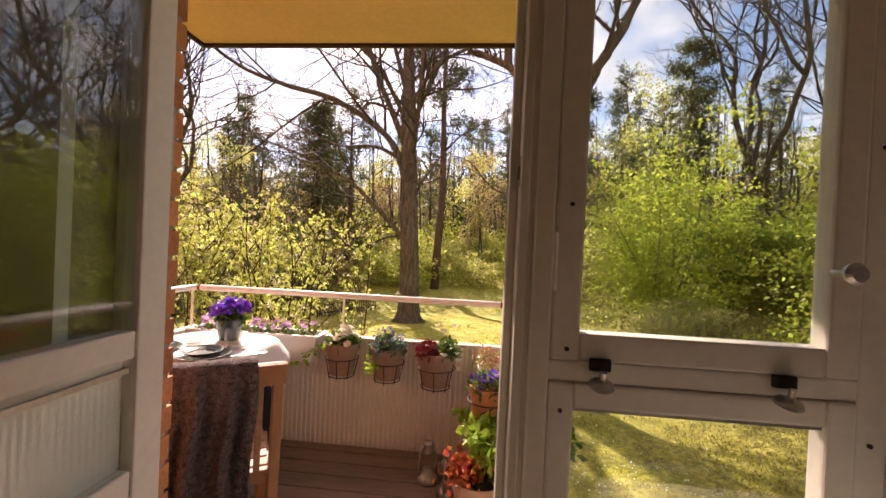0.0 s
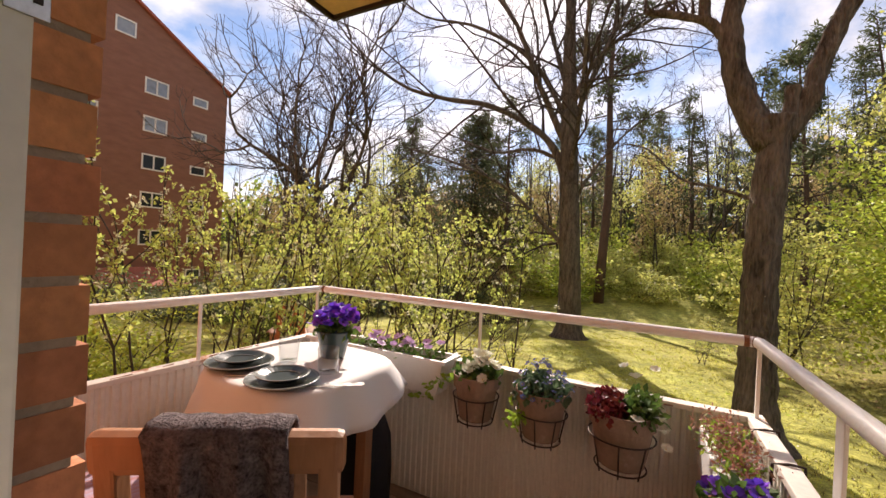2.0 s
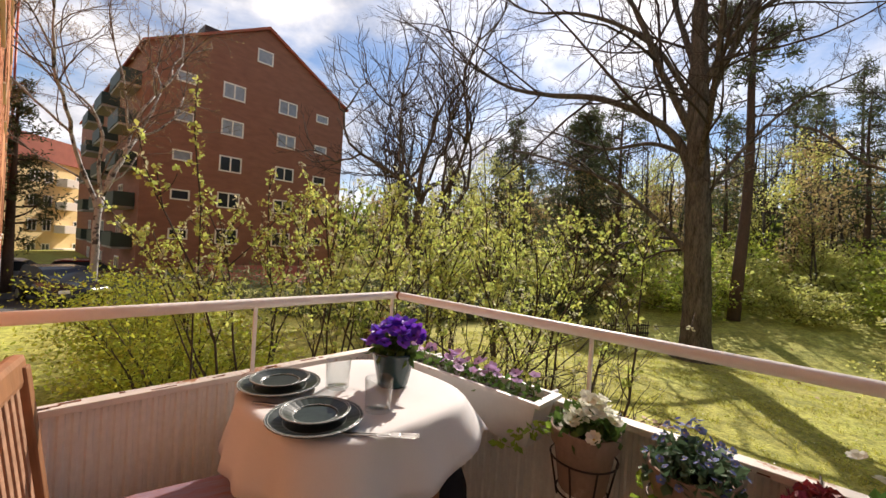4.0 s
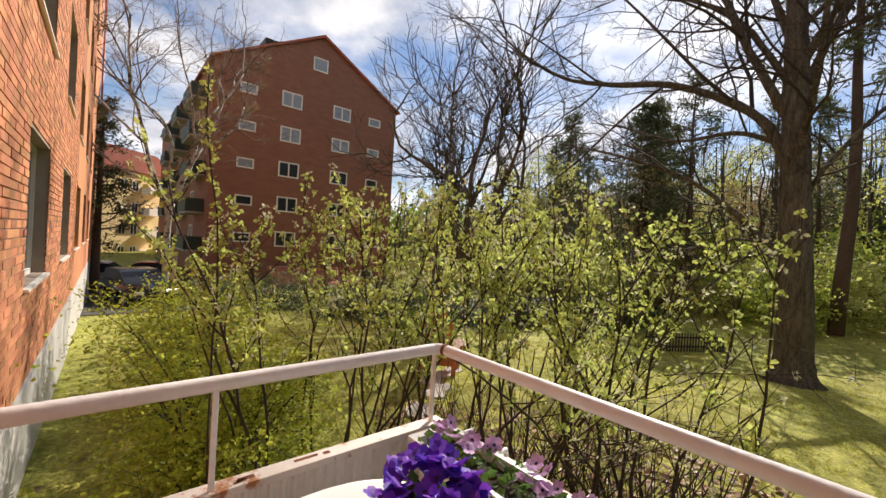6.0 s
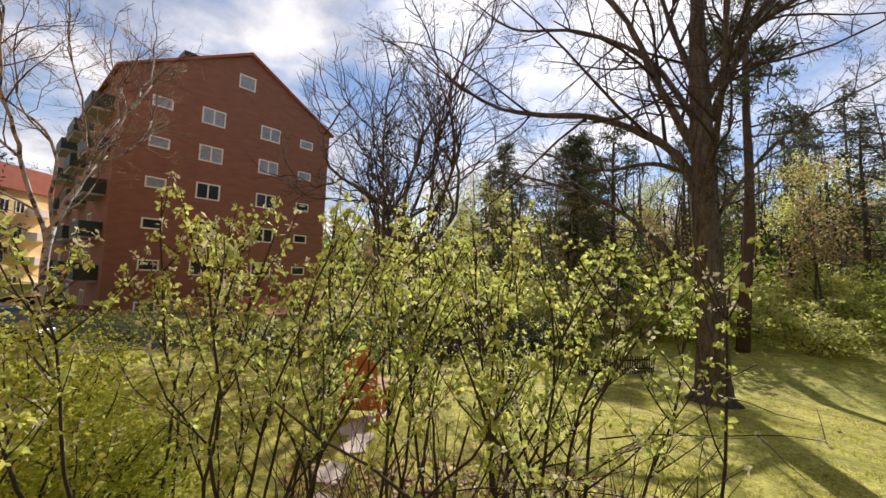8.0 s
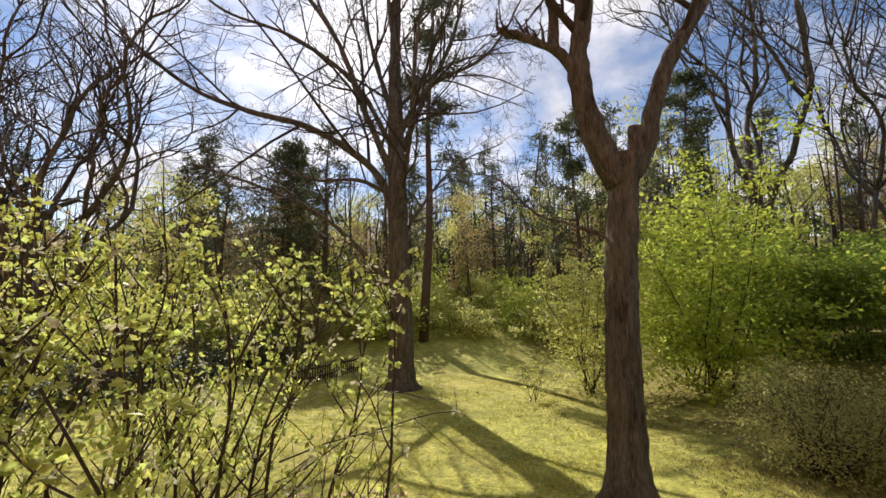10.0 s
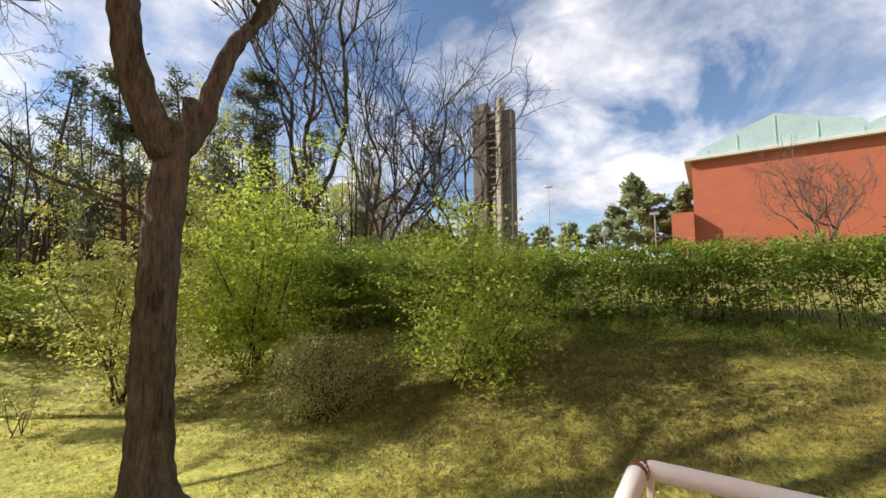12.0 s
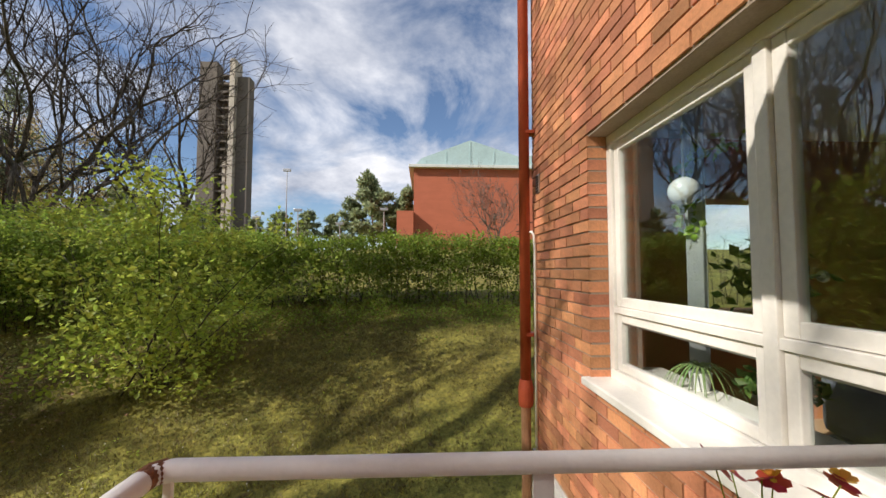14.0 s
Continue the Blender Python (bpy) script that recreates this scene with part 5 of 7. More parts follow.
# thick forked tree near the balcony
T2 = (1.27, 6.68, gz(1.27, 6.68) - 0.05)
bare_tree("bare_tree", T2, [T2, (1.24, 6.68, -0.44), (1.24, 6.68, 1.51), (1.31, 6.68, 2.81), (1.34, 6.68, 3.25)], [0.3, 0.225, 0.205, 0.195, 0.225],
          [([(1.27, 6.68, 2.87), (0.99, 6.68, 3.46), (0.82, 6.68, 4.01), (0.76, 6.68, 4.66), (0.86, 6.68, 5.52), (0.94, 6.57, 7.04), (0.72, 6.46, 9.65), (1.05, 6.68, 12.90)], 0.2, 0.05),
           ([(1.40, 6.68, 2.97), (1.65, 6.68, 3.46), (1.75, 6.68, 3.90), (2.02, 6.68, 4.67), (2.52, 6.68, 5.54), (3.11, 6.79, 7.04), (3.65, 7.12, 9.11), (3.76, 7.45, 11.82)], 0.15, 0.04),
           ([(0.81, 6.68, 4.28), (0.51, 6.68, 4.71), (0.02, 6.68, 4.96), (-0.38, 6.68, 5.09)], 0.075, 0.05),
           ([(0.42, 6.68, 4.77), (0.40, 6.68, 5.42), (0.18, 6.62, 6.39), (-0.25, 6.46, 8.02)], 0.08, 0.03),
           ([(1.16, 6.73, 2.11), (0.72, 6.90, 2.32), (0.23, 7.12, 2.54), (-0.25, 7.34, 3.08), (-0.80, 7.56, 3.30)], 0.03, 0.008)],
          "thick forked tree with a sawn-off limb and knobbly bark", 5, density=8, ratio=0.3, up=0.05, last=4, start=0.45)
fork = [o for o in scene.objects if o.name.startswith("bare_tree")][-1]
bm = bmesh.new()
rings(bm, [(0.11, -0.35), (0.1, -0.1), (0.085, 0.1), (0.095, 0.22), (0.088, 0.26), (0.03, 0.27)], seg=12)
bmesh.ops.transform(bm, matrix=pose(0.19, -0.05, 4.72, 0, 3, 0), verts=bm.verts)
part("sawn_stub", bm, M_BARK, fork, "short sawn-off limb")
for z, r in ((1.65, 0.206), (0.95, 0.214), (2.85, 0.202)):
    bm = bmesh.new()
    rings(bm, [(r * 0.97, -0.1), (r * 1.03, -0.045), (r * 1.07, 0.0), (r * 1.02, 0.04), (r * 0.95, 0.09)], seg=16, cap=(False, False), scallop=0.02, lobes=5)
    bmesh.ops.transform(bm, matrix=pose(-0.02, 0, z, 3, 4, 0), verts=bm.verts)
    part("bark_ring", bm, M_BARK, fork, smooth=True)
# ---- shrubs and woods ----
def leafy_bush(name, base, size, label, category="bush", material=None, seed=1, n=2500, leaf=0.05, stems=9, lean=0.35, group="", shell=0.55, stemr=0.018, bark=None, kind="", skirt=1.0):
    """A bush: crooked stems with twigs, and leaves gathered along them."""
    rng = np.random.default_rng(seed)
    ob = thing(name, pose(*base), label, category, group, kind)
    w, d, h = size
    paths, tips = [], []
    for i in range(stems):
        a = rng.uniform(0, 2 * math.pi)
        way = np.array([math.cos(a) * lean * w / h, math.sin(a) * lean * d / h, 1.0]) * 1.0
        sp, sr = wander((rng.normal(0, 0.06 * w), rng.normal(0, 0.06 * d), 0), way, h * rng.uniform(0.65, 1.0), stemr, stemr * 0.25, 6, rng, 0.22, 0.02)
        paths.append((sp, sr, 5))
        sprout(paths, tips, sp, sr, 2, rng, 7, 0.42, 0.04, 0.8, 0.3, 3)
    tubes("branchwork", paths, bark or M_TWIG, ob)
    # leaves hang in flat sprays with gaps between them
    q = max(30, int(n / 42))
    T_ = np.array(tips)
    T_ = T_[rng.integers(0, len(T_), q)]
    e = rng.normal(0, 1, (int(q * 0.7), 3)); e /= np.linalg.norm(e, axis=1)[:, None]
    lump = 1 + 0.2 * np.sin(e[:, 0] * 5 + seed) * np.sin(e[:, 2] * 6 + 1) + 0.12 * np.sin(e[:, 1] * 9 + seed)
    e = e * (rng.uniform(0.2, 1, (len(e), 1)) ** 0.4) * lump[:, None] * np.array([w, d, h * 0.94]) * 0.5 + (0, 0, h * 0.47)
    k_ = int(q * 0.22 * skirt)
    a = rng.uniform(0, 2 * math.pi, k_); f = rng.uniform(0, 1, k_) ** 0.5
    low = np.stack([np.cos(a) * f * w * 0.44, np.sin(a) * f * d * 0.44, h * 0.36 * rng.uniform(0, 1, k_) ** 1.2 + 0.04], -1)
    T_ = np.concatenate([T_, e[e[:, 2] > 0.03 * h], low])
    each = max(6, int(n / len(T_)))
    r_ = np.clip(0.075 * max(w, d), 0.09, 0.3) * rng.uniform(0.55, 1.25, len(T_))
    T_ = np.repeat(T_, each, axis=0) + rng.normal(0, 1, (len(T_) * each, 3)) * np.repeat(r_, each)[:, None] * np.array([1, 1, 0.34])
    T_ = T_[T_[:, 2] > 0.02]
    leaves("foliage", T_, leaf, material or M_LEAFG, ob, seed=seed, flat=0.3, long=1.45)
    return ob


def crowd(centres, n, rng, r):
    C = np.asarray(centres, float)
    return C[rng.integers(0, len(C), n)] + rng.normal(0, r, (n, 3))


def pine(name, base, h, label, seed, r=0.22, bare=0.45, wide=2.6, group="", n=5200, needle=0.28, long=4.5, needles=None):
    """A tall pine: straight trunk, high tufted boughs."""
    rng = np.random.default_rng(seed)
    ob = thing(name, pose(*base), label, "tree", group)
    lean = rng.normal(0, 0.03, 2)
    tp = [np.array([lean[0] * z + 0.1 * math.sin(z * 0.5 + seed), lean[1] * z, z]) for z in np.linspace(0, h, 9)]
    tubes("trunk", [(tp, list(np.linspace(r, r * 0.15, 9)), 10)], M_PINEBARK, ob)
    paths, tuft = [], []
    for i in range(34):
        f = bare + (1 - bare) * (i / 33) ** 0.9
        z = f * h
        a = rng.uniform(0, 2 * math.pi)
        ln = wide * (1.05 - 0.75 * (f - bare) / (1 - bare)) * rng.uniform(0.5, 1.1)
        if i < 6:
            ln *= 0.7
        sp, sr = wander((lean[0] * z, lean[1] * z, z), (math.cos(a), math.sin(a), rng.uniform(-0.1, 0.35)), ln, 0.05, 0.012, 5, rng, 0.22, 0.04)
        paths.append((sp, sr, 4))
        t = []
        sprout(paths, t, sp, sr, 3, rng, 7, 0.4, 0.05, 0.8, 0.3, 3)
        tuft += t[::1] + [sp[-1], sp[-2]]
    tubes("limb_work", paths, M_PINEBARK, ob)
    c = crowd(tuft, n, rng, 0.16)
    leaves("needles", c, needle, needles or M_NEEDLE, ob, seed=seed, long=long, flat=0.3)
    return ob


def spruce(name, base, h, label, seed, wide=2.8, group="", needle=0.34, per=46):
    """A dark spruce: whorls of drooping boughs down to the ground."""
    rng = np.random.default_rng(seed)
    ob = thing(name, pose(*base), label, "tree", group)
    tubes("trunk", [([(0, 0, -0.1), (0.05, 0, h * 0.5), (0, 0.03, h)], [0.22, 0.13, 0.02], 10)], M_PINEBARK, ob)
    paths, tuft = [], []
    for i in range(64):
        f = 0.12 + 0.87 * (i / 63) ** 0.92
        a = i * 2.4 + rng.uniform(-0.5, 0.5)
        ln = wide * (1.03 - f) ** 0.55 * rng.uniform(0.65, 1.12)
        sp, sr = wander((0, 0, f * h), (math.cos(a), math.sin(a), 0.12), ln, 0.035, 0.008, 6, rng, 0.12, -0.05)
        paths.append((sp, sr, 4))
        for p_ in sp[1:]:
            tuft += [p_, p_ + rng.normal(0, 0.16, 3) - (0, 0, 0.12)]
    tubes("limb_work", paths, M_PINEBARK, ob)
    C_ = np.repeat(np.array(tuft), per // 2, axis=0)
    leaves("needles", C_ + rng.normal(0, 1, C_.shape) * (0.2, 0.2, 0.1), needle, M_NEEDLE, ob, seed=seed, long=4.0, flat=0.2, droop=0.4)
    return ob


def fork_tree(name, base, h, label, seed, stems=5, r=0.16, split=0.22, spread=0.5, levels=7, fine=0.006, up=0.1, group="", bark=None, twig=None, buds=None, bud=0.05, hang=0.0):
    """A leafless tree whose limbs fork again and again, sweeping outwards and up into fine twigs."""
    rng = np.random.default_rng(seed)
    ob = thing(name, pose(*base), label, "tree", group)
    tp, tr = wander((0, 0, -0.15), (rng.normal(0, 0.06), rng.normal(0, 0.06), 1), h * split + 0.15, r, r * 0.82, 6, rng, 0.1, 0.05)
    tr[0] *= 1.5; tr[1] *= 1.12
    body, twigs, tips = [(tp, tr, 12)], [], []
    first = h * (1 - split) / 3.05

    def grow(p, d, ln, rr, level):
        n = 5 if level < 3 else (3 if level < 6 else 2)
        sp, sr = wander(p, d, ln, max(rr, fine), max(rr * 0.7, fine * 0.7), n, rng, 0.34 + 0.02 * level, up - hang * (level > 4))
        (body if rr > 0.035 else twigs).append((sp, sr, 9 if rr > 0.06 else (5 if rr > 0.02 else 3)))
        if level >= levels:
            tips.extend(sp[1:])
            return
        t = np.array(sp[-1]) - np.array(sp[-2]); t /= np.linalg.norm(t)

        def turned_way(a):
            side = rng.normal(0, 1, 3); side -= t * side.dot(t); side /= np.linalg.norm(side) + 1e-9
            return t * math.cos(a) + side * math.sin(a)
        a0 = rng.uniform(0.12, 0.4)
        grow(sp[-1], turned_way(a0), ln * rng.uniform(0.74, 0.88), rr * 0.74, level + 1)
        grow(sp[-1], turned_way(rng.uniform(0.4, 0.75)), ln * rng.uniform(0.6, 0.8), rr * 0.6, level + 1)
        for k in range(1 if level == 1 else int(rng.integers(1, 4))):
            q = sp[int(rng.integers(1, n + 1))]
            grow(q, turned_way(rng.uniform(0.5, 0.95)), ln * rng.uniform(0.45, 0.65), rr * 0.42, min(level + 2, levels))

    for i in range(stems):
        a = 2 * math.pi * (i + rng.uniform(-0.25, 0.25)) / stems
        o = spread * rng.uniform(0.55, 1.15) if i else spread * 0.15
        q = tp[-1] if i < 3 else tp[-2]
        grow(q, (math.cos(a) * o, math.sin(a) * o, 1), first * rng.uniform(0.85, 1.12), r * rng.uniform(0.5, 0.68), 1)
    tubes("trunk", body, bark or M_BARK, ob)
    tubes("crown", twigs, twig or M_TWIG, ob)
    if buds:
        leaves("foliage", np.array(tips), bud, buds, ob, per=2, spread=0.06, seed=seed)
    return ob


def far_tree(name, base, h, label, seed, r=0.16, group="", n=0, material=None, leaf=0.1, density=5, bark=None, fine=0.0065):
    """A bare or budding tree of the wood behind."""
    rng = np.random.default_rng(seed)
    ob = thing(name, pose(*base), label, "tree", group)
    tp, tr = wander((0, 0, -0.1), (0.03, 0, 1), h, r * 0.8, r * 0.12, 9, rng, 0.08, 0.03)
    paths, tips = [(tp, tr, 8)], []
    sprout(paths, tips, tp, tr, 1, rng, density + 2.2, 0.42, 0.06, 0.7, 0.22, 3, 0.12, fine)
    tubes("trunk", paths[:1], bark or M_BARK, ob)
    tubes("crown", paths[1:], M_TWIG, ob)
    if n:
        leaves("foliage", crowd(tips, n, rng, 0.25), leaf, material or M_LEAFY, ob, seed=seed)
    return ob


# tall pine behind the bare tree
pine("pine_tree", (-2.4, 22.5, gz(-2.4, 22.5)), 21.0, "tall slender pine with a bare lower trunk", 11, r=0.27, bare=0.42, wide=3.6, n=9500, long=4.2)

for x_, y_, h_, sd in ((6.5, 24.5, 13.0, 112), (11.0, 22.0, 13.0, 113)):
    pine("pine_tree", (x_, y_, gz(x_, y_)), h_, "pine behind the young hazels", sd, r=0.17, bare=0.3, wide=2.8, n=6500, needle=0.32, group="pines behind the hazels")

# the wood beyond the lawn, from a few grown trees set out again and again
rng = np.random.default_rng(21)
protos = [pine("pine_tree", (-9.5, 27, gz(-9.5, 27)), 13.0, "dark pine at the edge of the wood", 12, bare=0.15, wide=3.0, group="wood", n=2400, needle=0.4),
          pine("pine_tree", (6, 38, gz(6, 38)), 15.0, "dark pine in the wood", 13, bare=0.25, wide=2.8, group="wood", n=2300, needle=0.4),
          far_tree("bare_tree", (3.5, 33, gz(3.5, 33)), 13.0, "slender leafless tree in the wood", 14, group="wood"),
          far_tree("bare_tree", (-14, 33, gz(-14, 33)), 12.0, "leafless tree in the wood", 15, group="wood", density=6),
          far_tree("budding_tree", (10, 30, gz(10, 30)), 9.0, "young tree in yellow-green bud", 16, r=0.09, group="wood", n=1900, leaf=0.19),
          far_tree("budding_tree", (0, 30, gz(0, 30)), 7.0, "young tree in brownish bud", 17, r=0.08, group="wood", n=1900, leaf=0.17, material=M_LEAFB)]
spots = []
tries = 0
while len(spots) < 130 and tries < 4000:
    tries += 1
    a = rng.uniform(-62, 48)
    d = rng.uniform(29, 62)
    x, y = d * math.sin(radians(a)), d * math.cos(radians(a))
    if (x < -20 and y < 30) or y < 23.5 or any((x - p) ** 2 + (y - q) ** 2 < 5 for p, q in spots):
        continue
    spots.append((x, y))
for i, (x, y) in enumerate(spots):
    k = int(rng.choice(6, p=[0.13, 0.13, 0.18, 0.14, 0.22, 0.2]))
    s = min(rng.uniform(0.75, 1.15), max(0.4, (y - (16 if -7 < x < 9 else 10)) / 1.44 / (13, 15, 13, 12, 9, 7)[k]))
    c = copy_thing(protos[k], pose(x, y, gz(x, y) - 0.1, 0, 0, rng.uniform(0, 360)))
    c.scale = (s, s, s * rng.uniform(0.9, 1.15))

# undergrowth along the lawn's far edge
under = leafy_bush("bush", (-0.5, 23.5, gz(-0.5, 23.5)), (3.2, 2.6, 2.0), "low yellow-green undergrowth at the lawn edge", "bush", M_LEAFY, 31, 1900, 0.14, 9, 0.8, "undergrowth")
under2 = leafy_bush("bush", (3.0, 24, gz(3.0, 24)), (3.2, 2.6, 2.4), "low green undergrowth at the lawn's edge", "bush", M_LEAFG, 32, 1900, 0.13, 9, 0.8, "undergrowth")
under3 = leafy_bush("bush", (-6.0, 24, gz(-6, 24)), (3.0, 2.6, 2.2), "brownish budding undergrowth under the trees", "bush", M_LEAFB, 33, 1400, 0.12, 10, 0.8, "undergrowth")
for i in range(60):
    a = -52 + 88 * (i + rng.uniform(0, 0.9)) / 60
    d = rng.uniform(22.5, 33)
    x, y = d * math.sin(radians(a)), d * math.cos(radians(a))
    if y < 19.5:
        y = 19.5 + rng.uniform(0, 4)
    s = rng.uniform(0.8, 1.7)
    c = copy_thing((under, under2, under3, under)[int(rng.integers(0, 4))], pose(x, y, gz(x, y) - 0.05, 0, 0, rng.uniform(0, 360)))
    c.scale = (s, s, s * rng.uniform(0.8, 1.3))

# bright green young trees by the forked tree
leafy_bush("hazel", (6.2, 13.0, gz(6.2, 13.0)), (4.3, 3.8, 6.4), "young hazel in bright fresh green leaf", "tree", M_LEAFG, 41, 19000, 0.125, 14, 0.55, stemr=0.026, skirt=1.8)
leafy_bush("hazel", (3.4, 14.2, gz(3.4, 14.2)), (3.2, 3.0, 4.9), "young hazel in yellow-green leaf", "tree", M_LEAFY, 42, 6500, 0.105, 10, 0.5, stemr=0.022, skirt=1.8)
leafy_bush("hazel", (9.3, 14.5, gz(9.3, 14.5)), (4.4, 3.4, 4.0), "spreading hazel in dark green leaf", "tree", M_LEAFD, 43, 11000, 0.12, 14, 0.6, stemr=0.03)
leafy_bush("young_maple", (6.2, 5.35, gz(6.2, 5.35)), (3.1, 3.1, 3.7), "young maple in fresh green leaf on the lawn", "tree", M_LEAFG, 44, 10500, 0.088, 9, 0.75, stemr=0.016, skirt=2.0)
leafy_bush("bush", (4.4, 7.5, gz(4.4, 7.5)), (2.2, 2.0, 1.7), "dense brown-twigged bush with small olive leaves", "bush", M_LEAFO, 45, 13000, 0.042, 46, 0.6, stemr=0.01)
leafy_bush("sapling", (1.2, 12.6, gz(1.2, 12.6)), (1.2, 1.2, 1.4), "thin budding sapling on the lawn", "bush", M_LEAFY, 46, 500, 0.07, 5, 0.5, stemr=0.01)

# clipped hedge on the bank, with bare stems showing low down
hedge = thing("hedge", pose(9.6, 0, 0), "long clipped hedge, green above and bare-stemmed below", "hedge")
rng = np.random.default_rng(51)
paths, cen = [], []
for y in np.arange(-9, 15, 0.16):
    for r in range(2):
        x = rng.uniform(-0.45, 0.6)
        yy = y + rng.uniform(-0.1, 0.1)
        z0 = gz(9.6 + x, yy)
        top = 2.12 + 0.06 * math.sin(yy * 1.3) + max(0, yy - 6) * 0.03
        sp, sr = wander((x, yy, z0), (rng.normal(0, 0.12), rng.normal(0, 0.12), 1), (top - z0) * rng.uniform(0.85, 1.0), 0.009, 0.003, 4, rng, 0.2, 0.05)
        paths.append((sp, sr, 4))
        for k in range(3):
            q = sp[2 + int(rng.integers(0, 3))]
            a = wander(q, rng.normal(0, 1, 3) * (1, 1, 0.6) + (0, 0, 0.4), 0.45, 0.006, 0.003, 3, rng, 0.3, 0.05)
            paths.append((a[0], a[1], 3))
            cen += a[0][1:]
m_ = 5200
fill = np.stack([rng.uniform(-0.62, 0.66, m_), rng.uniform(-4, 14, m_), rng.uniform(0, 1, m_) ** 0.7], -1)
fill[:, 0] += 0.12 * np.sin(fill[:, 1] * 2.3) + 0.08 * np.sin(fill[:, 1] * 5.1 + 7 * fill[:, 2])
roof_ = 2.1 + 0.06 * np.sin(fill[:, 1] * 1.3) + 0.07 * np.sin(fill[:, 1] * 4.1 + fill[:, 0] * 5) + np.clip(fill[:, 1] - 6, 0, 9) * 0.03
foot_ = ground_z(9.6 + fill[:, 0], fill[:, 1])
gap = np.clip((1.2 - fill[:, 1]) / 2.0, 0, 1)
up_ = fill[:, 2].copy()
fill[:, 2] = foot_ + 0.04 + (roof_ - foot_) * up_
thin = 1 - (0.15 + gap * 0.45) * np.clip((0.72 - up_) / 0.2, 0, 1)
fill = fill[rng.uniform(0, 1, m_) < thin]
per_ = 15
low = np.repeat(fill, per_, axis=0) + rng.normal(0, 1, (len(fill) * per_, 3)) * (0.11, 0.11, 0.045)
tubes("branchwork", paths, M_TWIG, hedge)
leaves("foliage", low, 0.078, M_LEAFD, hedge, seed=52, flat=0.3, long=1.4)
for k, (x, y, w, h, m_) in enumerate([(11.8, 9.5, 3.2, 3.0, M_LEAFD), (12.0, 13.0, 3.6, 3.4, M_LEAFD), (8.6, 18.5, 4.0, 3.4, M_LEAFG), (14.5, 17.5, 4.2, 3.2, M_LEAFD), (11.5, 6.5, 2.6, 2.0, M_LEAFD)]):
    leafy_bush("bush", (x, y, gz(x, y)), (w, w, h), "broad green bush on the bank", "bush", m_, 60 + k, 7500, 0.125, 12, 0.8, "bushes on the bank", stemr=0.02)

# bare trees to either side
fork_tree("bare_tree", (-13.6, 13.0, gz(-13.6, 13.0)), 13.5, "bare round-crowned tree on the grass", 71, 6, 0.2, 0.2, 0.62, 7, 0.0075)
fork_tree("bare_tree", (-17.6, 14.6, gz(-17.6, 14.6)), 12.0, "bare tree beside the brick block", 76, 4, 0.16, 0.3, 0.5, 6, 0.008)
fan = fork_tree("bare_tree", (16.2, 16.9, gz(16.2, 16.9)), 13.5, "bare wide-crowned tree of many stems on the bank", 72, 5, 0.2, 0.08, 0.62, 7, 0.008)
fork_tree("bare_tree", (15.0, 20.6, gz(15.0, 20.6)), 21.0, "tall bare tree with dark spreading limbs on the bank", 73, 4, 0.26, 0.25, 0.5, 7, 0.0095)
c = copy_thing(fan, pose(23.0, 15.2, gz(23.0, 15.2), 0, 0, 200))
c["label"] = "bare tree in front of the tower"
fork_tree("bare_tree", (36.0, -5.5, gz(36, -5.5)), 7.4, "small bare many-stemmed tree before the red hall", 74, 8, 0.1, 0.06, 0.8, 6, 0.011, twig=mat("pale_twig_bark", (0.16, 0.1, 0.075), 0.9, var=0.3, scale=3, fine=40))
spruce("spruce_tree", (-12.6, 28.5, gz(-12.6, 28.5)), 12.5, "dark broad spruce behind the bare tree", 77, 4.6, per=34)

# budding shrub in front of the railing
SH = thing("budding_shrub", pose(-0.9, 0.75, 0), "tall shrub with pale yellow-green leaf buds and tangled stems", "shrub")
rng = np.random.default_rng(81)
paths, nodes, pale, leafy = [], [], [], 1.0


def shoot(p, d, ln, r, n, up, every=0.075, bare=0.25):
    """A shoot with rosettes of leaves set along it."""
    sp, sr = wander(p, d, ln, r, max(r * 0.4, 0.0022), n, rng, 0.24, up)
    paths.append((sp, sr, 6 if r > 0.009 else 4))
    k = max(2, int(ln * (1 - bare) / every))
    for f in np.linspace(bare, 1, k):
        u = f * n; j = min(int(u), n - 1)
        q = np.array(sp[j]) + (np.array(sp[j + 1]) - np.array(sp[j])) * (u - j) + rng.normal(0, 0.012, 3)
        if rng.uniform() < leafy:
            (pale if rng.uniform() < 0.28 else nodes).append(q)
    return sp


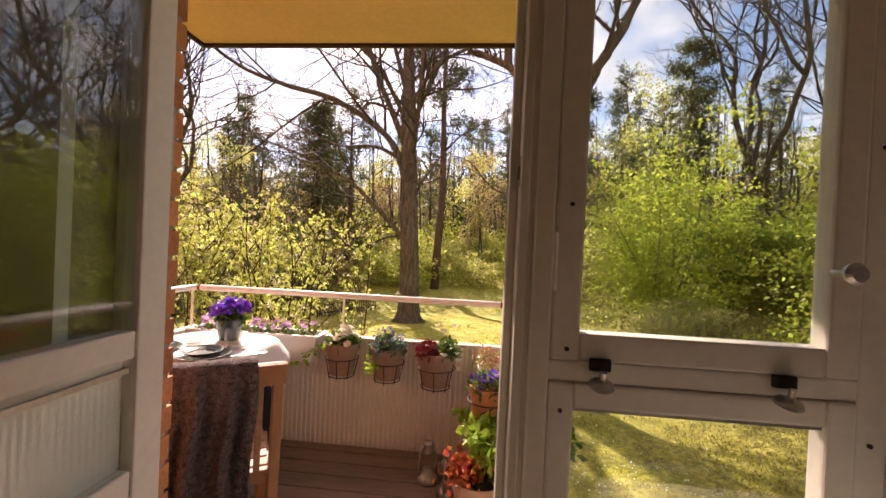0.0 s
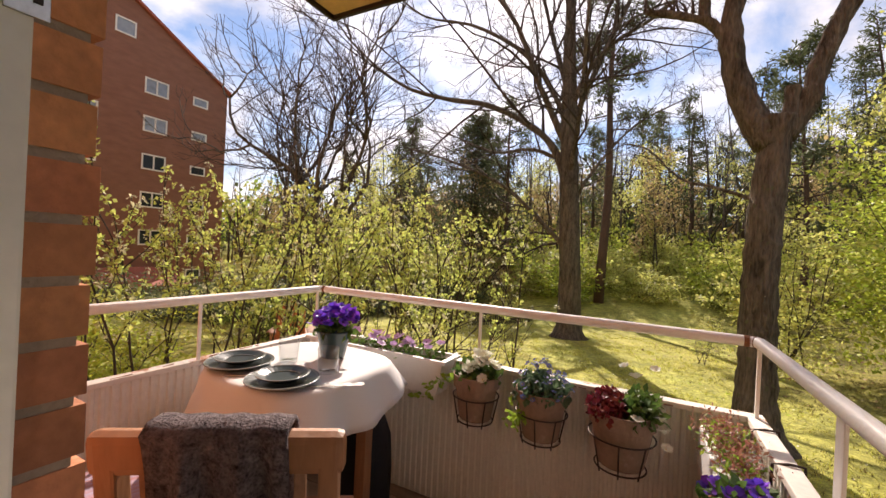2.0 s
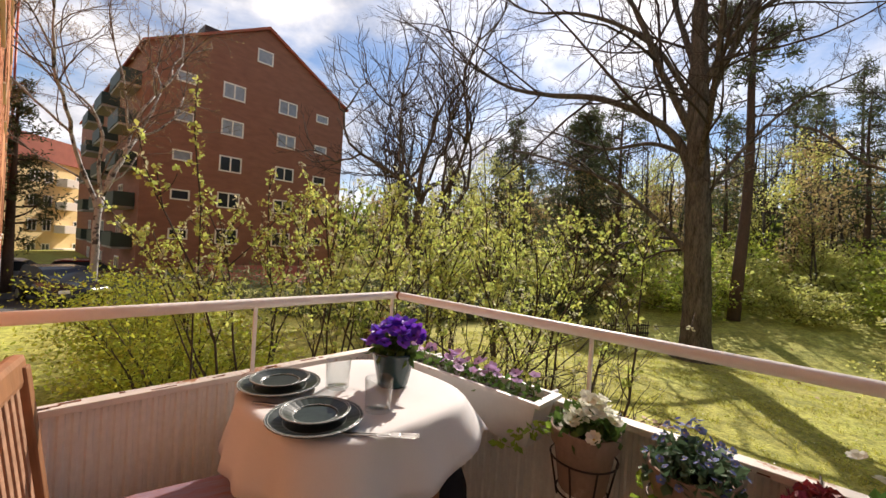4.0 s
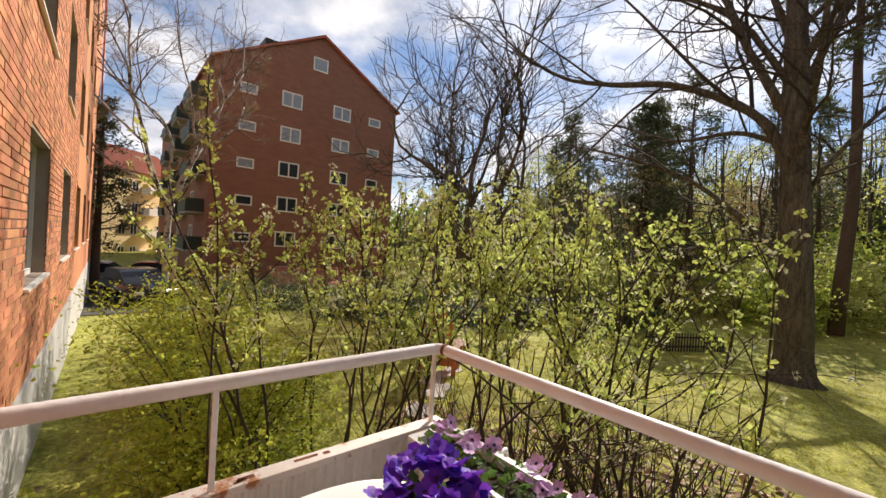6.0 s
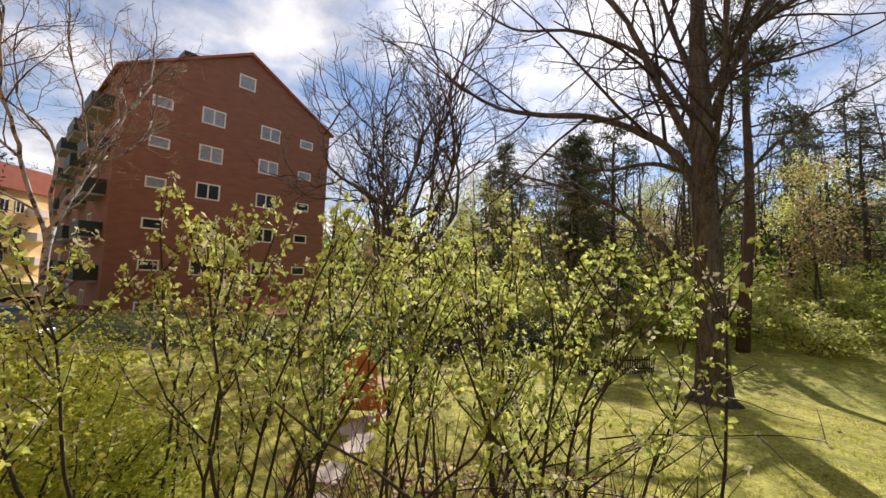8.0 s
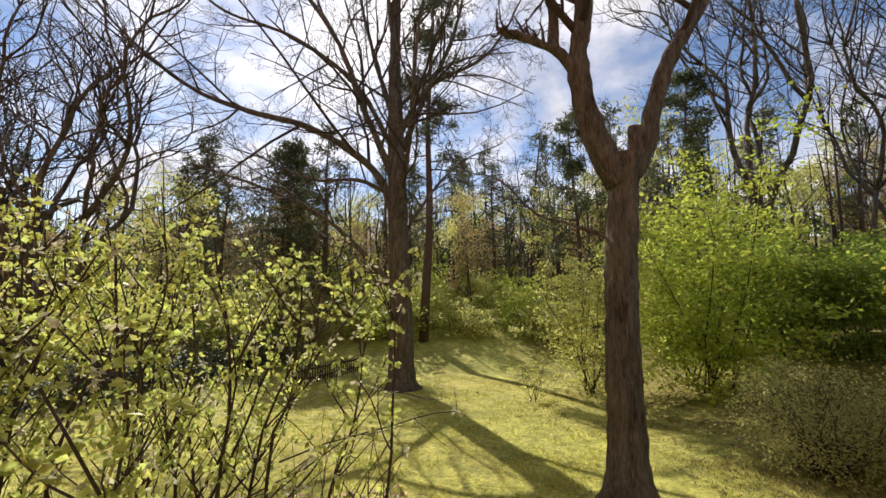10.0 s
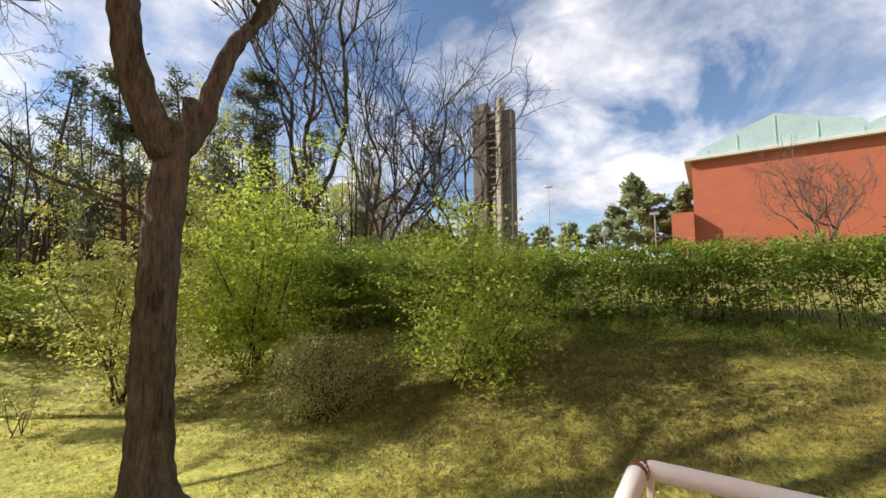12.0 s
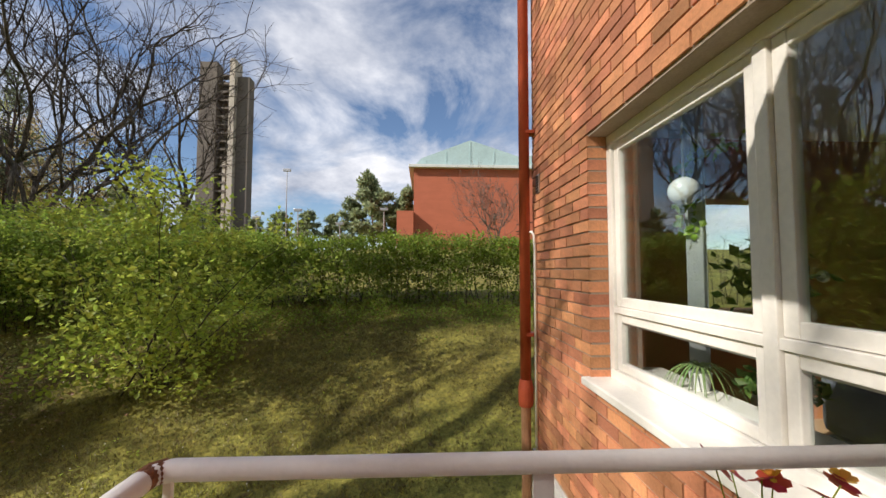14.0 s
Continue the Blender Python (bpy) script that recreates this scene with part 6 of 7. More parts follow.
for i in range(46):
    turn = 16 + 58 * (i + rng.uniform(0, 1)) / 46
    if 46.5 < turn < 51.5:
        continue
    far = rng.uniform(3.0, 4.9) if turn > 22 else rng.uniform(2.9, 3.7)
    x, y = -math.sin(radians(turn)) * far, math.cos(radians(turn)) * far
    top = 1.34 + (np.interp(turn, [12, 18, 26, 36, 50, 62, 70, 78, 92], [0.15, 0.5, 0.68, 0.72, 0.75, 0.85, 0.95, 0.6, 0.8]) * far / 4) * rng.uniform(0.75, 1.05)
    if rng.uniform() < 0.45:
        top -= rng.uniform(0.2, 0.6)
    z0 = gz(x - 0.9, y + 0.75)
    sp, sr = wander((x, y, z0), (rng.normal(0, 0.2), rng.normal(0, 0.16), 1), (top - z0) * 0.96, 0.016, 0.0045, 11, rng, 0.3, 0.09)
    paths.append((sp, sr, 6))
    leafy = 0.55 if turn < 27 else 1.0
    for j in range(7, 12):
        nodes.append(sp[j] + rng.normal(0, 0.01, 3))
    for j in range(int(rng.integers(6, 9))):
        b_ = sp[int(rng.integers(5, 11))]
        a = rng.uniform(0, 2 * math.pi)
        ln = min(rng.uniform(0.35, 0.85), max(0.22, (top - b_[2]) * 1.05))
        s2 = shoot(b_, (0.7 * math.cos(a), 0.7 * math.sin(a), 0.8), ln, 0.0065, 6, 0.12)
        for m_ in range(2):
            a = rng.uniform(0, 2 * math.pi)
            shoot(s2[int(rng.integers(1, 5))], (0.8 * math.cos(a), 0.8 * math.sin(a), 0.7), ln * rng.uniform(0.3, 0.5), 0.0036, 4, 0.1, 0.085, 0.4)
# two long wands beside the facade
for x, y, t_ in ((-2.9, 0.35, 2.35), (-3.5, 0.75, 1.75)):
    z0 = gz(x - 0.9, y + 0.75)
    shoot((x, y, z0), (0.03, 0.02, 1), t_ - z0, 0.01, 12, 0.1, 0.07, 0.55)
# long low twigs that reach over the lawn
for i in range(20):
    p = (rng.uniform(-1.9, -0.9), rng.uniform(2.0, 3.2), rng.uniform(-0.9, 0.5))
    sp, sr = wander(p, (1, rng.normal(0.1, 0.25), rng.uniform(0.05, 0.6)), rng.uniform(0.5, 1.2), 0.0055, 0.002, 8, rng, 0.2, 0.01)
    paths.append((sp, sr, 5))
    for j in (4, 6, 8):
        pale.append(sp[j])
        e = wander(sp[j], rng.normal(0, 0.6, 3) + (0.5, 0, 0.3), 0.28, 0.003, 0.0015, 3, rng, 0.3, 0.03)
        paths.append((e[0], e[1], 3))
# bare tangle low among the stems
for i in range(260):
    turn, far = radians(rng.uniform(9, 60)), rng.uniform(2.9, 4.6)
    x, y = -math.sin(turn) * far, math.cos(turn) * far
    sp, sr = wander((x, y, gz(x - 0.9, y + 0.75)), (rng.normal(0, 0.4), rng.normal(0, 0.3), 1), rng.uniform(0.7, 1.7), 0.007, 0.002, 7, rng, 0.35, 0.02)
    paths.append((sp, sr, 4))
tubes("branchwork", paths, M_TWIG, SH)
leaves("foliage", np.array(nodes), 0.041, M_BUDLEAF, SH, per=9, spread=0.014, seed=82, long=1.4)
leaves("new_shoot", np.array(pale), 0.036, leafmat("silvery_buds", (0.6, 0.6, 0.38), 0.45, 0.2), SH, per=7, spread=0.01, seed=83, long=1.9)
leafy_bush("bush", (-5.6, 1.7, gz(-5.6, 1.7)), (2.8, 1.9, 1.75), "green bush against the facade", "bush", M_LEAFW, 91, 16000, 0.05, 30, 0.6, "bushes by the wall", skirt=2)
leafy_bush("bush", (-8.6, 1.8, gz(-8.6, 1.8)), (3.4, 2.2, 2.1), "green bush against the facade", "bush", M_LEAFW, 92, 15000, 0.055, 30, 0.6, "bushes by the wall", skirt=2)
leafy_bush("bush", (-4.0, 1.3, gz(-4.0, 1.3)), (1.8, 1.3, 1.2), "low green bush against the facade", "bush", M_LEAFW, 93, 6000, 0.045, 16, 0.6, "bushes by the wall", skirt=2)
# dry leaves and bare soil under the shrub
n = 2600
a, d = np.radians(rng.uniform(6, 58, n)), rng.uniform(2.4, 6.2, n)
x, y = -0.9 - np.sin(a) * d, 0.75 + np.cos(a) * d
tagged(leaves("fallen_leaves", np.stack([x, y, ground_z(x, y) + 0.02], -1), 0.085, M_LITTER, seed=84, flat=0.8, long=1.3), "brown fallen leaves under the budding shrub", "leaves", kind="stuff")
# dark thicket across the grass, in front of the parking
rng = np.random.default_rng(97)
dk = leafy_bush("bush", (-12.4, 9.2, gz(-12.4, 9.2)), (3.0, 2.6, 1.9), "dark evergreen bush on the grass", "bush", M_LEAFE, 98, 6000, 0.07, 20, 0.7, "dark thicket", skirt=2.5)
for turn, far, s_ in ((64, 17.0, 1.0), (58, 16.0, 1.1), (52, 15.5, 1.0), (46, 17.0, 1.15), (40, 18.5, 1.0), (35, 19.0, 1.2), (30, 20.0, 1.1), (71, 19.0, 1.1), (78, 21.0, 1.0), (25, 21.0, 1.2), (84, 23.0, 0.9)):
    x, y = -0.9 - math.sin(radians(turn)) * far, 0.75 + math.cos(radians(turn)) * far
    c = copy_thing(dk, pose(x, y, gz(x, y) - 0.05, 0, 0, rng.uniform(0, 360)))
    c.scale = (s_ * 1.25, s_ * 1.25, s_ * rng.uniform(0.7, 1.0))
leafy_bush("bush", (-9.6, 7.4, gz(-9.6, 7.4)), (2.6, 2.4, 1.6), "dark evergreen bush on the lawn", "bush", M_LEAFD, 94, 5000, 0.05, 16, 0.7)

# distant woods that close the view
rng = np.random.default_rng(120)
n = 42000
a = np.radians(rng.uniform(-68, 62, n)); d = rng.uniform(46, 95, n)
x, y = d * np.sin(a), d * np.cos(a)
ok = (y > 30) & ~((x > 34) & (y < 60))
x, y, d = x[ok], y[ok], d[ok]
hgt = 5.5 + 3.5 * np.sin(x * 0.21) * np.sin(y * 0.17 + 1) + 2 * np.sin(x * 0.6)
z = ground_z(x, y) + hgt * rng.uniform(0, 1, len(x)) ** 0.8
cols = [M_LEAFB, M_NEEDLE, M_LEAFD]
pick = (np.sin(x * 0.13 + 2) + np.sin(y * 0.2) + rng.normal(0, 0.5, len(x)))
for k, (lo, hi) in enumerate(((-9, -0.1), (-0.1, 0.9), (0.9, 9))):
    s_ = (pick >= lo) & (pick < hi)
    tagged(leaves("far_woods", np.stack([x[s_], y[s_], z[s_]], -1), 0.75, cols[k], seed=121 + k, long=1.4), "brown and green woods closing the distance", "woods", kind="stuff")
tp = []
for i in range(420):
    a_, d_ = math.radians(rng.uniform(-62, 45)), rng.uniform(30, 80)
    x_, y_ = d_ * math.sin(a_), d_ * math.cos(a_)
    if y_ < 25:
        continue
    sp, sr = wander((x_, y_, gz(x_, y_)), (0, 0, 1), rng.uniform(6, 13), rng.uniform(0.05, 0.13), 0.02, 5, rng, 0.06, 0.02)
    tp.append((sp, sr, 5))
tagged(tubes("far_trunks", tp, M_TWIG), "slim far trunks among the woods", "woods", kind="stuff")

# birch beside the block
fork_tree("birch_tree", (-22.4, 2.6, gz(-22.4, 2.6)), 15.0, "white-stemmed birch with hanging bare twigs", 131, 4, 0.15, 0.3, 0.42, 7, 0.006, hang=0.07, bark=mat("birch_bark", (0.36, 0.34, 0.31), 0.8, var=0.2, scale=3, fine=12, bump=0.3, stain=(0.06, 0.05, 0.05), stain_at=0.52), twig=mat("brown_birch_twigs", (0.14, 0.1, 0.075), 0.9, var=0.3, scale=3, fine=40), buds=M_LEAFB, bud=0.05)
pine("pine_tree", (-27, 0.2, gz(-27, 0.2)), 9.5, "dark pine beside the far end of the facade", 132, bare=0.15, wide=2.2, n=5000)

# grass blades, daisies and dry leaves on the lawn
rng = np.random.default_rng(140)
M_GRASS = leafmat("grass_blades", (0.46, 0.46, 0.075), 0.45, 0.45)
# bank tufts: dry tone with the slope's shade put into the colour
M_DRYSHADE = leafmat("dry_shaded_grass_blades", (0.2, 0.175, 0.06), 0.3, 0.45)


def turf(name, x, y, material, label):
    """Tufts of three blades each."""
    x, y = np.repeat(x, 3) + rng.normal(0, 0.018, 3 * len(x)), np.repeat(y, 3) + rng.normal(0, 0.018, 3 * len(y))
    z = ground_z(x, y) - 0.005
    m_ = len(x)
    lean = rng.normal(0, 0.03, (m_, 2)); hh = rng.uniform(0.02, 0.062, m_); w = rng.uniform(0.004, 0.009, m_); an = rng.uniform(0, math.pi, m_)
    v = np.stack([np.stack([x - w * np.cos(an), y - w * np.sin(an), z], -1), np.stack([x + w * np.cos(an), y + w * np.sin(an), z], -1), np.stack([x + lean[:, 0], y + lean[:, 1], z + hh], -1)], 1).reshape(-1, 3)
    return tagged(raw(name, v.tolist(), np.arange(3 * m_).reshape(-1, 3).tolist(), material), label, "grass", kind="stuff")


n = 105000
x = rng.uniform(-9, 10, n); y = 1.2 + 16 * rng.uniform(0, 1, n) ** 1.5
clump = np.sin(x * 2.1) * np.sin(y * 1.7 + 1) + np.sin(x * 5.3 + 2) * np.sin(y * 4.9) + np.sin(x * 11 + y * 3) * 0.5 + rng.normal(0, 0.7, n)
keep = clump > 0.1
x, y = x[keep], y[keep]
# mask of the tufts towards the bank that get the shade-darkened colour
dry_shaded = (x - 3.2 + 0.15 * (y - 4) + rng.normal(0, 1.0, len(x)) + 0.8 * np.sin(y * 1.3)) > 0
turf("grass", x[~dry_shaded], y[~dry_shaded], M_GRASS, "short tufted grass and moss")
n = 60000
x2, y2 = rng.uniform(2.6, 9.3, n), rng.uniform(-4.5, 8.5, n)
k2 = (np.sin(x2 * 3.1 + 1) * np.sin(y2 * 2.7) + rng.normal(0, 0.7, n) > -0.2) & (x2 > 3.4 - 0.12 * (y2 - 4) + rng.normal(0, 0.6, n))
x, y, dry_shaded = np.concatenate([x, x2[k2]]), np.concatenate([y, y2[k2]]), np.concatenate([dry_shaded, np.ones(int(k2.sum()), bool)])
turf("grass", x[dry_shaded], y[dry_shaded], M_DRYSHADE, "short dull brownish grass on the slope, with shade in its colour")
n = 5200
x = rng.normal(8.6, 0.5, n); y = rng.uniform(-3, 9, n)
tagged(leaves("ground_cover", np.stack([x, y, ground_z(x, y) + 0.03 + 0.12 * rng.uniform(0, 1, n)], -1), 0.06, M_LEAFD, per=2, spread=0.05, seed=144, flat=0.4), "low green weeds at the foot of the hedge", "weeds", kind="stuff")
n = 1300
x = rng.uniform(-6, 9, n); y = rng.uniform(1.8, 12, n)
keep = (np.sin(x * 1.1 + 0.5) * np.sin(y * 0.9) > 0.25)
tagged(leaves("ground_leaves", np.stack([x[keep], y[keep], ground_z(x[keep], y[keep]) + 0.02], -1), 0.05, M_LEAFG, per=3, spread=0.04, seed=141, flat=0.5), "low weeds in the lawn", "weeds", kind="stuff")
n = 700
x = np.concatenate([rng.normal(1.2, 0.9, n // 2), rng.uniform(-3, 7, n // 2)]); y = np.concatenate([rng.normal(3.4, 0.8, n // 2), rng.uniform(2, 11, n // 2)])
tagged(leaves("daisies", np.stack([x, y, ground_z(x, y) + 0.04], -1), 0.022, M_WHITEP, seed=142, flat=0.8, long=1.0), "scattered small white daisies in the lawn", "flowers", kind="stuff")
n = 1300
x = np.concatenate([rng.normal(6.3, 1.0, n), rng.normal(7.0, 3.0, n)]); y = np.concatenate([rng.normal(8.6, 1.0, n), rng.normal(15.5, 2.0, n)])
tagged(leaves("fallen_leaves", np.stack([x, y, ground_z(x, y) + 0.015], -1), 0.08, M_LITTER, seed=143, flat=0.9, long=1.3), "brown fallen leaves under the bushes", "leaves", kind="stuff")
# ---- buildings around ----
M_BLOCK = mat("far_brick", (0.27, 0.12, 0.075), 0.9, var=0.22, scale=1.1, fine=14, bump=0.2, stretch=(1, 1, 3))
M_HALL = mat("hall_brick", (0.4, 0.115, 0.058), 0.9, var=0.12, scale=0.6, fine=9, bump=0.15, stretch=(1, 1, 3))
M_COPPER = mat("copper_green", (0.37, 0.49, 0.48), 0.6, var=0.15, scale=0.5, fine=6, bump=0.05)
M_TOWER = mat("tower_concrete", (0.13, 0.108, 0.088), 0.9, var=0.15, scale=0.3, fine=3, bump=0.2)
M_OCHRE = mat("ochre_render", (0.72, 0.55, 0.27), 0.9, var=0.1, scale=0.4, fine=5, bump=0.1)
M_DARKGLASS = mat("dark_window_glass", (0.03, 0.035, 0.04), 0.08, var=0.2, scale=0.5, fine=3, bump=0.0)
M_TILE = mat("red_roof_tiles", (0.36, 0.1, 0.06), 0.8, var=0.2, scale=1, fine=10, bump=0.3)


M_PALEGLASS = mat("curtained_pane", (0.3, 0.33, 0.36), 0.1, var=0.3, scale=0.6, fine=3, bump=0.0)


def far_window(parent, m, w, h, panes=2, glass=None):
    """A framed window with mullions, facing +y of its pose."""
    bm = bmesh.new()
    f = 0.1
    box(bm, -w / 2, w / 2, 0, 0.06, h / 2 - f, h / 2)
    box(bm, -w / 2, w / 2, 0, 0.06, -h / 2, -h / 2 + f)
    box(bm, -w / 2, -w / 2 + f, 0, 0.06, -h / 2 + f, h / 2 - f)
    box(bm, w / 2 - f, w / 2, 0, 0.06, -h / 2 + f, h / 2 - f)
    for i in range(1, panes):
        x = -w / 2 + w * i / panes
        box(bm, x - f / 2, x + f / 2, 0, 0.055, -h / 2 + f, h / 2 - f)
    bmesh.ops.transform(bm, matrix=m, verts=bm.verts)
    win = part("window", bm, M_WHITE, parent)
    bm = boxbm(-w / 2 + f, w / 2 - f, 0.004, 0.012, -h / 2 + f, h / 2 - f)
    bmesh.ops.transform(bm, matrix=m, verts=bm.verts)
    part("pane", bm, glass or M_DARKGLASS, win)


def prism(bm, prof, a, b, way):
    """A profile of (u, z) pushed from a to b along x or y."""
    def at(p, s):
        return (s, p[0], p[1]) if way == "x" else (p[0], s, p[1])
    v0 = [bm.verts.new(at(p, a)) for p in prof]
    v1 = [bm.verts.new(at(p, b)) for p in prof]
    n = len(prof)
    for i in range(n):
        bm.faces.new((v0[i], v0[(i + 1) % n], v1[(i + 1) % n], v1[i]))
    bm.faces.new(v0); bm.faces.new(v1[::-1])
    return bm


block = thing("apartment_block", pose(-33, 13.5, -2), "six-storey red brick apartment block with a gabled end", "building")
Y0, Y1 = -7.6, 7.6
part("wall", prism(bmesh.new(), [(Y0, -2.0), (Y1, -2.0), (Y1, 15.6), (0.2, 19.75), (Y0, 15.6)], -34, 0, "x"), M_BLOCK, block)
for s in (-1, 1):
    e = Y0 if s < 0 else Y1
    bm = prism(bmesh.new(), [(0.2, 19.78), (e * 1.04, 15.45), (e * 1.04, 15.6), (0.2, 20.0)], -34.2, 0.25, "x")
    part("roof", bm, M_TILE, block)
part("chimney", boxbm(-3.4, -1.6, -3.9, -2.3, 17.0, 18.9), M_DARKMETAL, block)
facing = Matrix.Rotation(radians(-90), 4, "Z")
for k in range(6):
    z = 14.0 - 2.76 * k
    for y, w, h, p in ((-5.28, 1.2, 0.75, 1), (-2.1, 1.6, 1.2, 2), (2.15, 1.6, 1.15, 2), (5.35, 1.2, 0.72, 1)):
        far_window(block, Matrix.Translation((0.0, y, z)) @ facing, w, h, p, M_PALEGLASS if k < 2 or (k == 2 and y < -5) else None)
far_window(block, Matrix.Translation((0.0, 0.05, 17.5)) @ facing, 1.25, 1.1, 1, M_PALEGLASS)
for k in range(6):
    z = 12.9 - 2.76 * k
    for x in (-3.2, -11.0, -19.0):
        b_ = part("balcony", boxbm(x - 2.0, x + 2.0, Y0 - 1.1, Y0, z - 0.15, z, 0.02), M_CONC, block)
        part("balcony_front", boxbm(x - 2.0, x + 2.0, Y0 - 1.15, Y0 - 1.1, z, z + 0.95), mat("balcony_sheet_green", (0.03, 0.05, 0.035), 0.6, var=0.1, scale=2, fine=20), b_)
        part("balcony_front", boxbm(x + 2.0, x + 2.05, Y0 - 1.1, Y0, z, z + 0.95), MATS["balcony_sheet_green"], b_)
        far_window(block, Matrix.Translation((x - 3.2, Y0, z + 1.2)) @ Matrix.Rotation(radians(180), 4, "Z"), 1.6, 1.3, 2)

porch = thing("entrance_porch", pose(-31.2, 13.2, -4.0), "low entrance porch with a red tiled roof", "porch")
part("wall", boxbm(-1.6, 1.4, -3.0, 3.0, -0.5, 1.7), M_BLOCK, porch)
for k in range(7):
    bm = boxbm(-0.2, 0.2, -3.4, 3.4, -0.03, 0.03, 0.01)
    bmesh.ops.transform(bm, matrix=pose(1.7 - k * 0.36, 0, 1.85 + k * 0.15, 0, 26, 0), verts=bm.verts)
    part("tile_course", bm, M_TILE, porch)

far_block = thing("apartment_block", pose(-70, 5, -4, 0, 0, 45), "ochre apartment block with white balconies and a tiled roof", "building")
part("wall", boxbm(-10, 0, -16, 4.6, 0, 12.5), M_OCHRE, far_block)
part("roof", prism(bmesh.new(), [(-16.3, 12.5), (5.0, 12.5), (0.5, 15.2), (-11, 15.2)], -10.4, 0.4, "x"), M_TILE, far_block)
for k in range(4):
    for y in (-11.5, -8.0, -4.2, -2.4, 1.8, 3.6):
        far_window(far_block, Matrix.Translation((0, y, 1.9 + 2.9 * k)) @ facing, 1.1, 1.4, 2)
    part("balcony", boxbm(0, 1.3, -1.4, 1.1, 1.0 + 2.9 * k, 2.0 + 2.9 * k, 0.03), M_WHITE, far_block)

hall = thing("brick_hall", pose(45, -6, 2), "red brick hall with a green copper roof", "building")
part("wall", boxbm(0.6, 22, -16, 8.3, -3, 11.35), M_HALL, hall)
part("cornice", boxbm(0.0, 22.4, -16.4, 8.9, 11.3, 11.65, 0.05), mat("pale_cornice", (0.55, 0.55, 0.5), 0.7, var=0.1, scale=1, fine=10), hall)
part("roof", prism(bmesh.new(), [(8.2, 11.65), (7.4, 12.5), (1.65, 14.75), (-4.1, 12.9), (-4.3, 12.4), (-9.0, 14.6), (-15, 12.6), (-16, 11.65)], 0.6, 22, "x"), M_COPPER, hall)
for y in (6.9, 4.5, 1.65, -1.2, -4.0):
    part("roof_seam", boxbm(0.55, 0.6, y - 0.05, y + 0.05, 11.7, 12.2 + max(0, 2.3 - abs(y - 1.65) * 0.42)), M_COPPER, hall)
part("annex", boxbm(-0.5, 8, 8.3, 10.2, -3, 6.1), M_HALL, hall)

tower = thing("concrete_tower", pose(75, 38.5, 8), "tall grey concrete tower of two tall slabs", "tower")
part("slab", boxbm(0, 2.4, 2.1, 5.4, -6, 33.0, 0.1), M_TOWER, tower)
part("slab", boxbm(0, 2.2, -4.0, -1.7, -6, 30.2, 0.1), M_TOWER, tower)
part("rib", boxbm(-1.0, 2.0, -1.7, -0.7, -6, 33.2, 0.05), mat("pale_concrete", (0.42, 0.37, 0.3), 0.9, var=0.1, scale=0.5, fine=5), tower)
part("core_wall", boxbm(2.0, 2.4, -0.7, 2.1, -6, 30), M_TOWER, tower)
part("rib", boxbm(0.6, 1.2, 0.35, 0.95, -6, 14, 0.05), MATS["pale_concrete"], tower)
for k in range(18):
    part("beam", boxbm(0.4, 2.0, -0.7, 2.1, 3.2 + 1.6 * k, 3.55 + 1.6 * k), M_TOWER, tower)

for x, y, top in ((50, 18.46, 14.1), (50, 17.0, 9.0), (50, 6.2, 9.2), (50, 22.1, 8.0), (50, 11.75, 7.3)):
    p_ = thing("floodlight_mast" if top > 7 else "street_lamp", pose(x, y, 1.5), "slim pale lamp mast beyond the hedge", "mast", "lamp masts")
    part("pole", turned([(0.09, 0), (0.06, top - 1.8)], seg=8), M_STEEL, p_)
    part("lamp_head", boxbm(-0.15, 0.15, -0.5, 0.5, top - 1.8, top - 1.45, 0.05), M_STEEL, p_)
rng = np.random.default_rng(95)
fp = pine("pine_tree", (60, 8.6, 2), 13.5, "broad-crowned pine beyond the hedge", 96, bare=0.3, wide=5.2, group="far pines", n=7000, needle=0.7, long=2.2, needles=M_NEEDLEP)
for x, y, s in ((60, 4.5, 0.85), (62, 12, 0.75), (66, 16, 0.6), (64, 20, 0.62), (68, 26, 0.65), (70, 31, 0.6), (66, 38, 0.7), (62, 46, 0.8), (64, 54, 0.8), (58, 62, 0.8), (52, 40, 0.7), (48, 34, 0.55), (46, 48, 0.75)):
    c = copy_thing(fp, pose(x, y, 2, 0, 0, rng.uniform(0, 360)))
    c.scale = (s, s, s)
# downpipes, vent and cable on the facade
def downpipe(x, z0, z1, label):
    p_ = thing("downpipe", pose(x, 0.09, 0), label, "downpipe", "downpipes")
    part("pipe", turned([(0.05, z0), (0.05, z1)], seg=16), M_PIPE, p_, smooth=True)
    part("shoe", turned([(0.062, z0 - 0.24), (0.07, z0 - 0.2), (0.07, z0 - 0.08), (0.056, z0)], seg=16), M_PIPE, p_)
    part("drain_pipe", turned([(0.045, gz(x, 0.1) - 0.1), (0.045, z0 - 0.24)], seg=12), mat("clay_pipe", (0.4, 0.2, 0.1), 0.8, var=0.2), p_, "short clay pipe below")
    z = z0 + 0.4
    while z < z1:
        part("bracket", boxbm(-0.058, 0.058, -0.09, 0.0, z, z + 0.03), M_PIPE, p_)
        z += 1.9
    return p_


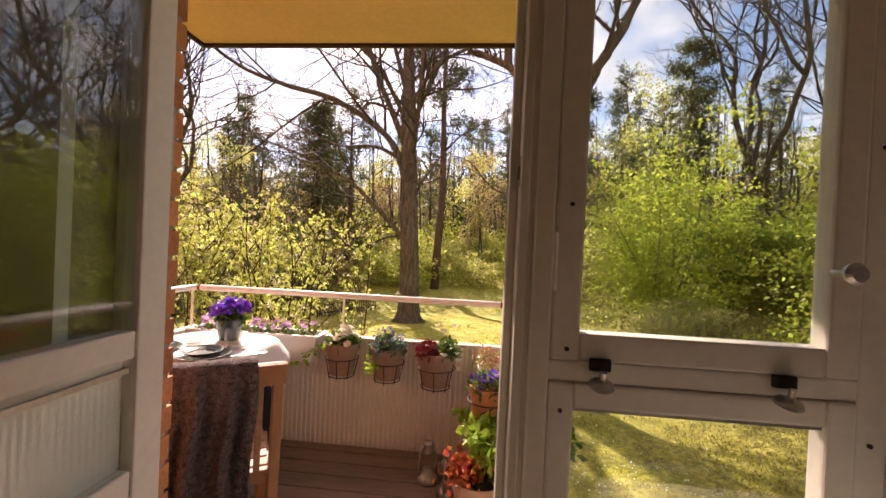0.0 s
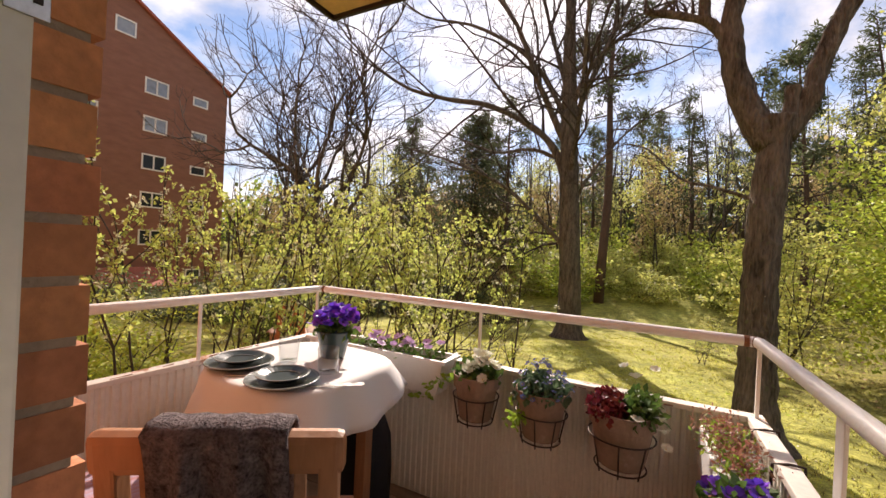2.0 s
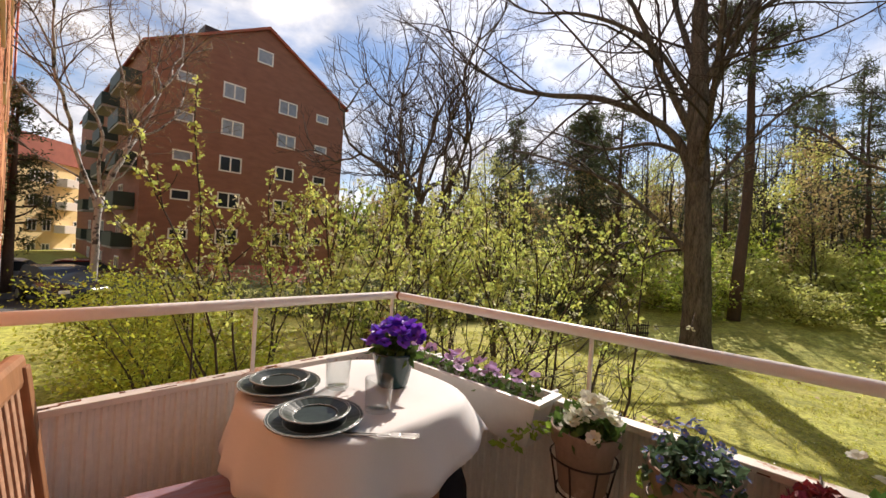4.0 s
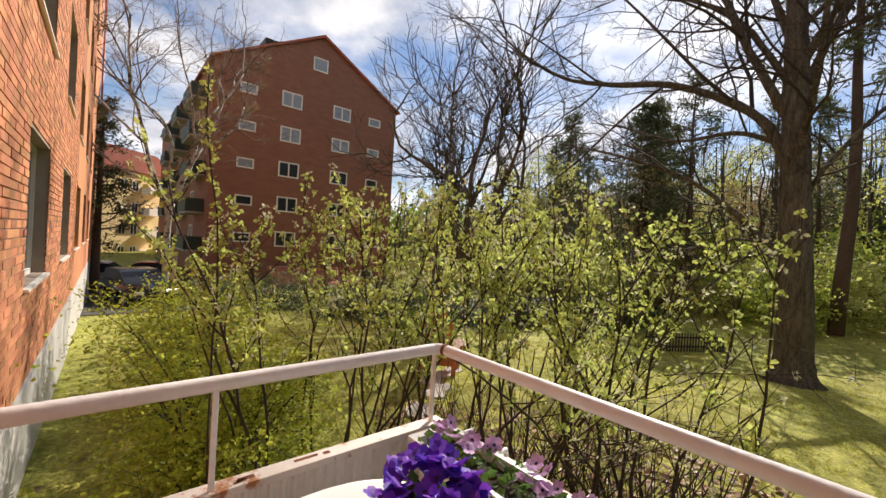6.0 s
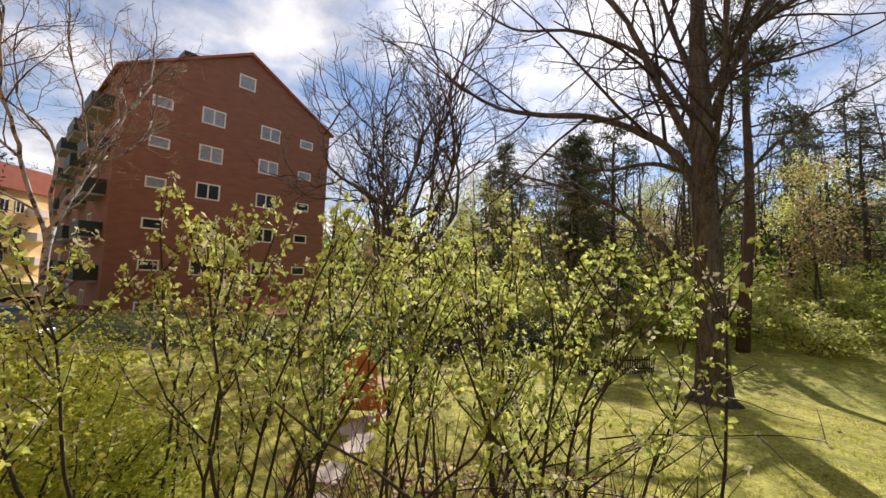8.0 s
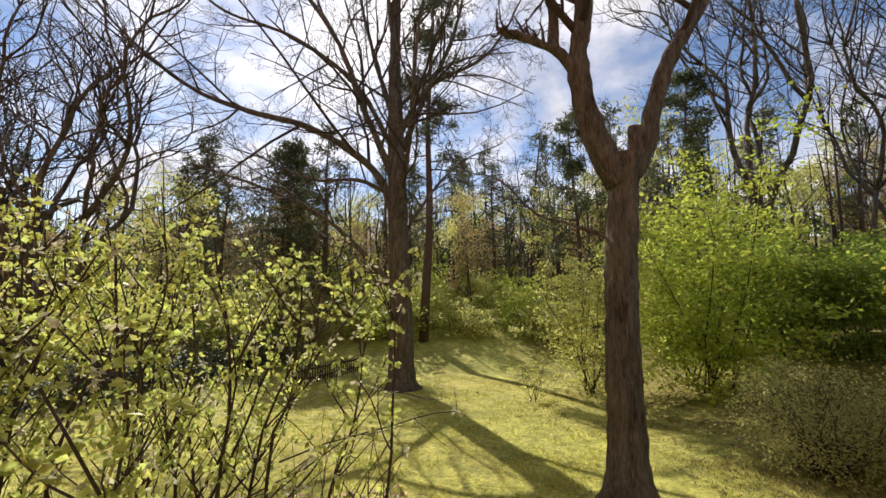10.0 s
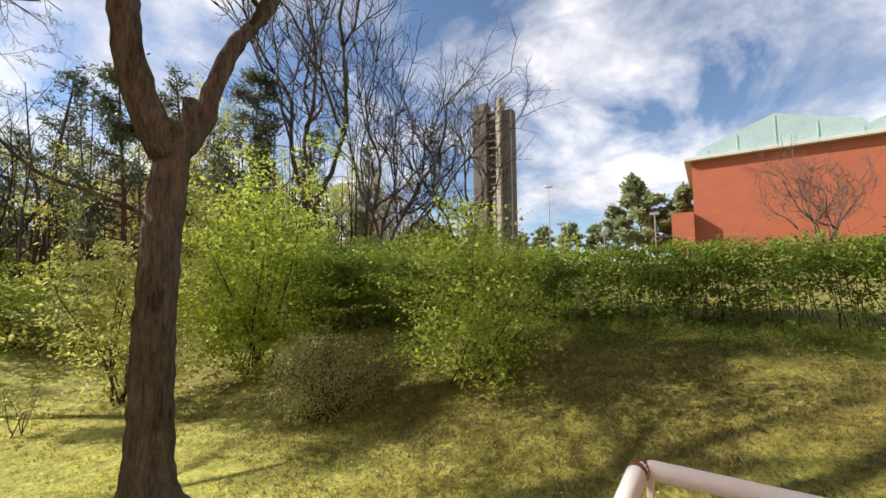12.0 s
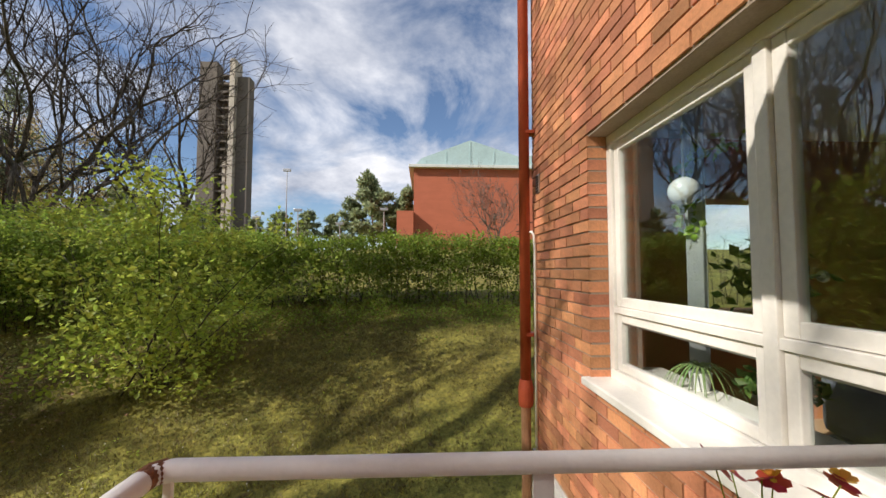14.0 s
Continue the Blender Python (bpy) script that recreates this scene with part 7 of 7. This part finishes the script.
downpipe(3.16, 0.3, WALL_T, "red painted downpipe at the corner of the facade")
downpipe(-30.6, -1.0, WALL_T, "red painted downpipe at the far end of the facade")
v_ = thing("wall_vent", pose(3.0, 0.0, 2.09), "small rusty louvred vent in the brick", "vent")
part("frame", boxbm(-0.04, 0.04, -0.01, 0.012, -0.085, 0.085, 0.002), M_STEEL, v_)
for i in range(6):
    part("slat", boxbm(-0.034, 0.034, 0.012, 0.018, -0.075 + i * 0.026, -0.062 + i * 0.026), M_DARKMETAL, v_)
cab = thing("cable_pipe", pose(3.06, 0, 0), "thin white cable pipe clipped to the brick", "pipe")
tubes("pipe", [([(0.05, 0.05, 1.66), (0.0, 0.05, 1.66), (0, 0.03, 1.63), (0, 0.022, 1.5), (0.0, 0.022, -0.8)], [0.011] * 5, 8)], M_WHITE, cab)
# ---- small things out of doors ----
# picket fence
fence = thing("picket_fence", pose(0, 0, 0), "low dark brown picket fence at the lawn's edge", "fence")
M_FENCE = mat("dark_brown_stain", (0.035, 0.022, 0.016), 0.85, var=0.3, scale=5, fine=60, bump=0.2)
fa, fb = Vector((-6.45, 14.76)), Vector((-4.88, 18.32))
way = (fb - fa).normalized()
ang = math.degrees(math.atan2(way.y, way.x))
me = None
for i in range(int((fb - fa).length / 0.13) + 1):
    p = fa + way * i * 0.13
    if me is None:
        bm = bmesh.new()
        box(bm, -0.035, 0.035, -0.01, 0.01, 0.0, 0.66)
        for v_ in [v_ for v_ in bm.verts if v_.co.z > 0.6 and abs(v_.co.x) > 0.01]:
            v_.co.x *= 0.4
        o = part("picket", bm, M_FENCE, fence); me = o.data
    else:
        o = new("picket", me); o.parent = fence
    o.matrix_basis = pose(p.x, p.y, gz(p.x, p.y) + 0.03, 0, 0, ang)
for h_ in (0.16, 0.48):
    L_ = (fb - fa).length
    bm = boxbm(0, L_, 0.011, 0.04, -0.03, 0.03)
    a0, a1 = gz(fa.x, fa.y), gz(fb.x, fb.y)
    bmesh.ops.transform(bm, matrix=pose(fa.x, fa.y, a0 + h_, 0, -math.degrees(math.atan2(a1 - a0, L_)), ang), verts=bm.verts)
    part("rail", bm, M_FENCE, fence)

# orange wooden lounge chair behind the shrub
M_ORANGE = mat("orange_stained_wood", (0.55, 0.18, 0.075), 0.7, var=0.2, scale=6, fine=50, bump=0.2)
lc = thing("lounge_chair", pose(-7.0, 5.95, gz(-7.0, 5.95), 0, 0, 40), "orange-stained wooden lounge chair with a tall rounded back", "chair")
for i in range(5):
    x = (i - 2) * 0.118
    bm = boxbm(x - 0.057, x + 0.057, -0.012, 0.012, 0.0, 1.26 - 0.07 * (i - 2) ** 2, 0.006)
    bmesh.ops.transform(bm, matrix=pose(0, -0.1, 0.2, 16, 0, 0), verts=bm.verts)
    part("back_slat", bm, M_ORANGE, lc)
for i in range(5):
    part("seat_slat", boxbm(-0.28, 0.28, 0.0 + i * 0.11, 0.1 + i * 0.11, 0.36, 0.385, 0.004), M_ORANGE, lc)
for s in (-1, 1):
    part("armrest", boxbm(s * 0.36 - 0.07, s * 0.36 + 0.07, -0.25, 0.6, 0.6, 0.625, 0.006), M_TEAKD, lc)
    part("front_leg", boxbm(s * 0.33 - 0.04, s * 0.33 + 0.04, 0.48, 0.52, 0.0, 0.6, 0.004), M_ORANGE, lc)
    part("rear_leg", boxbm(s * 0.33 - 0.04, s * 0.33 + 0.04, -0.22, -0.18, 0.0, 0.6, 0.004), M_ORANGE, lc)
bench = thing("garden_table", pose(-8.1, 7.0, gz(-8.1, 7.0), 0, 0, 35), "low grey weathered plank table on the grass", "table")
for i in range(4):
    part("plank", boxbm(-0.6, 0.6, -0.26 + i * 0.13, -0.15 + i * 0.13, 0.42, 0.45, 0.004), M_TEAKD, bench)
for sx in (-0.5, 0.5):
    for sy in (-0.2, 0.2):
        part("leg", boxbm(sx - 0.03, sx + 0.03, sy - 0.03, sy + 0.03, 0, 0.42), M_TEAKD, bench)
# stepping stones below the corner of the balcony
M_STONE = mat("pale_paving_stone", (0.42, 0.38, 0.32), 0.9, var=0.2, scale=5, fine=40, bump=0.4)
rs = random.Random(9)
for i in range(11):
    x, y = -4.6 - 0.25 * i + rs.uniform(-0.2, 0.2), 3.2 + 0.32 * i + rs.uniform(-0.2, 0.2)
    bm = bmesh.new()
    k = rs.randint(5, 7)
    top = []
    for q in range(k):
        a = 2 * math.pi * q / k + rs.uniform(-0.2, 0.2)
        r_ = rs.uniform(0.2, 0.3)
        top.append((r_ * math.cos(a), r_ * math.sin(a)))
    vb = [bm.verts.new((p[0], p[1], -0.05)) for p in top]
    vt = [bm.verts.new((p[0] * 0.94, p[1] * 0.94, 0.035)) for p in top]
    for q in range(k):
        bm.faces.new((vb[q], vb[(q + 1) % k], vt[(q + 1) % k], vt[q]))
    bm.faces.new(vt); bm.faces.new(vb[::-1])
    o = part("stepping_stone", bm, M_STONE)
    o.matrix_world = pose(x, y, gz(x, y), 0, 0, rs.uniform(0, 90))
    tagged(o, "flat pale stepping stone in the grass", "stone", "stepping stones")

# parked cars and the drive
M_ASPH = mat("asphalt", (0.055, 0.053, 0.05), 0.95, var=0.2, scale=1, fine=40, bump=0.3)
dx = np.linspace(-31, -18.5, 26); dy = np.linspace(-6, 6.5, 26)
DV = [(float(x), float(y), gz(x, y) + 0.03) for y in dy for x in dx]
DF = [(j * 26 + i, j * 26 + i + 1, (j + 1) * 26 + i + 1, (j + 1) * 26 + i) for j in range(25) for i in range(25)]
tagged(raw("road", DV, DF, M_ASPH), "dark asphalt drive beside the block", "road", kind="structure")


def car(x, y, turn, paint, label):
    """A parked hatchback, its nose along +x."""
    ob = thing("car", pose(x, y, gz(x, y) + 0.03, 0, 0, turn), label, "car", "parked cars")
    prof = [(-2.0, 0.32), (2.05, 0.32), (2.1, 0.55), (2.0, 0.78), (0.95, 0.92), (-1.9, 0.96), (-2.08, 0.6)]
    bm = prism(bmesh.new(), prof, -0.86, 0.86, "y")
    bmesh.ops.bevel(bm, geom=list(bm.edges), offset=0.06, segments=2, affect="EDGES")
    part("body", bm, paint, ob, smooth=True)
    cab = [(0.95, 0.9), (0.25, 1.38), (0.0, 1.44), (-1.2, 1.44), (-1.55, 1.36), (-1.92, 0.92)]
    bm = prism(bmesh.new(), cab, -0.72, 0.72, "y")
    part("window_band", bm, M_DARKGLASS, ob)
    bm = prism(bmesh.new(), [(0.22, 1.385), (0.0, 1.46), (-1.2, 1.46), (-1.56, 1.38)], -0.74, 0.74, "y")
    part("roof", bm, paint, ob)
    for sx in (-1.28, 1.3):
        for sy in (-0.8, 0.8):
            bm = bmesh.new()
            rings(bm, [(0.2, -0.1), (0.31, -0.09), (0.31, 0.09), (0.2, 0.1)], seg=20)
            bmesh.ops.transform(bm, matrix=pose(sx, sy, 0.31, 90, 0, 0), verts=bm.verts)
            w_ = part("wheel", bm, M_BLACK, ob)
            bm = bmesh.new()
            rings(bm, [(0.19, -0.105), (0.19, 0.105)], seg=16)
            bmesh.ops.transform(bm, matrix=pose(sx, sy, 0.31, 90, 0, 0), verts=bm.verts)
            part("rim", bm, M_STEEL, w_)
    for sy in (-0.62, 0.62):
        part("headlight", boxbm(2.02, 2.08, sy - 0.16, sy + 0.16, 0.62, 0.74, 0.02), M_PLASTIC, ob)
        part("rear_light", boxbm(-2.09, -2.0, sy - 0.14, sy + 0.14, 0.68, 0.82, 0.02), M_PIPE, ob)


car(-22.3, 1.7, 15, mat("black_car_paint", (0.02, 0.022, 0.025), 0.2, 0.3, var=0.1, bump=0), "black parked hatchback car on the drive")
car(-28.5, 0.6, 80, mat("silver_car_paint", (0.45, 0.46, 0.47), 0.3, 0.6, var=0.05, bump=0), "silver parked hatchback car on the drive")
car(-28.6, 3.4, 82, mat("dark_red_car_paint", (0.16, 0.02, 0.02), 0.25, 0.3, var=0.05, bump=0), "dark red parked hatchback car on the drive")

# street lamp over the hedge
LX, LY, LZ = 11.00, -1.91, 2.50
PY = LY - 0.75
sl = thing("street_lamp", pose(LX, PY, gz(LX, PY)), "dark street lamp with stacked round shades on a bent arm", "lamp")
top = LZ - gz(LX, PY)
part("pole", turned([(0.045, 0), (0.035, top + 0.1)], seg=10), M_DARKMETAL, sl)
tubes("arm", [(smoothline([(0, 0, top + 0.08), (0, 0.25, top + 0.24), (0, 0.6, top + 0.22), (0, 0.78, top + 0.19), (0, 0.98, top + 0.15)], 4), [0.017] * 17, 6)], M_DARKMETAL, sl)
for k, r_ in enumerate((0.16, 0.23, 0.25)):
    part("shade", turned([(r_, top - 0.2 + k * 0.075), (r_ * 0.8, top - 0.185 + k * 0.075), (0.04, top - 0.16 + k * 0.075)], seg=20, centre=(0, 0.75), cap=(False, True)), M_DARKMETAL, sl)
part("cap", turned([(0.15, top - 0.02), (0.1, top + 0.06), (0.07, top + 0.14), (0.02, top + 0.17)], seg=20, centre=(0, 0.75)), M_DARKMETAL, sl)

# windows of the facade farther along
for x0, x1, z0, z1 in OPEN:
    if x0 > -2 or z1 > 6.5 and x0 < -9:
        if x0 > -2 and z0 < 2:
            continue
    w_ = thing("facade_window", pose((x0 + x1) / 2, -0.13, (z0 + z1) / 2), "white framed casement window in the brick facade", "window", "facade windows", "structure")
    hw, hh_ = (x1 - x0) / 2, (z1 - z0) / 2
    frame_bars("window_frame", w_, -hw, hw, -hh_, hh_, -0.06, 0.0, 0.06, M_WHITE, 0.0)
    part("mullion", boxbm(-0.04, 0.04, -0.06, -0.002, -hh_ + 0.06, hh_ - 0.06), M_WHITE, w_)
    part("pane", boxbm(-hw + 0.05, hw - 0.05, -0.04, -0.035, -hh_ + 0.05, hh_ - 0.05), M_DARKGLASS, w_)
    part("sill", boxbm(-hw - 0.02, hw + 0.02, 0.0, 0.17, -hh_ - 0.03, -hh_ - 0.002), M_WHITE, w_)

# bricks of the pier beside the window and of the door's reveal
brick_me = {}


def lay_brick(x0, x1, y0, z, d=0.0):
    key = (round(x1 - x0, 3), y0)
    if key not in brick_me:
        w, b = x1 - x0, 0.004
        V, F = [], []
        for xx, yy, zz in ((0, y0, 0), (w, y0, 0), (w, 0, 0), (0, 0, 0), (0, y0, BR_H), (w, y0, BR_H), (w, 0, BR_H), (0, 0, BR_H)):
            V.append((xx, yy, zz))
        F = [(0, 1, 2, 3), (7, 6, 5, 4), (3, 2, 6, 7), (1, 5, 6, 2), (0, 3, 7, 4), (0, 4, 5, 1)]
        m_ = bpy.data.meshes.new("brick")
        m_.from_pydata(V, [], F)
        m_.materials.append(M_BRICK)
        brick_me[key] = m_
    o = new("brick", brick_me[key])
    o.parent = wall_front
    o.matrix_basis = pose(x0, d, z)


rb_ = random.Random(17)
for i in range(int(-0.31 / COURSE), int(2.62 / COURSE) + 1):
    z = i * COURSE
    x = WIN_R - 0.003
    first = True
    while x < WALL_R - 0.02:
        w = 0.12 if (first and i % 2) else BR_L
        x1 = min(x + w, WALL_R)
        if WALL_R - x1 < 0.05:
            x1 = WALL_R
        lay_brick(x, x1, -0.127 if first and SILL < z < HEAD - 0.05 else -0.03, z, rb_.uniform(-0.003, 0.003))
        x = x1 + 0.012
        first = False
    if -0.02 <= z < HEAD - 0.03:
        if i % 2:
            lay_brick(DOOR_L - 0.12, DOOR_L + 0.003, -0.072, z, rb_.uniform(-0.004, 0.004))
            lay_brick(DOOR_L - 0.25, DOOR_L - 0.132, -0.03, z, rb_.uniform(-0.004, 0.004))
        else:
            lay_brick(DOOR_L - 0.25, DOOR_L + 0.003, -0.072, z, rb_.uniform(-0.004, 0.004))
